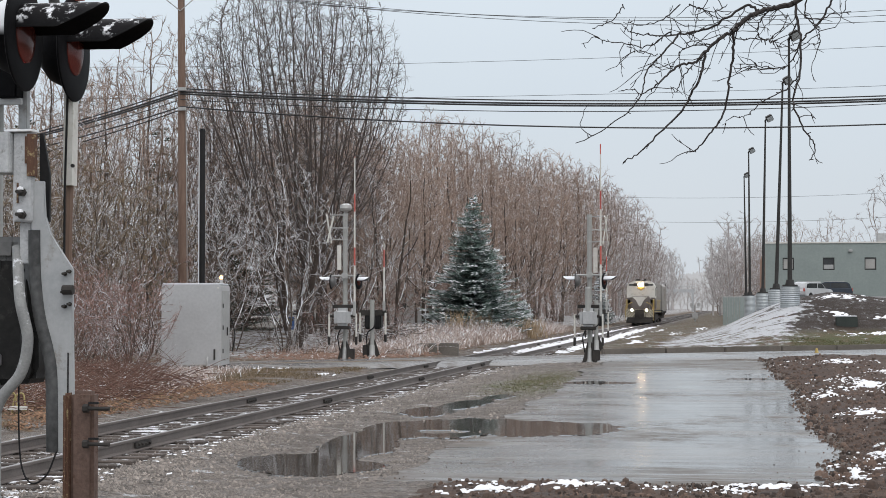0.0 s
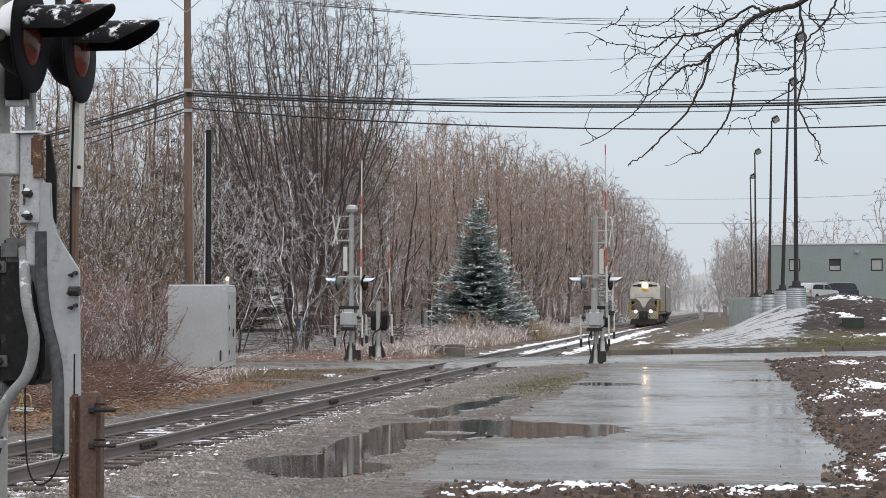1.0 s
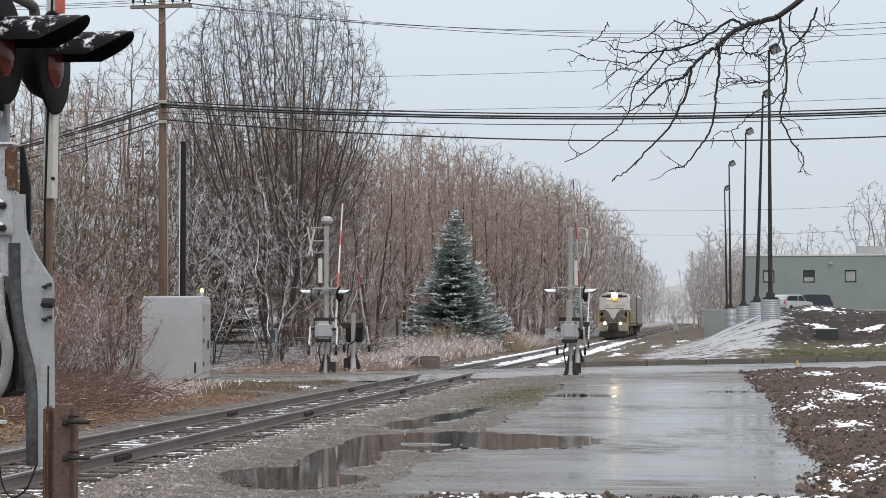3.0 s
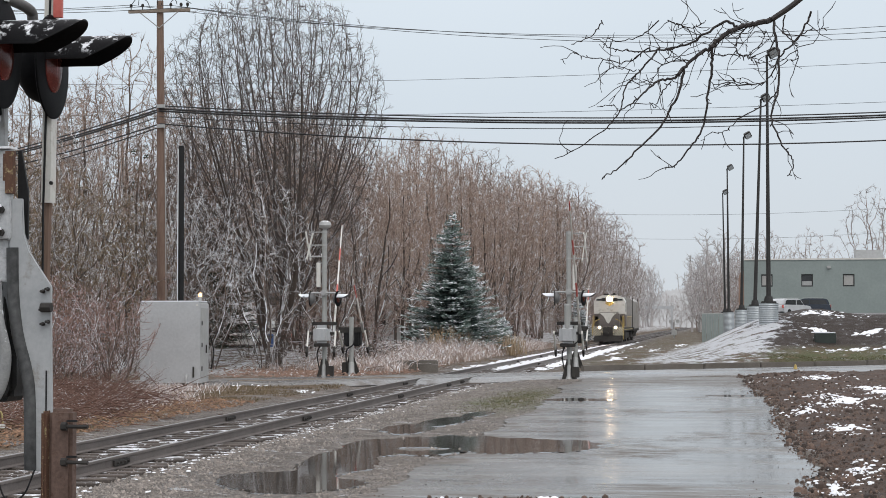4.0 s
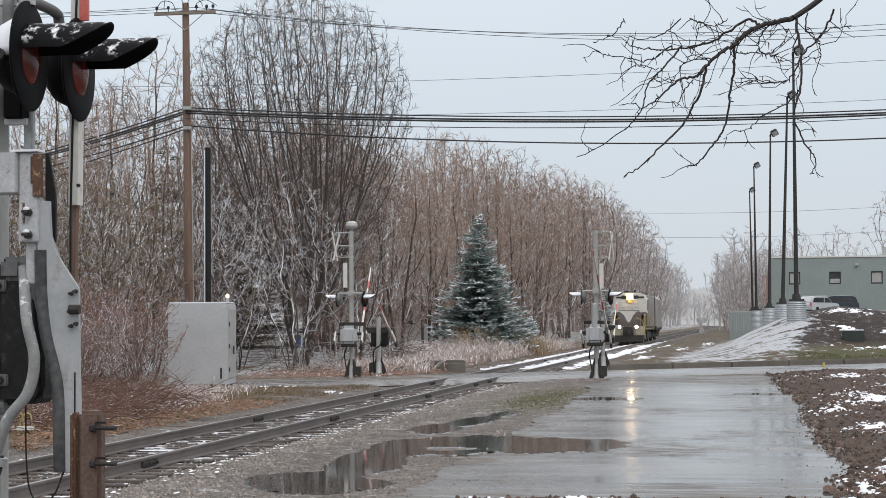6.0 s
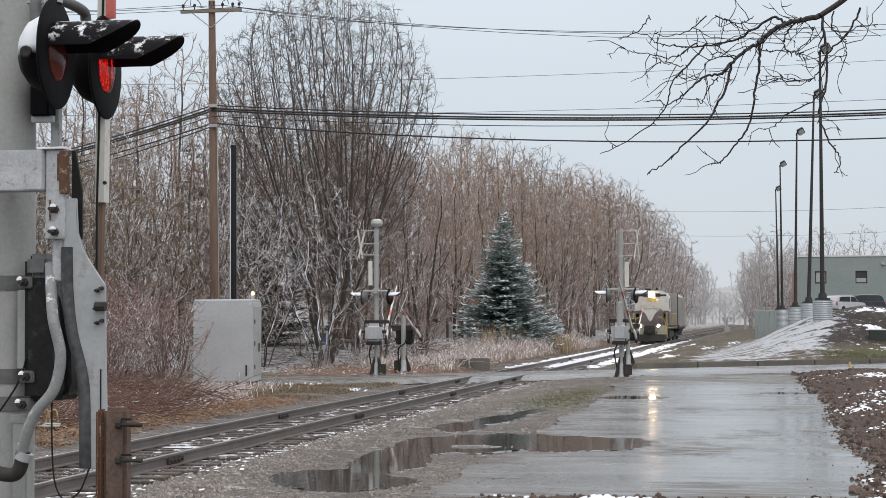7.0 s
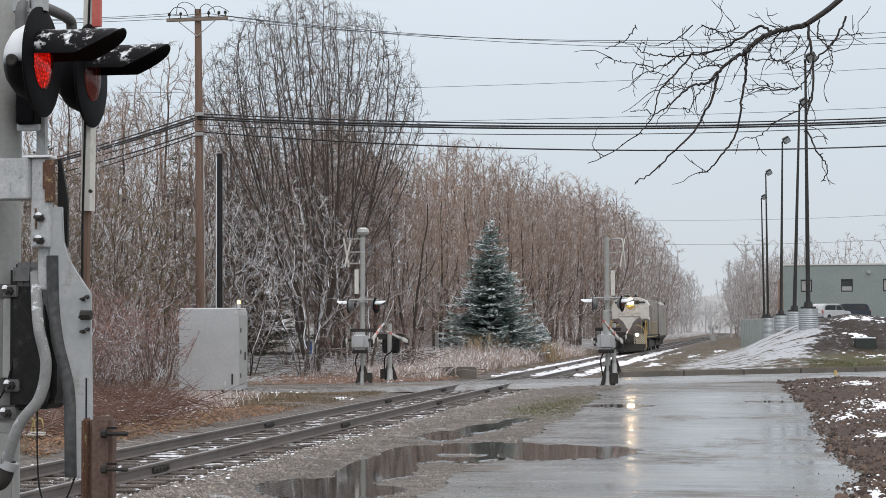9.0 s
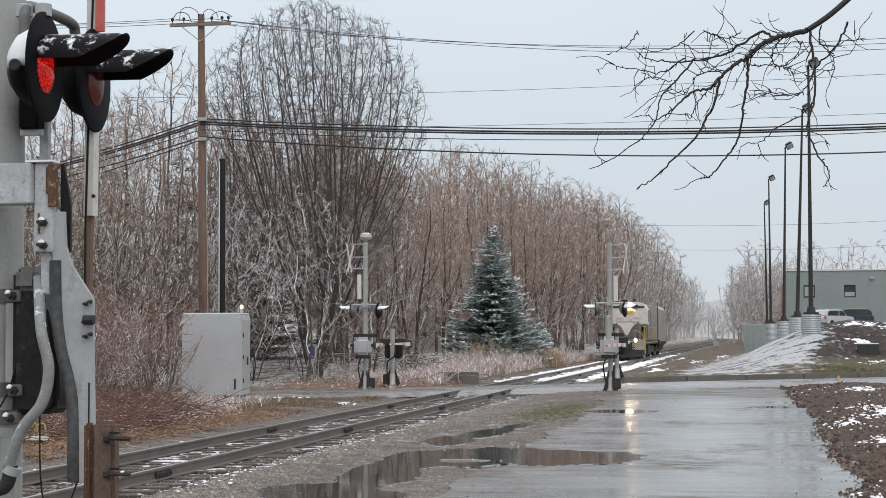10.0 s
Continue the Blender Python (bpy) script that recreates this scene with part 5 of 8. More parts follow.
part("core", tube([near(180, 520, 10.62), near(181, 430, 10.62), near(183, 340, 10.62)], 0.026, 8), M["wood_pole"], raised, "brown wooden core")
part("cable", tube([near(174, 520, 10.55), near(174, 380, 10.55), near(178, 200, 10.55), near(186, -60, 10.55)], 0.008, 6), M["rubber"], raised)
a, b = near(197, 36, 10.56), near(199, -60, 10.56)
part("red_band", box((0.055, 0.03, (b - a).length), (a + b) / 2), M["red_paint"], raised, "faded red band")
part("bolt", lathe([(0.012, 0), (0.012, 0.015), (0.0001, 0.015)], 8, "y"), M["grime"], raised).location = near(187, 327, 10.55)

# rusty steel post with bolts
post = thing("steel_post", Matrix(), "rusty brown steel post with two bolts", "post")
a = near(208, 720, 9.5)
bm = box((0.135, 0.10, 1.9), (a.x + 0.012, 9.5, a.z - 0.95 - 0.005))
part("web", bm, M["rust"], post, bevel=0.02)
part("flange", box((0.03, 0.11, 1.9), (a.x - 0.072, 9.47, a.z - 0.965)), M["rust_flake"], post, "flange with flaking yellow paint", bevel=0.012)
for v in (752, 814):
    p = near(212, v, 9.42)
    part("bolt", rod(p, p + Vector((0.15, -0.02, 0)), 0.011, None, 8), M["grime"], post, "long dark bolt")
    part("nut", rod(p - Vector((0.01, 0, 0)), p + Vector((0.02, 0, 0)), 0.024, None, 6), M["grime"], post)
    part("slot", box((0.06, 0.01, 0.012), p + Vector((0.05, 0.0, 0.03))), M["rubber"], post)

# ---- the two signals at the crossing itself ----
def gate_box(parent, at, w=0.58, h=0.66, mat=None):
    bm = box((w, 0.42, h), at)
    bmesh.ops.bevel(bm, geom=bm.edges[:], offset=0.13, segments=5, affect="EDGES")
    part("gate_machine", bm, mat or M["case_paint"], parent, "rounded grey gate machine", smooth=True)
    x, y, z = at
    part("machine_base", box((w * 0.9, 0.3, 0.12), (x, y, z - h / 2 - 0.02)), M["grime"], parent, bevel=0.02)
    part("machine_shaft", rod((x - w * 0.75, y, z + 0.05), (x + w * 0.75, y, z + 0.05), 0.05, None, 12), M["grime"], parent)
    part("shaft_beam", box((w * 1.5, 0.08, 0.12), (x + 0.05, y + 0.22, z + 0.38)), M["grime"], parent, bevel=0.01)


def far_signal(x, y, top, with_ball, sign_side, arm_dir, label):
    s = thing("crossing_signal", Matrix.Translation((x, y, 0)), label, "crossing signal", "crossing signals")
    part("mast", rod((0, 0, -0.2), (0, 0, top), 0.085, 0.08, 18), M["mast_paint"], s, smooth=True)
    for k, z in enumerate((top - 0.1, top - 0.55, top - 0.95)):
        part("band", rod((0, 0, z), (0, 0, z + 0.06), 0.1, None, 18), M["steel"], s)
        part("sign_strut", rod((0, 0, z + 0.03), (sign_side * 0.55, 0, z + 0.03), 0.022, None, 8), M["steel"], s)
    if with_ball:
        part("bell", lathe([(0.0001, 0.0), (0.06, 0.02), (0.07, 0.05), (0.18, 0.09), (0.215, 0.17), (0.19, 0.27), (0.1, 0.33), (0.0001, 0.34)], 24), M["steel"], s, "round grey bell", smooth=True).location = (0.02, 0, top)
    # crossed boards, seen nearly edge on
    for k, lean in enumerate((14, -10)):
        bm = box((0.03, 0.16, 1.05), (0, 0, 0), Euler((radians(24 if k else -24), radians(lean * 0.5), 0)).to_matrix())
        part("cross_board", bm, M["white_paint"], s, "white crossing board", bevel=0.006).location = (sign_side * (0.52 + 0.05 * k), -0.04 * k, top - 0.55)
    part("sign_plate", box((0.14, 0.05, 0.85), (sign_side * 0.2, -0.05, top - 1.55)), M["white_paint"], s, "narrow white plate", bevel=0.006)
    # lamp arm and heads, one for each way
    part("crossarm", rod((-0.55, -0.1, 2.82), (0.6, -0.1, 2.82), 0.035, None, 12), M["steel"], s)
    part("arm_hub", box((0.2, 0.26, 0.2), (0, -0.05, 2.82)), M["steel"], s, bevel=0.03)
    for side, dx in ((-1, -0.46), (1, 0.5)):
        h = signal_head(s, Matrix.Translation((dx, -0.12, 2.62)) @ Matrix.Rotation(radians(180 if side < 0 else -14), 4, "Z") @ Matrix.Diagonal((0.84, 0.84, 0.84, 1)), hood_mat=M["visor_snow"], bowl_mat=M["dark_grey"])
        part("lamp_drop", rod((dx, -0.12, 2.82), (dx, -0.12, 2.6), 0.03, None, 8), M["steel"], s)
    gate_box(s, (-0.02, -0.3, 1.38))
    # pedestal foot with fins
    part("pedestal", lathe([(0.17, -0.2), (0.17, -0.1), (0.12, 0.0), (0.11, 0.3), (0.085, 0.36)], 18), M["steel"], s, smooth=True)
    for k in range(4):
        a = radians(45 + 90 * k)
        bm = prism([(0.08, -0.15), (0.34, -0.15), (0.30, -0.05), (0.10, 0.55), (0.08, 0.55)], 0.03)
        bmesh.ops.rotate(bm, verts=bm.verts[:], matrix=Matrix.Rotation(a, 3, "Z"))
        part("foot_fin", bm, M["grime"], s)
    part("base", box((0.8, 0.8, 0.12), (0, 0, -0.18)), M["concrete"], s, bevel=0.02)
    part("junction_box", box((0.26, 0.2, 0.36), (0.22, -0.1, 0.12)), M["grime"], s, bevel=0.02)
    part("cable", tube(bend([(-0.12, -0.1, 1.0), (-0.22, -0.15, 0.75), (-0.2, -0.12, 0.45), (-0.14, -0.05, 0.1)], 6), 0.022, 8), M["rubber"], s, smooth=True)
    return s


M["visor_snow"] = surface("snowy_visor", (0.10, 0.10, 0.105), (0.2, 0.2, 0.2), 0.5, fine=40, broad=6, bump=0.05, snow=1.0, snow_scale=2, snow_up=0.2)
signal_a = far_signal(-13.66, 60.2, 5.0, True, -1, 1, "crossing signal with bell, lights and striped gate arm")
signal_b = far_signal(-5.16, 60.0, 4.87, False, 1, -1, "crossing signal with lights and striped gate arm")


# the gate machine of the second signal has a stub post of its own
part("machine_post", rod((-0.03, -0.32, 1.6), (-0.03, -0.32, 2.36), 0.10, None, 16), M["mast_paint"], signal_b, "short capped post over the machine", smooth=True)
part("post_cap", rod((-0.03, -0.32, 2.36), (-0.03, -0.32, 2.41), 0.115, 0.10, 16), M["steel"], signal_b)


def gate_arm_mesh(name, parent, pivot, length, way, weights=True, thin=1.0):
    """The arm lies along +y or -y; stripes are bands of their own."""
    root = part(name, box((0.09, 0.5, 0.1), (0, way * 0.25, 0)), M["steel"], parent, "red and white striped gate arm", bevel=0.01)
    root.location = pivot
    y, k = 0.5, 0
    while y < length:
        n = min(0.62, length - y)
        f = (1 - 0.55 * y / length) * thin
        part("stripe", box((0.05 * f + 0.012, n, 0.11 * f + 0.01), (0, way * (y + n / 2), 0)), M["white_paint"] if k % 3 < 2 else M["red_paint"], root)
        y, k = y + n, k + 1
    if weights:
        for dx in (-0.88, 0.06):
            part("counterweight_bar", box((0.05, 0.95, 0.14), (dx, -way * 0.4, -0.02)), M["white_paint"], root, "pale counterweight bar", bevel=0.01)
            part("counterweight", box((0.07, 0.3, 0.26), (dx, -way * 0.85, -0.02)), M["grime"], root, bevel=0.02)
    return root


arm_a = gate_arm_mesh("gate_arm", signal_a, (0.40, -0.3, 1.43), 5.5, 1)
arm_b = gate_arm_mesh("gate_arm", signal_b, (0.40, -0.3, 1.43), 5.8, -1)


def second_gate(x, y, way, label):
    g = thing("gate_post", Matrix.Translation((x, y, 0)), label, "gate post", "second gate posts")
    part("post", rod((0, 0, -0.2), (0, 0, 2.0), 0.085, None, 16), M["mast_paint"], g, smooth=True)
    bm = box((0.62, 0.4, 0.55), (0, 0.28, 1.2))
    bmesh.ops.bevel(bm, geom=bm.edges[:], offset=0.06, segments=3, affect="EDGES")
    part("gate_machine", bm, M["rubber"], g, "black gate machine", smooth=True)
    part("shaft_beam", box((1.0, 0.1, 0.2), (0.0, 0.1, 1.52)), M["grime"], g, bevel=0.02)
    part("cable", tube(bend([(0.14, -0.1, 1.35), (0.1, -0.16, 1.0), (-0.14, -0.14, 0.8), (-0.17, -0.12, 0.4), (-0.12, -0.1, 0.0)], 6), 0.026, 8), M["rubber"], g, smooth=True)
    part("pedestal", lathe([(0.17, -0.2), (0.17, -0.1), (0.12, 0.0), (0.11, 0.3), (0.085, 0.36)], 18), M["steel"], g, smooth=True)
    part("junction_box", box((0.24, 0.2, 0.4), (-0.22, 0.0, 0.15)), M["grime"], g, bevel=0.02)
    for s in (-1, 1):
        part("foot_fin", prism([(0.08 * s, -0.15), (0.34 * s, -0.15), (0.10 * s, 0.55), (0.08 * s, 0.55)], 0.03), M["grime"], g)
    return g


gate_c = second_gate(-13.40, 63.5, -1, "grey gate post with black gate machine")
gate_d = second_gate(-6.05, 73.5, 1, "grey gate post with black machine beyond the road")
arm_c = gate_arm_mesh("gate_arm", gate_c, (0.42, 0.1, 1.45), 2.6, -1, True, 0.7)
arm_d = gate_arm_mesh("gate_arm", gate_d, (0.42, 0.1, 1.45), 2.6, 1, True, 0.7)
# ---- signal case ----
def signal_case():
    c = thing("signal_case", Matrix.Translation((-16.36, 51.75, -0.11)) @ Matrix.Rotation(radians(7), 4, "Z"), "silver-grey steel signal case on a low concrete pad", "signal case")
    w, d, h = 1.8, 1.5, 2.42
    bm = prism([(-w / 2, 0), (w / 2, 0), (w / 2, h - 0.05), (w / 2 - 0.1, h), (-w / 2 + 0.1, h), (-w / 2, h - 0.05)], d, "y", None, (0, 0, 0.12))
    part("body", bm, M["case_paint"], c, bevel=0.012)
    part("roof_snow", box((w - 0.06, d - 0.04, 0.035), (0, 0, h + 0.135), None), M["snow"], c, "thin snow on the roof", bevel=0.012)
    part("pad", box((2.3, 2.0, 0.2), (0, 0, -0.2)), M["concrete"], c, bevel=0.02)
    for x in (-0.8, -0.4, 0.0, 0.4, 0.8):
        part("foot", box((0.2, 1.4, 0.22), (x, 0, 0.01)), M["grime"], c)
    part("vent_plate", box((0.05, 0.012, 0.05), (0.80, -0.755, h + 0.02), None), M["white_paint"], c, "small white plate")
    for z in (0.55, 1.25, 1.9):
        part("hinge", box((0.05, 0.05, 0.13), (w / 2 + 0.01, -0.55, z)), M["grime"], c)
    part("door_seam", box((0.012, 1.4, 2.1), (w / 2 + 0.004, 0.0, 1.3), None), M["steel"], c)
    part("door_handle", rod((w / 2 + 0.04, 0.1, 1.0), (w / 2 + 0.04, 0.1, 1.25), 0.02, None, 8), M["grime"], c)
    for x in (0.70,):
        part("lift_lug", box((0.05, 0.04, 0.32), (x, -0.765, 0.45)), M["grime"], c)
    part("pipe", tube(bend([(0.5, -0.88, -0.1), (0.5, -0.88, 0.25), (0.5, -0.8, 0.35)], 4), 0.035, 10), M["steel"], c)
    part("side_cable", tube(bend([(0.98, 0.6, 1.5), (1.08, 0.65, 1.0), (1.0, 0.6, 0.5)], 5), 0.02, 6), M["rubber"], c)
    part("lamp_stem", rod((0.8, -0.2, h + 0.1), (0.8, -0.2, h + 0.28), 0.05, None, 10), M["steel"], c)
    part("case_lamp", lathe([(0.045, 0.0), (0.055, 0.05), (0.04, 0.1), (0.0001, 0.12)], 12), M["amber"], c, "small amber indicator lamp").location = (0.8, -0.2, h + 0.28)


signal_case()


# ---- utility pole, riser and overhead lines ----
def sagging(a, b, sag, n=26):
    a, b = Vector(a), Vector(b)
    return [a.lerp(b, k / n) - Vector((0, 0, 4 * sag * (k / n) * (1 - k / n))) for k in range(n + 1)]


def wire(a, b, sag, r, label="black sagging overhead cable across the road", group="overhead cables"):
    ob = part("overhead_cable", tube(sagging(a, b, sag), r, 5), M["wire"], None, smooth=True)
    return tagged(ob, label, "cable", group)


def utility_pole():
    p = thing("utility_pole", Matrix.Translation((-20.75, 64, 0)), "tall reddish-brown wooden utility pole with crossarm", "utility pole")
    part("pole", rod((0.05, 0, -0.3), (-0.12, 0, 13.9), 0.2, 0.125, 18), M["wood_pole"], p, smooth=True)
    part("crossarm", box((2.4, 0.1, 0.13), (-0.1, -0.15, 13.5)), M["wood_grey"], p, "weathered wooden crossarm", bevel=0.01)
    for s in (-1, 1):
        part("brace", rod((-0.1, -0.16, 12.85), (-0.1 + s * 0.75, -0.18, 13.45), 0.018, None, 6), M["steel"], p)
    for x in (-1.2, -0.75, 0.35, 0.75, 1.0):
        part("insulator", lathe([(0.02, 0), (0.02, 0.1), (0.055, 0.11), (0.06, 0.17), (0.04, 0.22), (0.0001, 0.23)], 10), M["grime"], p).location = (x, -0.15, 13.56)
    part("jumper", tube(bend([(-1.2, -0.2, 13.7), (-0.95, -0.25, 13.95), (-0.6, -0.2, 13.9), (-0.45, -0.15, 13.6)], 6), 0.015, 5), M["rubber"], p)
    for x0, x1, top in ((-0.9, -0.15, 14.15), (0.0, 0.6, 14.05), (0.35, 1.15, 13.95)):
        part("jumper", tube(bend([(x0, -0.2, 13.72), (x0 + 0.08, -0.24, top - 0.1), ((x0 + x1) / 2, -0.22, top), (x1 - 0.05, -0.2, top - 0.18), (x1, -0.18, 13.72)], 5), 0.013, 5), M["rubber"], p, smooth=True)
    part("cable_clamp", box((0.3, 0.1, 0.12), (0.0, -0.2, 9.9)), M["steel"], p)
    part("cable_clamp", box((0.3, 0.1, 0.12), (0.0, -0.2, 9.15)), M["steel"], p)
    part("ground_lead", tube([(0.21, -0.06, 0.0), (0.17, -0.08, 5), (0.12, -0.1, 9.2)], 0.015, 5), M["steel"], p)


utility_pole()
riser = thing("riser_pole", Matrix.Translation((-19.38, 62, 0)), "black steel riser pole with snow on one side", "pole")
part("pole", rod((0, 0, -0.2), (0, 0, 8.2), 0.11, 0.10, 14), M["rubber"], riser, smooth=True)
part("snow_strip", box((0.035, 0.04, 6.0), (-0.115, -0.02, 5.1)), M["snow"], riser, "strip of blown snow")

PX, PY = -20.8, 63.85
for z0, rise, sag, r in ((9.92, 2.15, 1.27, 0.026), (9.80, 2.12, 1.25, 0.036), (9.72, 2.1, 1.24, 0.036), (9.51, 2.87, 1.52, 0.016), (9.24, 2.13, 1.66, 0.028)):
    wire((PX, PY, z0), (32, 74, z0 + rise), sag, r, "black bundled overhead cable dusted with snow")
    wire((PX, PY, z0), (-44, 80, z0 - 1.5), 0.5, r, "black bundled overhead cable dusted with snow")
wire((PX, PY, 9.12), (-44, 80, 7.2), 0.5, 0.022)
for dx, z0, rise in ((-1.2, 13.75, 3.95), (0.35, 13.70, 3.70), (0.9, 13.60, 3.45)):
    wire((PX + dx, PY, z0), (34, 74, z0 + rise), 2.72, 0.011, "thin bare power line", "power lines")
    wire((PX + dx, PY, z0), (-42, 58, z0 + 0.2), 0.5, 0.011, "thin bare power line", "power lines")


def plain_pole(x, y, h):
    p = thing("utility_pole", Matrix.Translation((x, y, 0)), "plain weathered wooden utility pole behind the trees", "utility pole")
    part("pole", rod((0, 0, -0.3), (0, 0, h), 0.17, 0.11, 14), M["wood_grey"], p, smooth=True)
    part("crossarm", box((1.8, 0.1, 0.12), (0, -0.15, h - 0.3)), M["wood_grey"], p)


for a, b, sag in (((-60, 92, 15.6), (44, 92, 16.6), 1.5), ((-60, 88, 13.6), (46, 88, 13.9), 1.5), ((-34, 384, 20.0), (44, 384, 21.0), 1.2), ((-37, 380, 25.0), (47, 380, 26.0), 1.2)):
    wire(a, b, sag, 0.011 if a[1] < 200 else 0.03, "thin bare power line", "power lines")
    for q in (a, b):
        plain_pole(q[0], q[1] + 0.1, q[2] + 0.1)


# ---- car park lamps ----
def park_lamp(x, y, base_z, top, tilt=0.0, shade=0):
    s = thing("street_lamp", Matrix.Translation((x, y, base_z)), "tall dark car park lamp with square floodlight head", "street lamp", "car park lamps")
    h = top - base_z
    part("pole", rod((0, 0, 0.35), (tilt, 0, h), 0.12, 0.055, 14), M["lamp_steel"], s, smooth=True)
    part("base_plate", box((0.75, 0.75, 0.1), (0, 0, 0.3)), M["lamp_steel"], s, bevel=0.02)
    ribs = []
    for k in range(56):
        ribs.append((0.47 + 0.022 * (k % 2), -2.6 + 2.86 * k / 55))
    part("footing", lathe(ribs, 28), M["corrugated"], s, "corrugated steel pipe footing", smooth=True)
    part("collar", rod((0, 0, 0.34), (0, 0, 0.6), 0.24, 0.19, 14), M["lamp_steel"], s)
    bm = box((0.5, 0.36, 0.46), (tilt + 0.28, -0.1, h + 0.12), Euler((radians(20), radians(-28), 0)).to_matrix())
    part("lamp_head", bm, M["lamp_steel"], s, bevel=0.05)
    part("lamp_glass", box((0.4, 0.03, 0.34), (tilt + 0.33, -0.30, h + 0.04), Euler((radians(20), radians(-28), 0)).to_matrix()), M["corrugated"], s, "pale lamp glass")
    part("yoke", tube(bend([(tilt, 0, h - 0.2), (tilt, 0, h), (tilt + 0.25, 0, h + 0.05)], 4), 0.06, 8), M["lamp_steel"], s)


LAMPS = ((2.22, 90, 2.45, 15.1, 0.02), (1.86, 108, 2.45, 15.1, 0.45), (1.28, 129, 2.35, 15.0, 0.25), (0.45, 157, 2.3, 15.1, -0.05), (0.15, 180, 2.35, 14.6, -0.15))
for q in LAMPS:
    park_lamp(*q)


# ---- low steel screen beyond the last lamp ----
b = thing("steel_screen", Matrix.Translation((-1.0, 166, 0)), "low green-grey corrugated steel screen by the slope", "screen")
for k in range(9):
    part("panel", box((0.2, 0.06, 2.6), (-0.9 + 0.22 * k, 0.03 * (k % 2), 1.15)), M["siding"], b, bevel=0.01)
part("rail", box((2.1, 0.1, 0.1), (-0.02, 0.08, 2.48)), M["steel"], b)


# ---- green workshop building ----
def building():
    b = thing("industrial_building", Matrix.Translation((0, 195, 2.2)), "flat-roofed green-grey metal workshop with small square windows", "building")
    x0, x1, d, h = 2.2, 70.0, 34.0, 6.15
    wins = [(4.05, 5.25), (8.29, 9.52), (12.67, 13.89), (17.2, 18.4), (21.6, 22.8)]
    zl, zh = 3.28, 4.62
    xs = [x0] + [v for w in wins for v in w] + [x1]
    for i in range(len(xs) - 1):
        a, c = xs[i], xs[i + 1]
        if i % 2 == 0:
            part("wall_panel", box((c - a, 0.3, h + 1.4), ((a + c) / 2, 0.15, h / 2 - 0.7)), M["siding"], b)
        else:
            part("wall_panel", box((c - a, 0.3, zl + 1.4), ((a + c) / 2, 0.15, zl / 2 - 0.7)), M["siding"], b)
            part("wall_panel", box((c - a, 0.3, h - zh), ((a + c) / 2, 0.15, (h + zh) / 2)), M["siding"], b)
    part("wall", box((0.3, d, h - 0.9), (x0 - 0.15, d / 2 + 0.02, h / 2 - 0.7)), M["brick_brown"], b, "orange-brown end wall")
    part("wall", box((x1 - x0, 0.3, h), ((x0 + x1) / 2, d, h / 2)), M["siding"], b)
    part("wall", box((0.3, d, h), (x1, d / 2, h / 2)), M["siding"], b)
    part("roof", box((x1 - x0, d, 0.2), ((x0 + x1) / 2, d / 2 + 0.3, h - 0.12)), M["roof"], b)
    part("coping", box((x1 - x0, 0.4, 0.16), ((x0 + x1) / 2, 0.1, h + 0.08)), M["white_paint"], b, "pale roof coping")
    for i, (a, c) in enumerate(wins):
        w = part("window", box((c - a - 0.12, 0.04, zh - zl - 0.12), ((a + c) / 2, 0.2, (zl + zh) / 2)), M["glass"], b, "small square window")
        for s in (-1, 1):
            part("window_frame", box((0.08, 0.12, zh - zl), ((a + c) / 2 + s * (c - a - 0.08) / 2, 0.12, (zl + zh) / 2)), M["lamp_steel"], w)
            part("window_frame", box((c - a - 0.16, 0.12, 0.08), ((a + c) / 2, 0.12, (zl + zh) / 2 + s * (zh - zl - 0.08) / 2)), M["lamp_steel"], w)
        if i % 2 == 0:
            part("blind", box((c - a - 0.2, 0.02, 1.05), ((a + c) / 2, 0.165, (zl + zh) / 2)), M["wall_pale"], w, "pale blind")
        else:
            part("blind", box((c - a - 0.2, 0.02, 0.45), ((a + c) / 2, 0.165, zl + 0.35)), M["steel"], w, "half-drawn grey blind")
    part("wall_lamp", box((0.42, 0.3, 0.3), (11.2, -0.15, 5.35)), M["steel"], b, bevel=0.05)
    part("roof_unit", box((3.0, 2.5, 1.3), (16.0, 8, h + 0.65)), M["steel"], b, "grey rooftop unit", bevel=0.03)
    part("roof_step", box((30, 6, 1.0), (34, 10, h + 0.5)), M["siding"], b)
    part("downpipe", rod((30, -0.1, 0), (30, -0.1, h), 0.08, None, 8), M["steel"], b)


building()


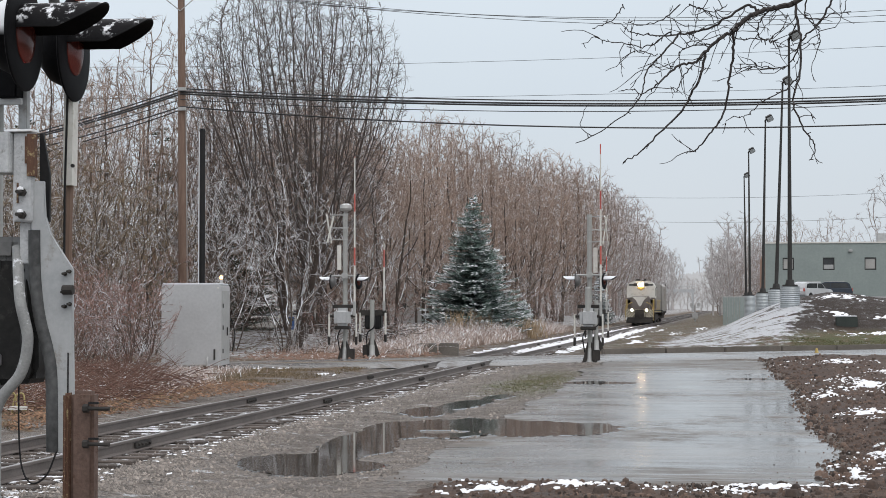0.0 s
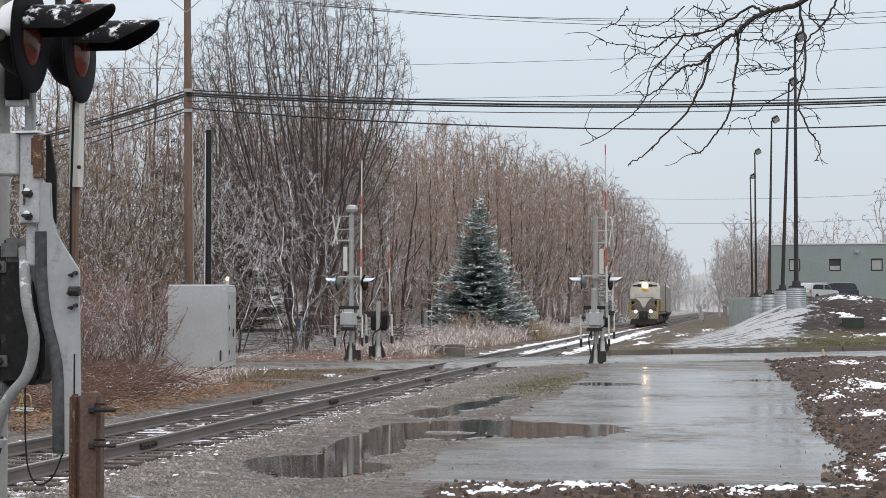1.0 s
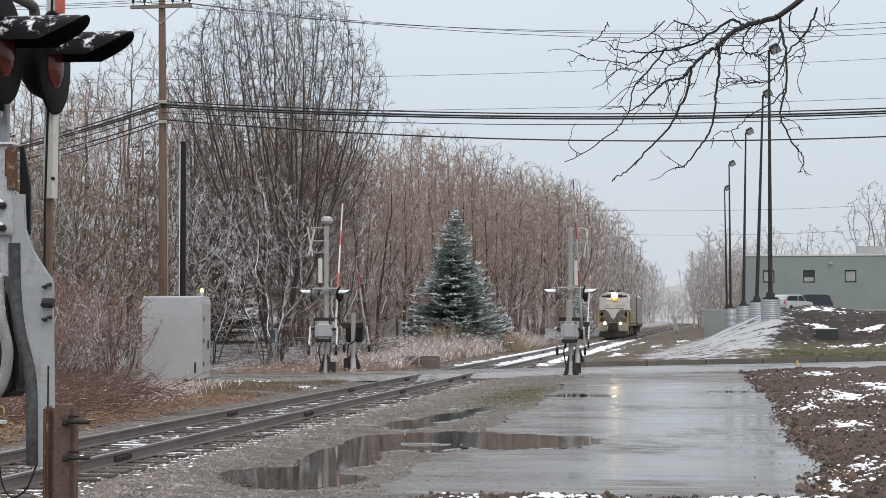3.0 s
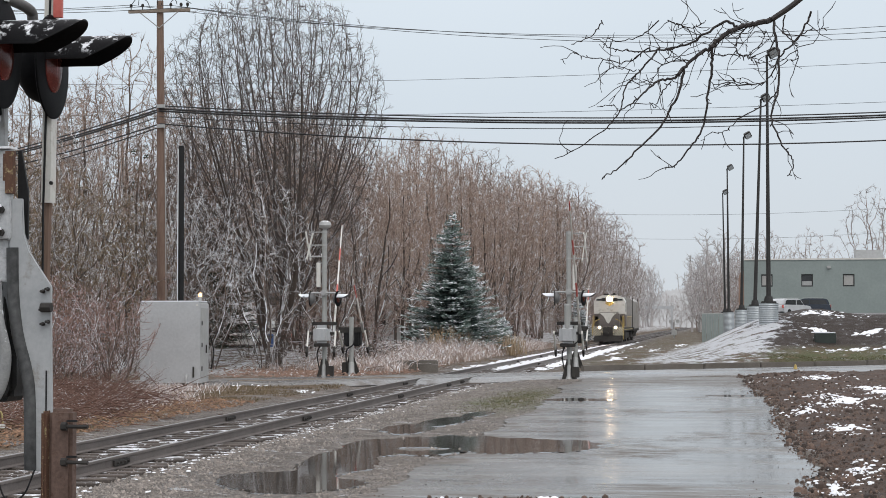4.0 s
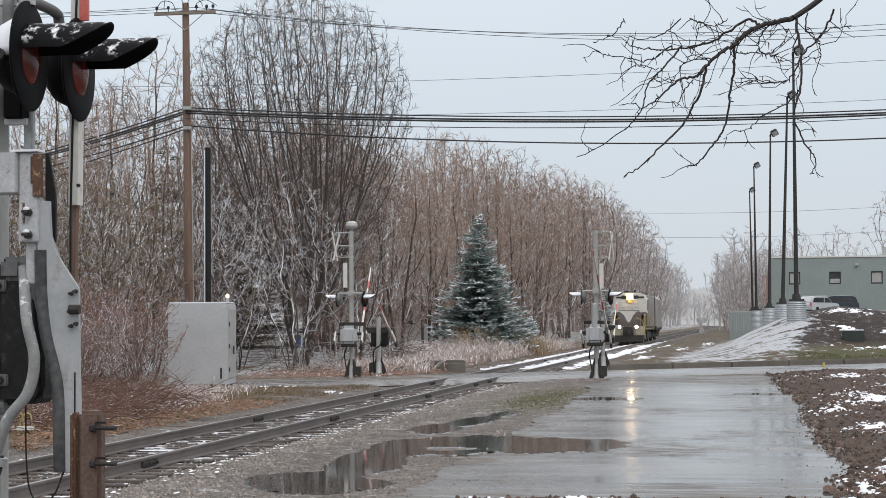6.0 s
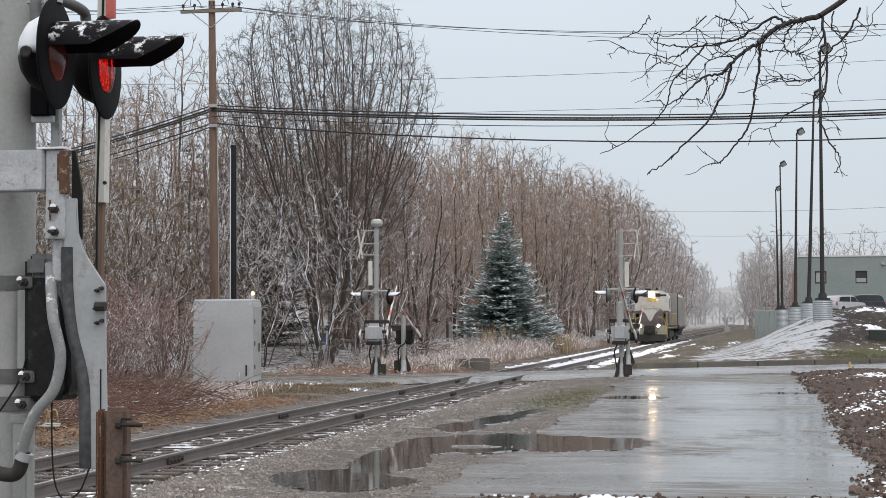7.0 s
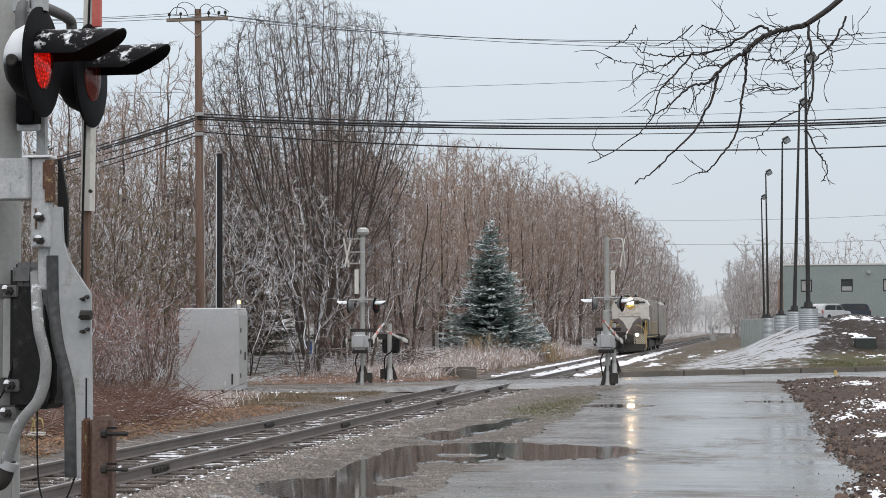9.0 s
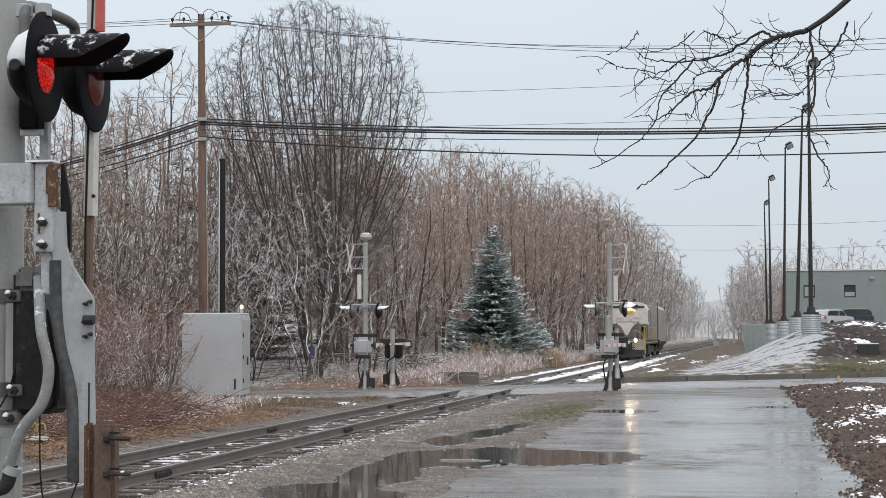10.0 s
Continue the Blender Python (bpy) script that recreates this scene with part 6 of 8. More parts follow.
# ---- parked vehicles ----
def parked_car(at, yaw, paint, label, h=1.72, L=4.7):
    c = thing("parked_car", Matrix.Translation(at) @ Matrix.Rotation(yaw, 4, "Z"), label, "car", "parked cars")
    prof = [(-L / 2, 0.35), (-L / 2 + 0.05, 0.85), (-L / 2 + 0.2, 0.98), (-L / 2 + 1.15, 1.06), (L / 2 - 0.15, 1.08), (L / 2, 0.9), (L / 2, 0.4), (L / 2 - 0.3, 0.28), (-L / 2 + 0.3, 0.28)]
    part("body", prism(prof, 1.82, "y"), paint, c, bevel=0.06, smooth=True)
    cab = [(-L / 2 + 1.0, 1.05), (-L / 2 + 1.75, h - 0.06), (-L / 2 + 2.2, h), (L / 2 - 0.7, h - 0.02), (L / 2 - 0.35, h - 0.12), (L / 2 - 0.12, 1.07)]
    part("cabin", prism(cab, 1.6, "y"), paint, c, bevel=0.07, smooth=True)
    side = [(-L / 2 + 1.25, 1.1), (-L / 2 + 1.82, h - 0.14), (L / 2 - 0.85, h - 0.14), (L / 2 - 0.5, h - 0.22), (L / 2 - 0.4, 1.12)]
    for s in (-1, 1):
        part("side_window", prism(side, 0.02, "y", None, (0, s * 0.805, 0)), M["glass"], c)
        part("pillar", box((0.09, 0.03, 0.55), (0.15, s * 0.81, 1.36)), paint, c)
        part("roof_rail", rod((-0.5, s * 0.7, h + 0.05), (L / 2 - 0.8, s * 0.7, h + 0.04), 0.02, None, 6), M["steel"], c)
        for x in (-L / 2 + 0.95, L / 2 - 0.95):
            w = part("wheel", lathe([(0.0001, -0.1), (0.28, -0.11), (0.34, -0.07), (0.34, 0.07), (0.28, 0.11), (0.0001, 0.1)], 20, "y"), M["rubber"], c, smooth=True)
            w.location = (x, s * 0.84, 0.34)
        part("tail_light", box((0.05, 0.2, 0.3), (L / 2 - 0.02, s * 0.78, 0.92)), M["red_paint"], c)
        part("headlamp", box((0.1, 0.35, 0.16), (-L / 2 + 0.06, s * 0.65, 0.78)), M["white_paint"], c)
    part("windscreen", prism([(-L / 2 + 1.02, 1.1), (-L / 2 + 1.7, h - 0.1), (-L / 2 + 1.72, h - 0.12), (-L / 2 + 1.06, 1.08)], 1.45, "y", None, (-0.02, 0, 0)), M["glass"], c)


parked_car((8.6, 188.0, 2.4), radians(0), M["suv_blue"], "dark blue sport utility car with snow on its roof")
parked_car((6.6, 181.0, 2.3), radians(-128), M["suv_silver"], "pale silver car with snowy windscreen")
parked_car((-25.6, 96.0, 0.12), radians(75), M["white_paint"], "white car parked behind the bare trees", 1.5)
t = thing("barrel", Matrix.Translation((-24.2, 93, 0.25)), "blue plastic barrel under the trees", "barrel")
part("shell", lathe([(0.27, 0), (0.3, 0.05), (0.3, 0.85), (0.27, 0.9), (0.0001, 0.9)], 18), M["blue_tarp"], t, smooth=True)


# ---- houses glimpsed through the trees ----
def house(at, w, d, wall_h, roof_h, yaw, label):
    h = thing("house", Matrix.Translation(at) @ Matrix.Rotation(yaw, 4, "Z"), label, "house", "houses behind the trees")
    part("wall", prism([(-d / 2, 0), (d / 2, 0), (d / 2, wall_h), (0, wall_h + roof_h - 0.1), (-d / 2, wall_h)], w, "x"), M["wall_pale"], h)
    for s in (-1, 1):
        bm = prism([(0, roof_h), (s * (d / 2 + 0.4), -0.25), (s * (d / 2 + 0.4), -0.1), (0, roof_h + 0.16)], w + 0.8, "x", None, (0, 0, wall_h))
        part("roof", bm, M["roof"], h, "snow-dusted shingle roof")
    for x in (-w / 4, w / 4):
        wn_ = part("window", box((1.1, 0.06, 1.3), (x, -d / 2 - 0.02, wall_h * 0.55)), M["glass"], h)
        part("window_frame", box((1.3, 0.05, 0.1), (x, -d / 2 - 0.05, wall_h * 0.55 + 0.7)), M["white_paint"], wn_)
        part("window_sill", box((1.3, 0.1, 0.1), (x, -d / 2 - 0.05, wall_h * 0.55 - 0.7)), M["white_paint"], wn_)
    part("chimney", box((0.6, 0.6, 1.4), (w * 0.2, 0.4, wall_h + roof_h)), M["brick_brown"], h)


house((-37.5, 98, 0.5), 10, 9, 3.2, 2.6, radians(6), "pale house with a snowy shingle roof among trees")
house((-27.5, 128, 0.4), 6, 7, 3.4, 2.4, radians(80), "small white house behind the bare trees")
house((-50, 120, 0.5), 14, 9, 4.5, 3, radians(-10), "pale house with a snowy shingle roof among trees")


# ---- the train ----
def wheelset(parent, y, r=0.5):
    for x in (-0.75, 0.75):
        w = part("wheel", lathe([(0.0001, -0.06), (r * 0.86, -0.06), (r, -0.07), (r, 0.05), (r * 1.06, 0.055), (r * 1.06, 0.075), (0.0001, 0.06)], 22, "x"), M["grime"], parent, smooth=True)
        w.location = (x, y, r)


def bogie(parent, y, axles=(-1.3, 1.3)):
    for a in axles:
        wheelset(parent, y + a)
    for s in (-1, 1):
        part("side_frame", prism([(y - 1.9, 0.45), (y - 1.6, 0.35), (y + 1.6, 0.35), (y + 1.9, 0.45), (y + 1.7, 0.75), (y + 0.6, 0.85), (y - 0.6, 0.85), (y - 1.7, 0.75)], 0.16, "x", None, (s * 1.0, 0, 0)), M["grime"], parent)


def locomotive():
    e = thing("locomotive", Matrix(), "cream and brown-grey diesel locomotive with lit headlights", "locomotive", "train")
    part("frame", box((2.95, 16.4, 0.28), (0, 8.5, 1.12)), M["grime"], e, bevel=0.02)
    part("fuel_tank", box((2.6, 4.0, 0.75), (0, 8.2, 0.62)), M["grime"], e, bevel=0.1)
    # pilot with stripes, snowplough, steps
    part("pilot", box((2.9, 0.18, 0.72), (0, 0.05, 0.98)), M["stripes"], e, "striped pilot plate", bevel=0.01)
    part("plough", prism([(-1.35, 0.12), (1.35, 0.12), (1.2, 0.62), (-1.2, 0.62)], 0.5, "y", None, (0, -0.12, 0)), M["grime"], e, "black snowplough", bevel=0.03)
    part("coupler", box((0.3, 0.9, 0.32), (0, -0.45, 0.82)), M["grime"], e, bevel=0.06)
    part("coupler_pocket", box((0.95, 0.12, 0.72), (0, -0.06, 0.95)), M["grime"], e, bevel=0.03)
    for x in (-0.75, 0.75):
        part("ditch_light_box", box((0.3, 0.25, 0.3), (x, -0.12, 1.28)), M["engine_grey"], e, bevel=0.03)
        part("ditch_light", lathe([(0.0001, -0.02), (0.11, -0.015), (0.115, 0.02), (0.0001, 0.02)], 20, "y"), M["ditchlight"], e, "lit ditch light").location = (x, -0.26, 1.28)
    for x in (-0.35, -0.55, 0.4, 0.6):
        part("air_hose", tube(bend([(x, -0.12, 0.9), (x, -0.3, 0.7), (x + 0.05, -0.25, 0.4)], 4), 0.03, 6), M["rubber"], e)
    # short nose: brown-grey with a cream wedge
    part("nose", box((1.95, 2.1, 1.35), (0, 1.9, 1.9)), M["engine_grey"], e, bevel=0.14, smooth=True)
    part("nose_wedge", prism([(-0.86, 2.52), (0.86, 2.52), (0.42, 2.2), (0.14, 1.72), (0.0, 1.6), (-0.14, 1.72), (-0.42, 2.2)], 0.04, "y", None, (0, 0.84, 0)), M["cream"], e, "cream wedge on the nose")
    part("nose_door", box((0.55, 0.04, 0.7), (0.55, 0.84, 1.75)), M["engine_grey"], e, bevel=0.02)
    # cab
    cab = [(-1.48, 1.4), (1.48, 1.4), (1.48, 3.42), (1.25, 3.78), (0.7, 3.98), (-0.7, 3.98), (-1.25, 3.78), (-1.48, 3.42)]
    part("cab", prism(cab, 2.3, "y", None, (0, 4.1, 0)), M["cream"], e, "cream cab", bevel=0.03)
    for s in (-1, 1):
        # brown-grey curve below the windows
        sk = [(s * 1.49, 1.4), (s * 1.49, 2.38), (s * 1.1, 2.40), (s * 0.85, 2.25), (s * 0.6, 1.9), (s * 0.5, 1.4)]
        part("cab_skirt", prism(sk, 0.03, "y", None, (0, 2.94, 0)), M["engine_grey"], e, "brown-grey cab skirt")
        part("cab_side_skirt", box((0.02, 2.3, 0.95), (s * 1.49, 4.1, 1.87)), M["engine_grey"], e)
        part("windscreen", box((0.5, 0.03, 0.42), (s * 0.62, 2.93, 3.0)), M["cream"], e, bevel=0.02)
        part("front_window", box((0.62, 0.035, 0.14), (s * 0.92, 2.925, 3.6)), M["glass"], e, "narrow dark number board")
        part("side_window", box((0.03, 0.75, 0.6), (s * 1.49, 3.9, 2.95)), M["glass"], e)
        part("window_frame", box((0.02, 0.9, 0.75), (s * 1.486, 3.9, 2.95)), M["grime"], e)
        part("nose_window", box((0.34, 0.03, 0.3), (s * 1.2, 2.92, 2.05)), M["glass"], e)
        part("cab_door", box((0.4, 0.03, 0.95), (s * 1.22, 2.92, 1.95)), M["engine_grey"], e, bevel=0.02)
        part("visor", box((0.06, 1.0, 0.05), (s * 1.56, 3.9, 3.35)), M["grime"], e)
        # yellow handrails and steps
        for y in (0.25, 1.2, 2.6):
            part("stanchion", rod((s * 1.38, y, 1.2), (s * 1.38, y, 2.2), 0.025, None, 6), M["yellow"], e)
        part("handrail", tube(bend([(s * 1.38, 0.25, 1.5), (s * 1.38, 0.25, 2.15), (s * 1.38, 0.6, 2.22), (s * 1.38, 2.7, 2.25)], 4), 0.025, 6), M["yellow"], e)
        part("handrail", tube(bend([(s * 1.38, 0.0, 0.6), (s * 1.40, -0.06, 1.2), (s * 1.2, -0.06, 1.75), (s * 0.7, -0.02, 2.0)], 5), 0.028, 6), M["yellow"], e)
        for k in range(3):
            part("step", box((0.3, 0.5, 0.05), (s * 1.28, 0.42, 0.35 + 0.28 * k)), M["grime"], e)
        part("step_rail", rod((s * 1.46, 0.15, 0.3), (s * 1.46, 0.15, 1.6), 0.03, None, 6), M["yellow"], e)
        part("sill_stripe", box((0.02, 16.0, 0.06), (s * 1.485, 8.5, 1.12)), M["dull_yellow"], e)
        for y in range(7, 17, 2):
            part("stanchion", rod((s * 1.4, y, 1.25), (s * 1.4, y, 2.2), 0.022, None, 6), M["yellow"], e)
        part("handrail", rod((s * 1.4, 5.4, 2.2), (s * 1.4, 16.5, 2.2), 0.022, None, 6), M["yellow"], e)
    part("emblem", prism([(-0.42, 3.28), (0, 3.06), (0.42, 3.28), (0.25, 3.42), (-0.25, 3.42)], 0.03, "y", None, (0, 2.93, 0)), M["yellow"], e, "plain yellow wing emblem")
    part("number_panel", box((1.5, 0.1, 0.26), (0, 2.93, 3.62)), M["grime"], e, "dark panel round the headlight", bevel=0.02)
    for x in (-0.13, 0.13):
        part("headlight", lathe([(0.0001, -0.02), (0.13, -0.015), (0.135, 0.03), (0.0001, 0.03)], 20, "y"), M["headlight"], e, "lit twin headlight").location = (x, 2.86, 3.62)
    part("beacon", lathe([(0.1, 0), (0.11, 0.08), (0.08, 0.2), (0.0001, 0.22)], 14), M["grime"], e).location = (0.4, 3.6, 3.98)
    part("horn", box((0.5, 0.3, 0.18), (-0.4, 4.4, 4.05)), M["grime"], e, bevel=0.04)
    part("aerial", rod((0.8, 4.2, 3.9), (0.8, 4.2, 4.6), 0.015, None, 5), M["grime"], e)
    # long hood
    hood = [(-0.95, 1.25), (0.95, 1.25), (0.95, 3.45), (0.7, 3.8), (-0.7, 3.8), (-0.95, 3.45)]
    part("long_hood", prism(hood, 11.2, "y", None, (0, 10.9, 0)), M["engine_grey"], e, "long engine hood", bevel=0.03)
    part("hood_band", box((1.94, 11.2, 0.9), (0, 10.9, 1.75)), M["engine_grey"], e)
    for k in range(9):
        for s in (-1, 1):
            part("hood_door", box((0.02, 1.0, 1.5), (s * 0.975, 6.0 + 1.2 * k, 2.5)), M["engine_grey"] if k % 3 == 2 else M["car_brown"], e)
    part("exhaust", box((0.5, 0.9, 0.35), (0, 9.5, 3.95)), M["grime"], e)
    for y in (12, 14.5):
        part("fan", lathe([(0.55, 0), (0.55, 0.16), (0.5, 0.2), (0.0001, 0.2)], 20), M["grime"], e).location = (0, y, 3.8)
    # width and length squeezed to fit the engine's outline in the camera's view
    for o in e.children:
        k = Matrix.Diagonal((0.89, 0.86, 1.0, 1))
        o.data.transform(k)
        o.location = k @ o.location
    bogie(e, 3.1)
    bogie(e, 11.3)
    return e


def hopper(paint, label, L=15.0):
    c = thing("freight_car", Matrix(), label, "freight car", "train")
    side = [(-1.32, 1.1), (1.32, 1.1), (1.36, 3.6), (1.0, 3.9), (-1.0, 3.9), (-1.36, 3.6)]
    part("body", prism(side, L - 1.6, "y", None, (0, L / 2, 0)), paint, c, bevel=0.03)
    part("frame", box((2.7, L, 0.25), (0, L / 2, 1.05)), M["grime"], c)
    for k in range(10):
        for s in (-1, 1):
            part("rib", box((0.09, 0.12, 2.45), (s * 1.36, 1.2 + k * (L - 2.4) / 9, 2.35)), paint, c)
    for k in range(3):
        part("chute", prism([(-1.0, 0.35), (1.0, 0.35), (1.4, 1.0), (-1.4, 1.0)], 1.6, "y", None, (0, 3 + 2.0 * k, 0)), M["grime"], c)
    for y in (0.2, L - 0.2):
        part("end_platform", box((2.8, 0.6, 0.08), (0, y, 1.2)), M["grime"], c)
        part("ladder", box((0.06, 0.06, 2.8), (1.25, y, 2.5)), M["grime"], c)
    part("roof_walk", box((0.7, L - 1.2, 0.06), (0, L / 2, 3.97)), M["steel"], c)
    bogie(c, 2.0, (-0.8, 0.8))
    bogie(c, L - 2.0, (-0.8, 0.8))
    return c


engine = locomotive()
wagon = hopper(M["car_grey"], "dull grey covered hopper freight car behind the engine", 10.0)


# ---- far end of the line: footbridge girder, small signal ----
# mist is painted into the bridge's pale grey
M["mist_steel"] = surface("mist_toned_bridge_steel", (0.40, 0.41, 0.42), (0.50, 0.51, 0.52), 0.7, fine=4, broad=0.5, bump=0.05)
t = thing("railway_bridge", Matrix.Translation((-20, 420, 0)), "distant grey girder bridge over the line", "bridge")
part("girder", box((17, 1.2, 0.75), (0, 0, 4.9)), M["mist_steel"], t)
part("girder_rail", box((17, 0.3, 0.12), (0, 0, 5.9)), M["mist_steel"], t)
for x in (-8, 8):
    part("pier", box((0.5, 1.4, 5.2), (x, 0, 2.0)), M["mist_steel"], t)
for k in range(16):
    part("baluster", box((0.12, 0.12, 0.7), (-8 + 1.06 * k, 0, 5.57)), M["steel"], t)
t = thing("marker_signal", Matrix.Translation((-5.46, 200, 0)), "small grey trackside signal with two heads", "trackside signal")
part("post", rod((0, 0, -0.3), (0, 0, 1.7), 0.08, None, 10), M["steel"], t)
for x in (-0.4, 0.4):
    part("signal_head", box((0.35, 0.3, 0.4), (x, 0, 1.75)), M["steel"], t, bevel=0.05)
part("crossbar", box((0.9, 0.08, 0.08), (0, 0, 1.45)), M["steel"], t)
part("case", box((0.6, 0.5, 0.6), (0, 0, 0.5)), M["steel"], t, bevel=0.03)
# ---- spruce ----
def spruce(at, h, radius, seed, mat, label, dense=1.0):
    rng = frand(seed)
    t = thing("spruce_tree", Matrix.Translation(at), label, "tree", "spruces")
    part("trunk", rod((0, 0, -0.2), (0, 0, h * 0.97), h * 0.018, 0.01, 8), M["bark_dark"], t)
    segs, roots, ups = [], [], []
    v, f = [], []
    levels = int(40 * dense)
    for i in range(levels):
        z0 = h * (0.04 + 0.95 * i / levels)
        rad = radius * (1 - i / levels) ** 0.85 * rng.uniform(0.82, 1.1) + 0.06
        n = max(6, int(21 * (1 - 0.6 * i / levels)))
        for k in range(n):
            a = 2 * math.pi * (k + rng.random()) / n
            ln = rad * rng.uniform(0.62, 1.12)
            lift_k = rng.uniform(0.1, 0.42)
            z = max(0.1, z0 + rng.uniform(-2.2, 2.2) * h / levels)
            m = max(3, int(ln / 0.14))
            px_, pz_ = 0.0, z
            for j in range(m):
                s = (j + 1) / m
                droop = -lift_k * ln * s + (lift_k - 0.02) * ln * s * s
                c = Vector((math.cos(a) * ln * s, math.sin(a) * ln * s, z + droop))
                w = 0.30 * (1 - 0.45 * s) * (0.6 + 0.45 * ln)
                for side in (-1, 1, 2):
                    b = a + side * rng.uniform(0.7, 1.15) if side != 2 else a + rng.uniform(-0.4, 0.4)
                    tip = c + Vector((math.cos(b) * w, math.sin(b) * w, rng.uniform(-0.06, 0.05) + (0.14 if side == 2 else 0)))
                    nrm = Vector((-math.sin(b), math.cos(b), rng.uniform(-0.4, 0.4))) * 0.07
                    o = len(v)
                    mid = c.lerp(tip, 0.45)
                    v += [c, mid + nrm, tip, mid - nrm, mid + Vector((0, 0, 0.035))]
                    f += [(o, o + 1, o + 4), (o + 1, o + 2, o + 4), (o + 2, o + 3, o + 4), (o + 3, o, o + 4)]
    link_mesh("crown", v, f, mat, t, "needled boughs with snow")
    return t


spruce((-15.3, 100.5, ground_z(-15.3, 100.5) - 0.1), 7.7, 3.15, 3, M["needles"], "dense blue-green spruce with snow on its boughs")
spruce((-13.2, 107, ground_z(-13.2, 107) - 0.1), 2.0, 1.1, 4, M["needles_frost"], "small frosted spruce beside the larger one", 0.5)
spruce((-13.6, 168, ground_z(-13.6, 168)), 4.2, 1.6, 6, M["needles_frost"], "small frosted spruce by the line", 0.5)
M["needles_dark"] = surface("dark_conifer_needles", (0.03, 0.04, 0.028), (0.085, 0.095, 0.066), 0.8, fine=5, broad=0.8, bump=0, snow=0.2, snow_scale=1.1, snow_up=0.3)
for x, y, h, r, k in ((-31.0, 92, 11.0, 3.0, 21), (-36.5, 95, 12.5, 3.2, 22), (-26.0, 88, 8.5, 2.6, 23), (-41.5, 92, 10.5, 3.0, 24)):
    spruce((x, y, ground_z(x, y)), h, r, k, M["needles_dark"], "dark green conifer behind the bare trees", 0.4)
spruce((-32.5, 77, ground_z(-32.5, 77)), 10.0, 2.6, 7, M["needles_dark"], "dark conifer behind the bare trees", 0.7)

# ---- limb that hangs in from a tree beside the viewer ----
def hang(u, w, d=0.0):
    return Vector((-0.745 + 0.001179 * u, 8.0 + d, 3.19 - 0.00116 * w))


def hanging_limb():
    t = thing("overhanging_tree", Matrix.Translation((3.6, 8.6, 0)), "bare dark tree with a long limb hanging over the yard", "tree")
    off = Vector((-3.6, -8.6, 0))
    rng = frand(9)
    part("trunk", tube(bend([(0, 0, -0.5), (0.05, 0, 1.5), (-0.05, 0.1, 3.2), (0.1, 0, 6.0)], 6), 0.2, 12, None, 0.1), M["bark_dark"], t, smooth=True)

    # the stout limb, out to where it forks; its end sways
    piv = hang(985, -125)
    p = [Vector((0.05, 0.05, 5.2)), Vector((-1.4, -0.3, 4.75)), hang(1420, -640) + off, hang(1130, -290) + off, piv + off]
    part("limb", tube(bend(p, 6), 0.05, 8, None, 0.0135), M["branch_dark"], t, "stout dark limb", smooth=True)
    bough = part("bough", tube(bend([hang(1010, -155) - piv, Vector((0, 0, 0)), hang(900, -50) - piv, hang(820, 5) - piv], 6), 0.0135, 8, None, 0.012), M["branch_dark"], t, "swaying dark bough", smooth=True)
    bough.location = piv + off

    def limb(pts, r0, r1, twigs=True, depth=0.0, dens=0.05):
        p = [hang(u, w, depth * k / max(1, len(pts) - 1)) - piv for k, (u, w) in enumerate(pts)]
        path = bend(p, 6)
        path = [q + Vector((rng.gauss(0, 0.0025), rng.gauss(0, 0.004), rng.gauss(0, 0.0025))) for q in path]
        bm = tube(path, r0 * 0.74, 6, None, r1 * 0.8)
        if twigs:
            for i in range(1, len(path)):
                d = (path[i] - path[i - 1])
                if rng.random() < 0.30:
                    # a bud or spur
                    s = Vector((rng.gauss(0, 1), rng.gauss(0, 1), rng.gauss(0, 1))).normalized()
                    tube([path[i], path[i] + s * rng.uniform(0.008, 0.02) + d * 0.3], 0.0028, 4, bm, 0.0016)
                if rng.random() < dens:
                    q, s = path[i].copy(), (d.normalized() + Vector((rng.gauss(0, 0.8), rng.gauss(0, 0.8), rng.gauss(0, 0.6)))).normalized()
                    tw = [q.copy()]
                    for k in range(rng.randint(3, 6)):
                        s = (s + Vector((rng.gauss(0, 0.3), rng.gauss(0, 0.3), rng.gauss(0, 0.3)))).normalized()
                        q = q + s * rng.uniform(0.022, 0.04)
                        tw.append(q.copy())
                    tube(tw, 0.0021, 4, bm, 0.0011)
                    if rng.random() < 0.6:
                        s2 = (s + Vector((rng.gauss(0, 0.8), rng.gauss(0, 0.8), rng.gauss(0, 0.8)))).normalized()
                        tube([tw[-2], tw[-2] + s2 * 0.03, tw[-2] + s2 * 0.06 + Vector((0, 0, 0.01))], 0.002, 4, bm, 0.0012)
        part("limb", bm, M["branch_dark"], bough, "thin dark limb with buds", smooth=True)

    limb([(820, 5), (760, 20), (700, 32), (640, 62), (590, 107)], 0.0165, 0.012, dens=0.12)
    limb([(590, 107), (540, 142), (490, 190), (450, 230), (390, 245), (340, 290), (300, 330), (250, 360)], 0.0115, 0.003, dens=0.2, depth=-0.15)
    limb([(690, 28), (640, 5), (560, 55), (490, 88), (400, 100), (330, 102), (260, 92), (200, 78), (160, 40)], 0.0085, 0.002, dens=0.16, depth=0.2)
    limb([(360, 100), (320, 125), (260, 155), (180, 135), (120, 125), (62, 104)], 0.0045, 0.0018, dens=0.12, depth=0.1)
    limb([(400, 105), (350, 160), (310, 210), (270, 260), (250, 345), (200, 418), (100, 490), (5, 540)], 0.006, 0.0022, dens=0.12, depth=-0.1)
    limb([(490, 190), (472, 270), (430, 360), (382, 430), (300, 510), (240, 570), (180, 605)], 0.0085, 0.003, dens=0.06)
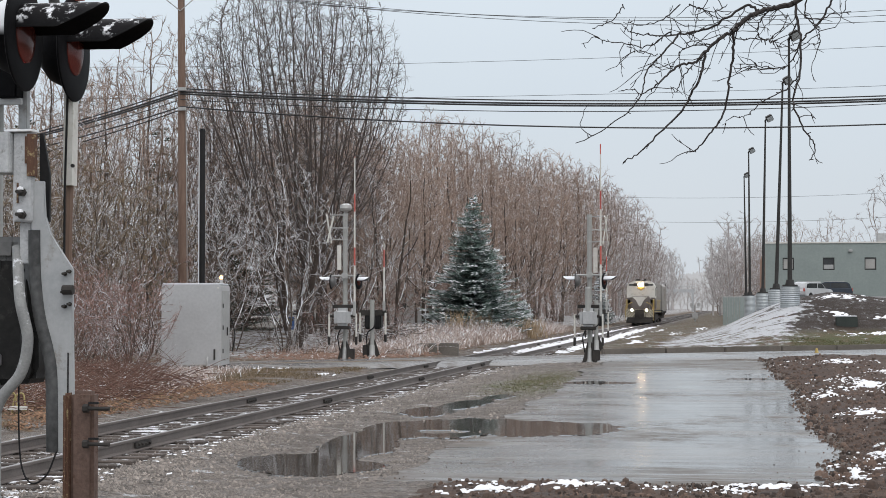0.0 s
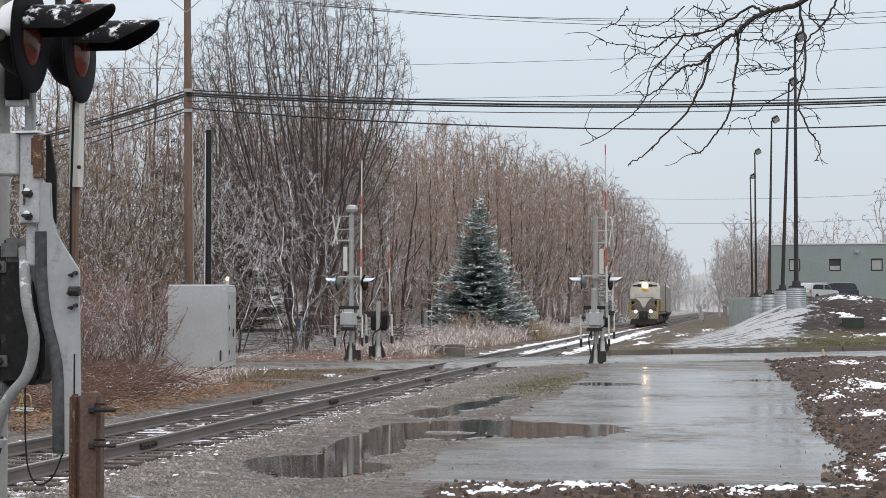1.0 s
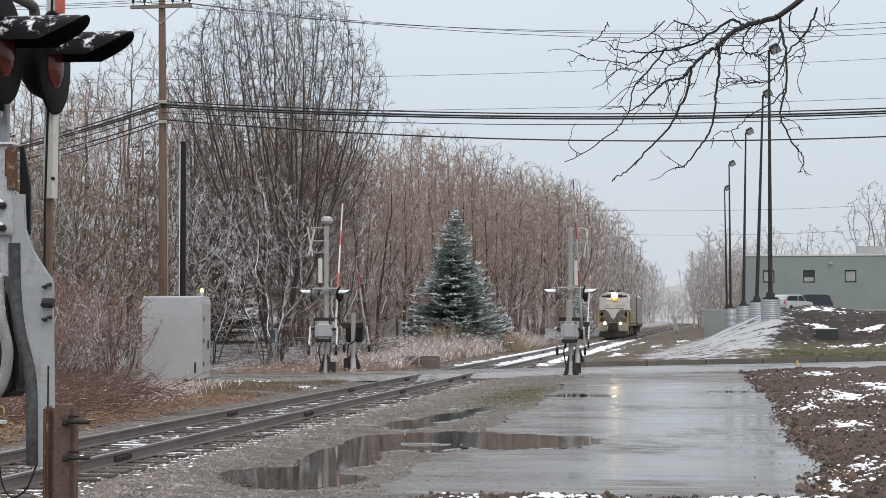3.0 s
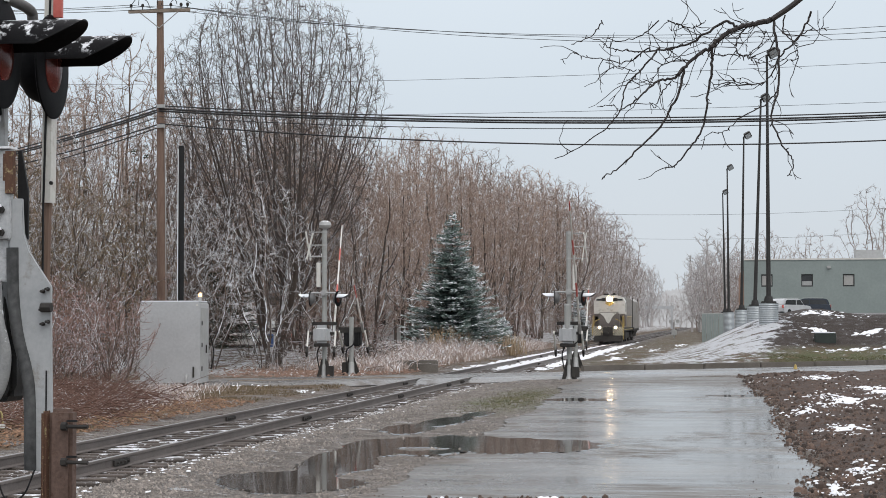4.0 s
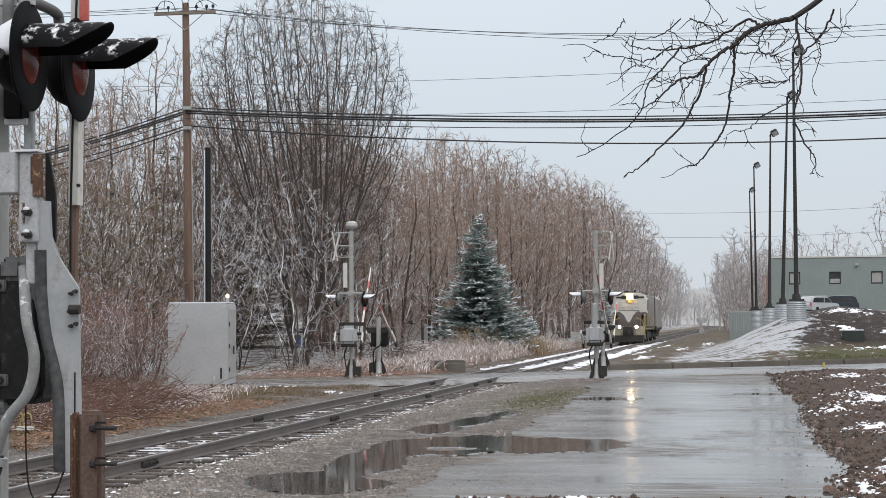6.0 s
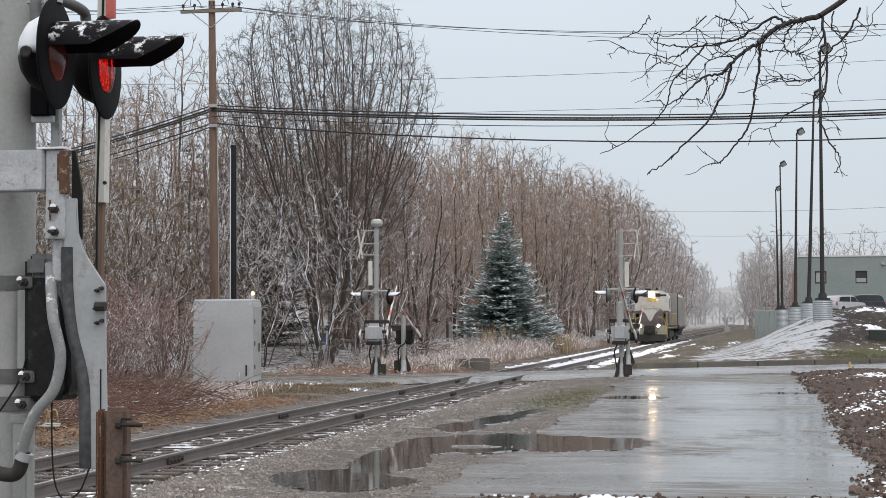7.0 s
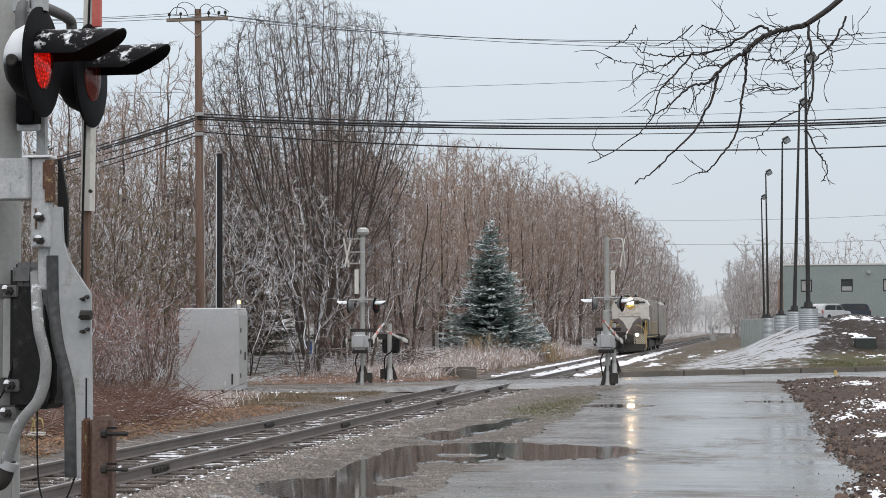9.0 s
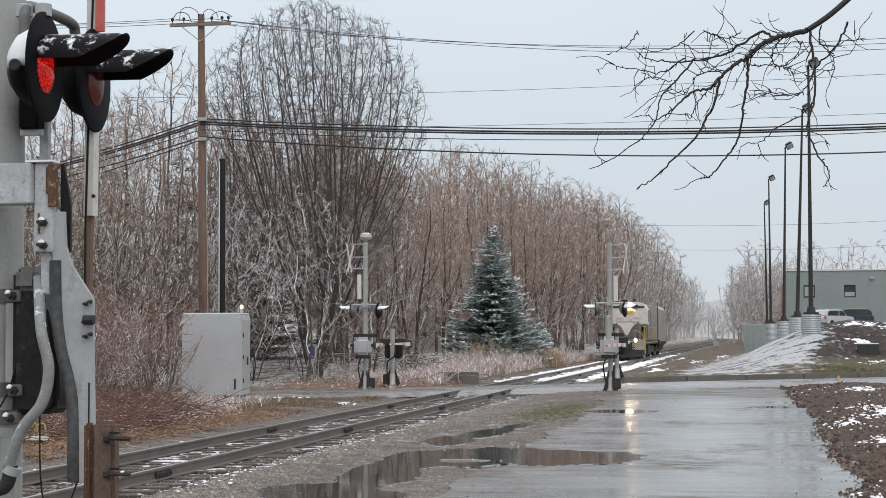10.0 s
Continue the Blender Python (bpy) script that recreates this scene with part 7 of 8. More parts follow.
    limb([(595, 105), (592, 200), (576, 300), (556, 420), (500, 500), (450, 558), (415, 560)], 0.0085, 0.003, dens=0.05, depth=0.1)
    limb([(825, 5), (836, 100), (846, 160), (840, 280), (815, 380), (845, 480), (880, 540), (892, 580), (870, 615)], 0.0085, 0.0025, dens=0.10, depth=-0.1)
    limb([(842, 280), (790, 332), (700, 380), (650, 428), (610, 440)], 0.0045, 0.002, dens=0.1)
    limb([(965, -20), (940, 40), (900, 95), (845, 150), (815, 215), (780, 246), (700, 236), (600, 241)], 0.0065, 0.002, dens=0.22, depth=0.1)
    limb([(868, -10), (862, 50), (890, 85), (912, 120), (908, 162), (850, 160)], 0.0045, 0.002, dens=0.25)
    limb([(905, 90), (950, 55), (1030, 44)], 0.004, 0.0018, dens=0.2)
    limb([(740, 20), (700, 60), (685, 110), (720, 135), (780, 80), (800, 30)], 0.0045, 0.002, dens=0.4, depth=0.15)
    limb([(510, 155), (440, 160), (395, 180), (390, 245)], 0.004, 0.0018, dens=0.2)
    limb([(500, 165), (470, 140), (430, 110)], 0.0035, 0.0016, dens=0.4)
    limb([(640, 62), (600, 130), (690, 130), (740, 140), (770, 160)], 0.004, 0.0018, dens=0.3, depth=0.1)
    limb([(430, 0), (470, 15), (520, 30), (575, 5)], 0.004, 0.002, dens=0.4)
    limb([(180, -10), (150, 40), (70, 80)], 0.004, 0.002, dens=0.2)
    limb([(395, 0), (330, 45), (250, 60), (170, 40)], 0.004, 0.0018, dens=0.15, depth=0.15)
    limb([(310, 190), (240, 175), (205, 155)], 0.003, 0.0015, dens=0.3)
    limb([(240, 340), (215, 325), (160, 328)], 0.003, 0.0018, dens=0.1)
    limb([(440, 235), (400, 290), (380, 335), (358, 316)], 0.004, 0.002, dens=0.2)
    return bough


bough = hanging_limb()

# ---- churned soil beside the yard ----
def soil_z(x, y):
    edge = smooth(lot_right(y) - 0.15, lot_right(y) + 0.9, x)
    if y < 22.0:
        edge = max(edge, smooth(21.7, 20.6, y + 0.3 * fbm(x, 3.3, 0.9)) * smooth(-4.4, -3.0, x))
    lump = 0.10 * fbm(x, y, 0.55, 3) + 0.05 * abs(fbm(x + 40, y, 1.9, 4)) + 0.03 * fbm(x, y + 9, 5.0, 3)
    return ground_z(x, y) - 0.06 + edge * (0.17 + lump + 0.10 * smooth(1.5, 6, x))


soil_xs = [-4.6 + 0.13 * i for i in range(150)]
soil_ys = [17.0 + 0.13 * i for i in range(60)] + [24.8 + 0.2 * i for i in range(200)]
tagged(sheet("soil", soil_xs, soil_ys, soil_z, M["soil"], lambda x, y: (x > lot_right(y) - 0.35 or y < 22.1) and road_dist(x, y) < -0.4), "churned brown soil with patches of snow", "soil", kind="structure")

def snow_patch(spots, zf, xr, yr, step, label, seed, cut=0.62):
    """A soft sheet of snow that rises out of the soil where the noise is high and ends where it dips under."""
    def level(x, y):
        m = max(math.exp(-((x - cx) / kx) ** 2 - ((y - cy) / ky) ** 2) for cx, cy, kx, ky in spots)
        return m + 0.55 * fbm(x + seed, y, 1.3) + 0.75 * fbm(x, y + seed, 5.5, 3) - cut

    xs = [xr[0] + step * i for i in range(int((xr[1] - xr[0]) / step))]
    ys, y = [], yr[0]
    while y < yr[1]:
        ys.append(y)
        y += step * (0.8 + 0.05 * (y - yr[0]))
    ids, verts, faces, lv = {}, [], [], {}
    for j, y in enumerate(ys):
        for i, x in enumerate(xs):
            if min(((x - cx) / kx) ** 2 + ((y - cy) / ky) ** 2 for cx, cy, kx, ky in spots) < 3.5:
                lv[i, j] = level(x, y)
    for i, j in lv:
        quad = ((i, j), (i + 1, j), (i + 1, j + 1), (i, j + 1))
        if all(q in lv for q in quad) and max(lv[q] for q in quad) > 0.0:
            for q in quad:
                if q not in ids:
                    ids[q] = len(verts)
                    x, y = xs[q[0]], ys[q[1]]
                    verts.append((x, y, zf(x, y) + max(-0.05, min(0.06, 0.10 * lv[q]))))
            faces.append(tuple(ids[q] for q in quad))
    ob = link_mesh("snow_patch", verts, faces, M["snow"], smooth=True)
    return tagged(ob, label, "snow", kind="stuff")


def lumps(name, pts, sizes, mat, label, category, seed, k=8, tall=1.0, long=2.2):
    """Rounded scraps, each an uneven low dome, in one mesh."""
    r = np.random.RandomState(seed)
    n = len(pts)
    pts, sizes = np.array(pts), np.array(sizes)[:, None, None]
    a = np.arange(k) * 2 * math.pi / k
    rim = np.stack([np.cos(a), np.sin(a), 0 * a - 0.22 * tall], 1)
    inner = np.stack([0.72 * np.cos(a), 0.72 * np.sin(a), 0 * a + 0.22 * tall], 1)
    v = np.concatenate([rim, inner, [[0, 0, 0.34 * tall]]], 0)[None] * sizes
    wob = r.uniform(0.6, 1.3, (n, k))
    wob = np.concatenate([wob, wob, np.ones((n, 1))], 1)[:, :, None]
    v[:, :, :2] *= wob
    v[:, :, 0] *= r.uniform(0.6, 1.2, (n, 1))
    v[:, :, 1] *= r.uniform(0.8, long, (n, 1))
    v[:, :, 2] *= r.uniform(0.6, 1.3, (n, 2 * k + 1))
    v = v + pts[:, None, :]
    f = [(i, (i + 1) % k, k + (i + 1) % k, k + i) for i in range(k)] + [(k + i, k + (i + 1) % k, 2 * k) for i in range(k)]
    faces = [tuple(q + o for q in face) for o in range(0, n * (2 * k + 1), 2 * k + 1) for face in f]
    me = bpy.data.meshes.new(name)
    me.from_pydata(v.reshape(-1, 3).tolist(), [], faces)
    me.polygons.foreach_set("use_smooth", np.ones(len(me.polygons), dtype=bool))
    me.materials.append(mat)
    return tagged(new(name, me), label, category, kind="stuff")


def soil_top(x, y):
    return max(soil_z(x, y), ground_z(x, y) + 0.03)


snow_patch(((2.75, 43.6, 0.9, 3.6), (1.75, 39.4, 0.35, 1.4), (2.2, 33.6, 0.45, 1.0), (4.0, 47, 0.8, 3.4), (5.4, 36, 1.0, 3.4), (3.0, 57, 0.9, 2.4)), soil_top, (1.0, 8.0), (29.0, 60.0), 0.06, "patch of old snow lying on brown soil", 3, 0.95)
snow_patch(((1.85, 24.8, 0.42, 1.1), (1.45, 23.2, 0.3, 0.7), (1.05, 21.0, 0.5, 0.5), (0.25, 20.5, 0.55, 0.4), (-0.4, 20.3, 0.45, 0.4), (-1.9, 20.2, 0.6, 0.34), (-2.85, 20.1, 0.4, 0.36)), soil_top, (-4.0, 3.2), (19.0, 27.5), 0.04, "patch of wet snow on soil at the yard's end", 11, 1.0)

snow_patch(((6.0, 84.6, 2.6, 0.5), (7.4, 87.6, 1.6, 0.6), (4.4, 88.4, 0.8, 0.6), (9.5, 89.5, 2.2, 0.6), (5.6, 91.5, 2.0, 0.7)), lambda x, y: ground_z(x, y) + rough_z(x, y), (1.5, 14.0), (81.5, 94.0), 0.08, "patches of old snow on the soil bank", 7, 0.8)
snow_patch(((-9.04, 85, 0.55, 15), (-9.3, 120, 0.5, 35), (-7.6, 95, 0.3, 22), (-7.9, 125, 0.3, 25), (-10.8, 112, 0.3, 40)), lambda x, y: -0.162, (-11.2, -7.0), (73.0, 180.0), 0.13, "strip of snow lying between the rails", 5)

snow_patch(((-5.6, 92, 0.7, 7), (-6.5, 108, 0.4, 12), (-4.6, 118, 0.7, 12), (-3.4, 140, 0.8, 18), (-6.2, 132, 0.4, 14)), lambda x, y: ground_z(x, y) + (rough_z(x, y) if y < 120 else 0) + 0.01, (-7.4, -2.0), (80.0, 165.0), 0.12, "thin patches of snow on the ground beside the line", 13, 1.22)
rng = frand(41)
pts, sizes, sp, ss = [], [], [], []
while len(pts) < 13000:
    y = 18.5 + 46 * rng.random() ** 1.7
    x = lot_right(y) - 0.12 + abs(rng.gauss(0, 1.7)) if rng.random() < 0.7 else lot_right(y) + rng.random() * 10
    if y < 21.8 and rng.random() < 0.65:
        x = -3.6 + rng.random() * 7
    if road_dist(x, y) > -0.5:
        continue
    s = min(0.085, 0.009 + 0.012 * rng.expovariate(1.0))
    pts.append((x, y, max(soil_z(x, y), ground_z(x, y) + 0.02) + s * 0.2))
    sizes.append(s)
while len(pts) < 13350:
    # crumbs that have rolled onto the tarmac
    y = 21.6 + 30 * rng.random() ** 2
    x = rng.choice((lot_left(y) + abs(rng.gauss(0, 0.5)), lot_right(y) - abs(rng.gauss(0, 0.6)), lot_right(y) - abs(rng.gauss(0, 0.3))))
    pts.append((x, y, ground_z(x, y) + 0.03))
    sizes.append(min(0.016, 0.003 + 0.003 * rng.expovariate(1.0)))
lumps("soil_clods", pts, sizes, M["clod"], "clods and stones of brown soil", "soil clods", 5, 5, 2.2, 1.3)
# snow that has stayed in patches on the soil
for cx, cy, kx, ky, n in ((2.75, 43.6, 0.55, 2.4, 620), (1.7, 39.4, 0.25, 1.0, 170), (2.2, 33.6, 0.3, 0.7, 260), (1.85, 24.8, 0.30, 0.8, 360), (1.45, 23.2, 0.22, 0.5, 170), (1.6, 57, 0.5, 1.6, 160), (3.0, 57, 0.6, 1.6, 130), (4.0, 47, 0.5, 2.4, 220),
                         (-2.85, 20.1, 0.34, 0.3, 200), (-1.9, 20.2, 0.5, 0.28, 220), (-0.35, 20.3, 0.34, 0.32, 240), (0.25, 20.6, 0.4, 0.3, 220), (1.05, 21.0, 0.4, 0.4, 200), (5.4, 36, 0.7, 2.4, 240)):
    for _ in range(n):
        x2, y2 = cx + rng.gauss(0, kx), cy + rng.gauss(0, ky)
        if road_dist(x2, y2) > -0.6 or fbm(x2, y2, 1.7) < -0.25 or (x2 < lot_right(y2) - 0.05 and y2 > 21.5):
            continue
        sp.append((x2, y2, max(soil_z(x2, y2), ground_z(x2, y2) + 0.03) + 0.008))
        ss.append(rng.uniform(0.02, 0.075))
for _ in range(500):
    y2 = 19 + 40 * rng.random() ** 1.6
    x2 = lot_right(y2) + 0.2 + 7 * rng.random()
    if road_dist(x2, y2) < -0.6:
        sp.append((x2, y2, soil_z(x2, y2) + 0.01))
        ss.append(rng.uniform(0.012, 0.045))
lumps("snow_patches", sp[::2], [0.62 * v for v in ss[::2]], M["snow"], "small leftover clumps of snow", "snow", 6)

# ---- gravel stones, ballast and scraps of snow about the track ----
pts, sizes = [], []
while len(pts) < 22000:
    y = 19 + 42 * rng.random() ** 1.9
    x = -7.7 + 4.0 * rng.random() if rng.random() < 0.7 else -11.4 + 4.5 * rng.random()
    if x > lot_left(y) - 0.1 or any(water_level(x, y, q[0], q[1], q[4]) > 0.12 for q in PUDDLES):
        continue
    s = 0.008 + 0.009 * rng.expovariate(1.0)
    pts.append((x, y, ground_z(x, y) + rough_z(x, y) + 0.004))
    sizes.append(min(0.045, s))
for _ in range(9000):
    y = 18 + 44 * rng.random() ** 1.5
    x = -9.04 + rng.uniform(-1.75, 1.85)
    pts.append((x, y, ground_z(x, y) + 0.012))
    sizes.append(rng.uniform(0.014, 0.034))
scatter_bits("gravel_stones", pts, sizes, M["pebble"], "loose grey gravel stones", "gravel", 7)
pts, sizes = [], []
while len(pts) < 300:
    y = 19 + 90 * rng.random() ** 1.5
    side = rng.choice((-10.55, -9.2, -8.9, -7.75, -7.6, -7.4))
    x = side + rng.gauss(0, 0.22)
    if 0 < road_dist(x, y) < 4.4:
        continue
    pts.append((x, y, -0.175))
    sizes.append(rng.uniform(0.006, 0.03))
for _ in range(14):
    cx, cy = -11.5 - rng.random() * 5, 30 + 36 * rng.random()
    for _ in range(rng.randint(3, 12)):
        x, y = cx + rng.gauss(0, 0.15), cy + rng.gauss(0, 0.3)
        pts.append((x, y, ground_z(x, y) + 0.03))
        sizes.append(rng.uniform(0.02, 0.07))
lumps("snow_patches", pts, sizes, M["snow"], "scraps of snow lying along the track", "snow", 8, 8, 1.0, 3.5)

# ---- puddles ----
for q in PUDDLES:
    puddle(*q)

# ---- dead grass, leaves, sticks ----
roots, hs = [], []
for _ in range(9000):
    y = 66 + 62 * rng.random() ** 1.2
    x = -12.2 - abs(rng.gauss(0, 2.0))
    roots.append((x, y, ground_z(x, y)))
    hs.append(rng.uniform(0.25, 0.7) * (1.5 if 96 < y < 112 and -17 < x < -12.5 else 1))
blades("dead_grass", roots, hs, M["frost_grass"], "pale frosted dead grass along the track", "grass", 1, 0.022, 0.4)
roots, hs = [], []
for cx, cy in ((-12.9, 103), (-13.6, 101), (-14.6, 98.5), (-12.4, 106), (-12.3, 101.5), (-15.6, 97.5)):
    for _ in range(110):
        x, y = cx + rng.gauss(0, 0.35), cy + rng.gauss(0, 0.6)
        roots.append((x, y, ground_z(x, y)))
        hs.append(rng.uniform(0.7, 1.6))
blades("straw_grass", roots, hs, M["dead_grass"], "tall straw-coloured grass under the spruce", "grass", 2, 0.02, 0.22)
roots = []
for _ in range(2600):
    x, y = -16.0 + rng.gauss(0, 0.8), 47.6 + rng.gauss(0, 1.9)
    if x < -13.0:
        roots.append((x, y, ground_z(x, y)))
for cx, cy, kx, ky, n in ((-15.2, 43.4, 0.8, 0.9, 1500), (-14.1, 41.6, 0.6, 0.8, 900), (-13.4, 39.2, 0.35, 0.9, 400)):
    for _ in range(n):
        x, y = cx + rng.gauss(0, kx), cy + rng.gauss(0, ky)
        roots.append((x, y, ground_z(x, y)))
blades("frosted_grass", roots, 0.22, M["frost_grass"], "pale frosted grass in front of the signal case", "grass", 12, 0.012, 0.55)
roots = []
for _ in range(14000):
    y = 27 + 28 * rng.random()
    x = -11.6 - 6 * rng.random() ** 1.3
    if fbm(x, y, 0.6) < -0.05:
        continue
    roots.append((x, y, ground_z(x, y)))
M["short_grass"] = surface("short_winter_grass", (0.10, 0.075, 0.04), (0.24, 0.18, 0.105), 0.9, fine=4, broad=0.5, bump=0)
blades("short_grass", roots, 0.08, M["short_grass"], "short dead grass and weeds beside the track", "grass", 3, 0.008, 0.6)
roots = []
for _ in range(2600):
    x, y = -5.3 + rng.gauss(0, 0.5), 46 + rng.gauss(0, 3.0)
    if x < lot_left(y) - 0.1:
        roots.append((x, y, ground_z(x, y)))
M["green_grass"] = surface("winter_green_grass", (0.085, 0.085, 0.036), (0.19, 0.172, 0.08), 0.9, fine=4, broad=0.6, bump=0)
blades("green_grass", roots, 0.035, M["green_grass"], "thin yellow-green grass beside the yard", "grass", 4, 0.008, 0.6)
roots = []
for _ in range(5000):
    x, y = 2.0 + 9 * rng.random(), 79 + 4.0 * rng.random()
    roots.append((x, y, ground_z(x, y)))
blades("green_grass", roots, 0.07, M["green_grass"], "green winter grass at the foot of the bank", "grass", 9, 0.014, 0.5)
pts, sizes = [], []
for _ in range(5200):
    x, y = -14.8 + rng.gauss(0, 1.7), 68.5 + rng.gauss(0, 4.0)
    if x > -11.8 or road_dist(x, y) < 4.6:
        continue
    pts.append((x, y, ground_z(x, y) + rng.random() * 0.12))
    sizes.append(rng.uniform(0.04, 0.085))
scatter_bits("fallen_leaves", pts, sizes, M["leaf_red"], "drift of russet fallen leaves", "leaves", 10, 0.3)

pts, sizes = [], []
for _ in range(3200):
    y = 27 + 16 * rng.random()
    x = -11.45 - abs(rng.gauss(0, 1.1))
    pts.append((x, y, ground_z(x, y) + 0.02 + rng.random() * 0.05))
    sizes.append(rng.uniform(0.018, 0.045))
M["leaf_orange"] = surface("fallen_orange_leaves", (0.13, 0.068, 0.038), (0.26, 0.15, 0.085), 0.85, fine=3, broad=1, bump=0, piece=0.5)
scatter_bits("fallen_leaves", pts, sizes, M["leaf_orange"], "orange-brown fallen leaves beside the rail", "leaves", 14, 0.3)


def sticks(name, spots, n, length, r, mat, label, seed, rise=0.3):
    rg = frand(seed)
    rows = []
    for _ in range(n):
        cx, cy, sx, sy, top = rg.choice(spots)
        x, y = cx + rg.gauss(0, sx), cy + rg.gauss(0, sy)
        z = ground_z(x, y) + rg.random() * top
        a, l = rg.uniform(0, 6.28), length * rg.uniform(0.4, 1.2)
        b = Vector((math.cos(a), math.sin(a) * 0.6, rg.gauss(0, rise)))
        p = Vector((x, y, z))
        for k in range(3):
            q = p + b * l / 3
            q.z = max(q.z, ground_z(q.x, q.y) + 0.01)
            rows.append((*p, *q, r * (1 - k * 0.25), r * (0.75 - k * 0.25), 1))
            p, b = q, b + Vector((rg.gauss(0, 0.2), rg.gauss(0, 0.2), rg.gauss(0, 0.15)))
    ob = seg_mesh(name, np.array(rows), mat, None, 4)
    return tagged(ob, label, "brush", kind="stuff")


sticks("brush_pile", ((-14.9, 39.5, 0.9, 1.2, 0.45), (-14.3, 40.0, 0.6, 1.0, 0.25), (-15.8, 41, 0.7, 1.0, 0.5), (-13.4, 36.5, 0.8, 1.6, 0.35), (-13.0, 32.5, 0.6, 1.6, 0.3), (-16.8, 43.5, 0.8, 1.2, 0.5)), 2300, 1.0, 0.010, M["brush_red"], "heap of cut reddish-brown brush", 51)
sticks("fallen_sticks", ((-17.5, 45.5, 0.8, 1.2, 0.2), (-15.5, 70, 2.0, 3, 0.25), (-19, 76, 3, 4, 0.4)), 500, 1.4, 0.012, M["twig"], "fallen sticks dusted with snow", 52)
sticks("brush_pile", ((-16.6, 78.5, 0.7, 0.8, 0.9),), 160, 1.8, 0.02, M["bark"], "heap of cut limbs by the big tree", 53)

# a yellow hydrant-like bracket half hidden by the signal, concrete blocks by the road, orange marker
t = thing("pipe_bracket", Matrix.Translation((-13.0, 30.3, ground_z(-13, 30))), "bent yellow pipe bracket on the ground", "pipe bracket")
part("hoop", tube(bend([(-0.25, 0, 0), (-0.22, 0, 0.3), (0.0, 0.05, 0.36), (0.05, 0.1, 0.1), (0.25, 0, 0.05)], 5), 0.016, 8), M["dull_yellow"], t)
part("hoop", tube(bend([(-0.05, 0.1, 0), (0.0, 0.1, 0.28), (0.16, 0.1, 0.34), (0.2, 0.1, 0.0)], 5), 0.016, 8), M["dull_yellow"], t)
part("plank", box((0.5, 0.12, 0.06), (0.05, -0.1, 0.1)), M["white_paint"], t)
for x, y in ((-12.35, 69.0), (-11.55, 69.4)):
    t = thing("concrete_block", Matrix.Translation((x, y, 0.02)) @ Matrix.Rotation(0.1, 4, "Z"), "mossy dark concrete block beside the road", "concrete block", "blocks by the road")
    part("block", box((0.78, 0.5, 0.55), (0, 0, 0)), M["kerb"], t, bevel=0.04)
t = thing("concrete_edging", Matrix.Translation((-12.8, 55.7, -0.06)) @ Matrix.Rotation(math.atan2(ROAD_DIR.y, ROAD_DIR.x), 4, "Z"), "low dark edging along the asphalt apron", "edging")
part("edging", box((6.4, 0.14, 0.14), (0, 0, 0)), M["wood_grey"], t, bevel=0.02)
t = thing("service_box", Matrix.Translation((4.75, 86.3, ground_z(4.75, 86.3) - 0.05)), "dark green service box on the bank with a snowy lid", "service box")
part("body", box((1.0, 0.7, 0.62), (0, 0, 0.13)), M["lamp_green"], t, bevel=0.03)
part("snow_lid", box((0.96, 0.66, 0.05), (0, 0, 0.465)), M["snow"], t, "strip of snow", bevel=0.02)
t = thing("marker_cone", Matrix.Translation((2.7, 69.4, -0.02)), "small yellow marker by the kerb", "marker")
part("marker", lathe([(0.08, 0), (0.07, 0.04), (0.04, 0.17), (0.0001, 0.19)], 12), M["yellow"], t)

# ---- ties ----
tie_me = None
n_tie, rest, gap_snow, gap_size = 0, [], [], []
y = 14.0
while y < 300:
    if not (0.2 < road_dist(-9.0, y) < 4.2):
        if n_tie < 240:
            if tie_me is None:
                bm = box((2.55, 0.23, 0.17))
                bmesh.ops.bevel(bm, geom=[e for e in bm.edges if abs(e.verts[0].co.z - e.verts[1].co.z) < 0.01], offset=0.015, segments=1, affect="EDGES")
                tie_me = bpy.data.meshes.new("tie")
                bm.to_mesh(tie_me)
                bm.free()
                tie_me.materials.append(M["tie"])
            ob = new("tie", tie_me)
            ob.parent = track
            ob.location = (-9.04 + track_shift(y) + rng.gauss(0, 0.03), y, -0.255)
            ob.rotation_euler = (0, rng.gauss(0, 0.006), rng.gauss(0, 0.012))
            n_tie += 1
        else:
            rest.append(y)
    step_y = 0.53 + rng.gauss(0, 0.015)
    if 17 < y < 72 and not (-0.6 < road_dist(-9.0, y) < 5.0):
        # blown snow has stayed between the ties
        for x0, x1, much in ((-8.16, -7.5, 30), (-9.65, -8.42, 30), (-10.6, -9.95, 8)):
            k = much * smooth(-0.25, 0.55, fbm(x0 * 3, y, 0.45) + 0.25)
            for _ in range(int(k)):
                x = rng.uniform(x0, x1)
                gap_snow.append((x, y + step_y / 2 + rng.gauss(0, 0.06), ground_z(x, y) + 0.014))
                gap_size.append(rng.uniform(0.010, 0.036))
    y += step_y
bm = bmesh.new()
for y in rest:
    box((2.55, 0.23, 0.17), (-9.04 + track_shift(y), y, -0.255), None, bm)
tagged(part("far_ties", bm, M["tie"], track), kind="stuff")
lumps("snow_patches", gap_snow, gap_size, M["snow"], "thin snow lying between the ties", "snow", 21, 6, 0.3, 1.0)
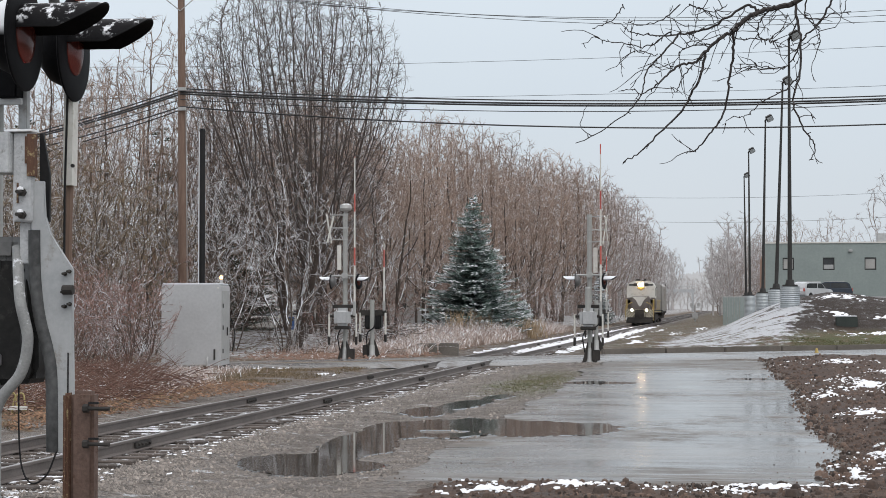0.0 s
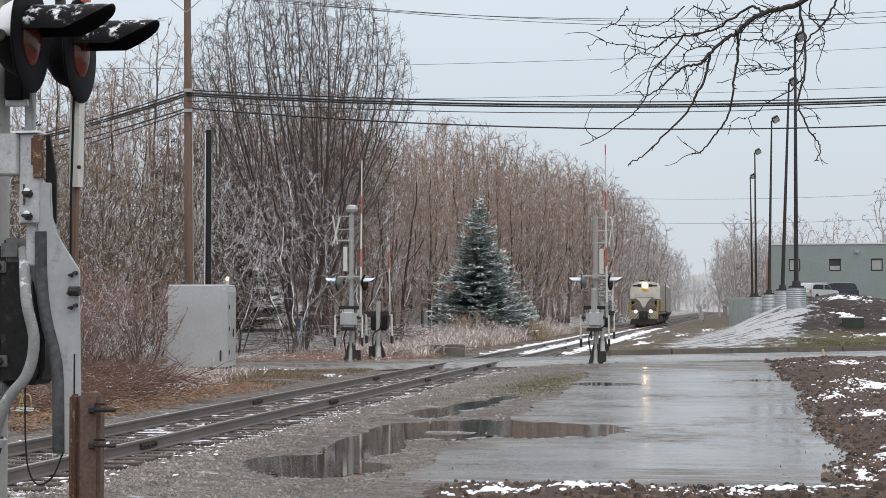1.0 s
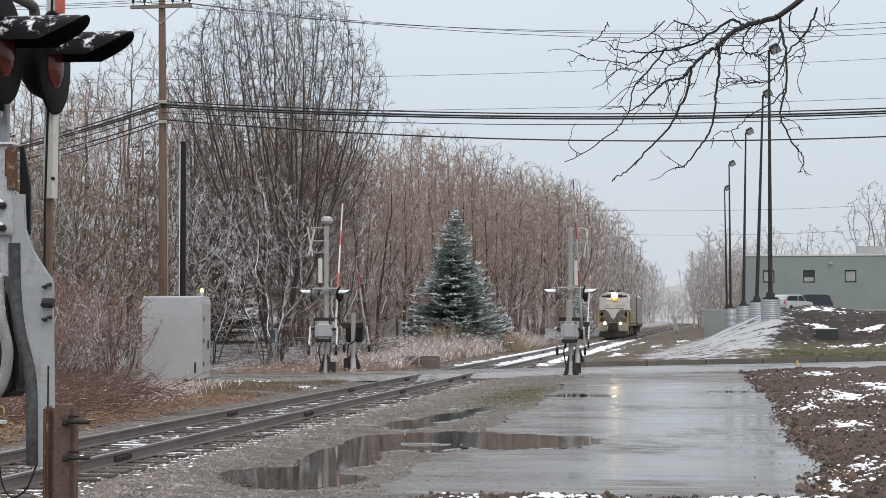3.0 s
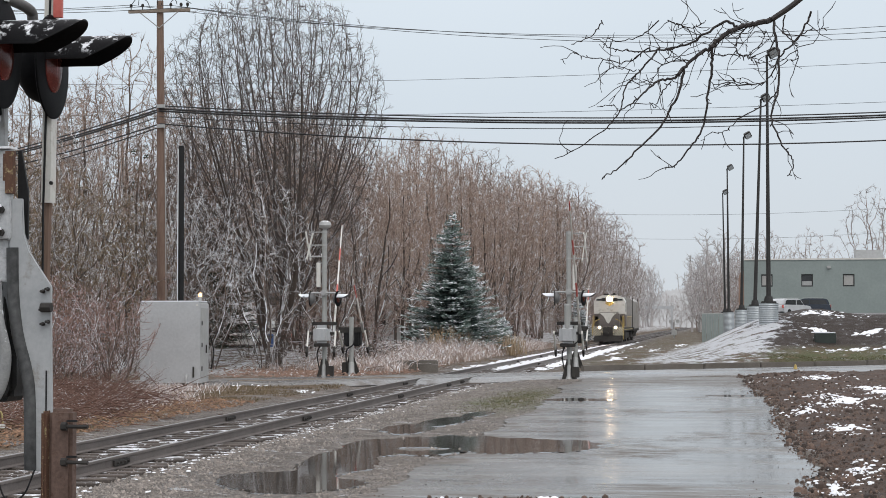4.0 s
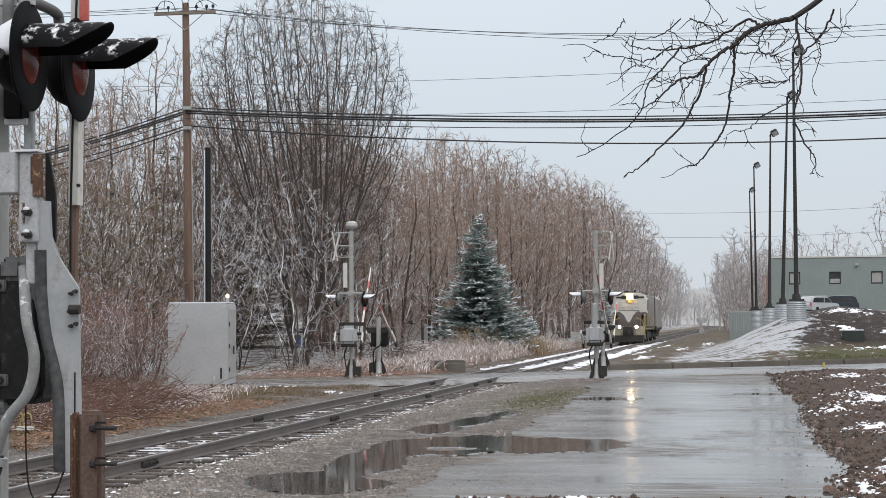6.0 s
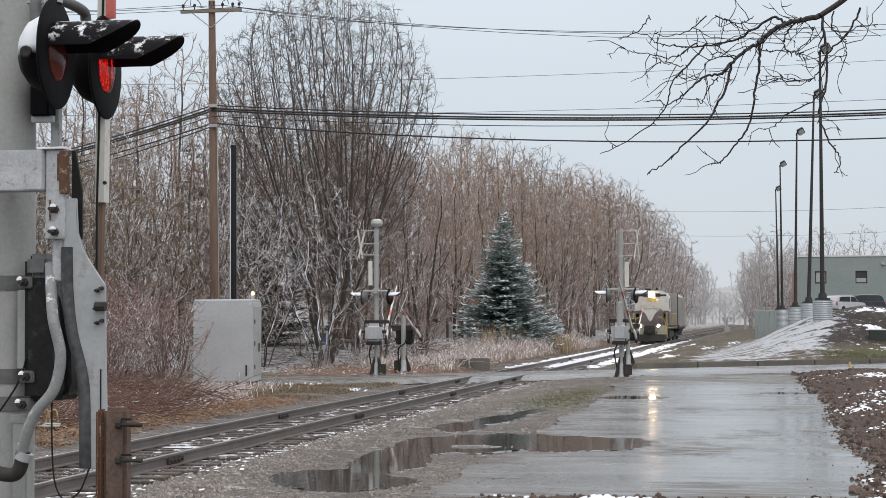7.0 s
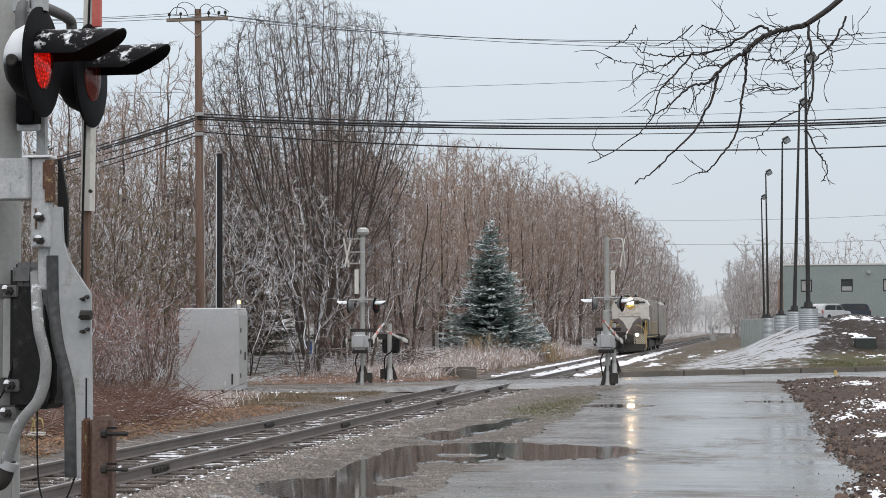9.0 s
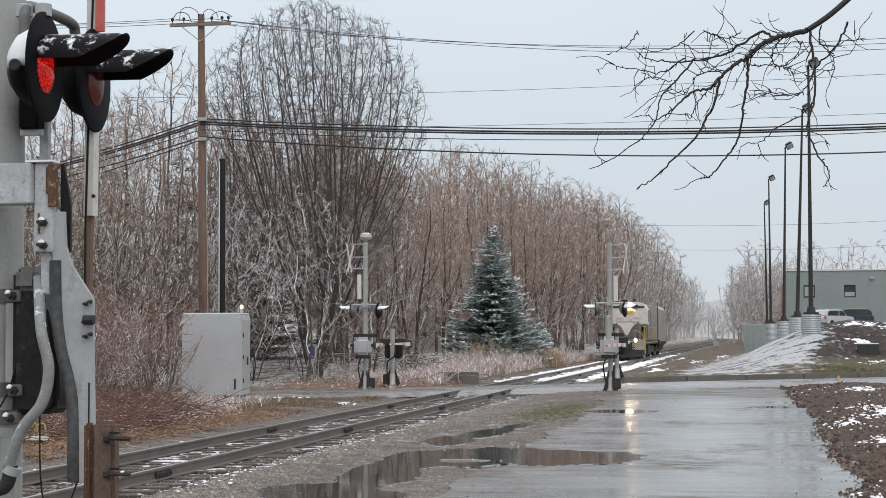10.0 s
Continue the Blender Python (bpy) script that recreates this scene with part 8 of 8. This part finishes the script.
# ---- what moves ----
def motions():
    # the train rolls slowly towards the crossing
    run = ((0, 162.6), (1, 159.3), (2.5, 153.6), (4, 147.2), (5, 143.0), (6, 138.9), (7.5, 132.8), (8.5, 128.8), (10, 122.6))
    for thing_, back in ((engine, 0.0), (wagon, 15.4)):
        walk(thing_, [(t, pose(-9.46, y + back, 0)) for t, y in run])
    # gate arms come down
    fall = ((0, 90), (0.6, 88), (1, 85), (2.5, 62), (4.5, 41), (5.5, 31), (7.5, 14), (9, 6), (10, 0))
    for arm, way, yaw in ((arm_a, 1, 8), (arm_b, -1, 0), (arm_c, -1, 0), (arm_d, 1, 0)):
        p = arm.location.copy()
        walk(arm, [(t, pose(p.x, p.y, p.z, way * a, 0, yaw)) for t, a in fall])
    # the bough over the yard stirs in the wind
    p = bough.location.copy()
    sway = ((0, 0, 0, 0), (0.5, -0.0037, 0.0013, 2.02), (1, -0.0092, 0.0018, 0.34), (1.5, -0.0011, 0.0004, 0.36), (2, 0.0095, 0.0004, 2.2), (2.5, 0.0144, 0.0033, 2.19), (4, 0.0013, 0.0056, -0.06),
            (4.5, -0.0105, 0.0045, 0.58), (5, -0.0104, 0.006, 0.9), (5.5, -0.0084, 0.0049, -0.48), (6, -0.0129, 0.0007, -0.44), (7.5, -0.0161, -0.0003, -1.08), (8, -0.0179, 0.005, 0.97),
            (8.5, -0.0136, 0.004, 0.25), (9, -0.0138, 0.0019, -0.54), (9.5, -0.0159, 0.0012, 0.67), (10, -0.0196, 0.0027, -0.43))
    walk(bough, [(t, pose(p.x + dx, p.y, p.z + dz, 0, -a, 0)) for t, dx, dz, a in sway])
    # lamp boards turn their lit face to the lens in turn, in place of switching
    def flash(board, turns):
        p = board.location.copy()
        rows, a = [(0, 180)], 180
        for t, lit in turns:
            b = 0 if lit else 180
            rows += [(t - 0.1, a), (t - 0.066, a + (b - a) * 0.35), (t - 0.033, a + (b - a) * 0.7), (t, b)]
            a = b
        rows.append((10, a))
        walk(board, [(t, pose(p.x, p.y, p.z, 0, 0, r)) for t, r in rows])

    flash(board_1, ((7.3, True), (7.97, False), (8.6, True), (9.17, False), (9.8, True)))
    flash(board_2, ((6.7, True), (7.3, False), (7.97, True), (8.64, False), (9.17, True), (9.87, False)))


motions()
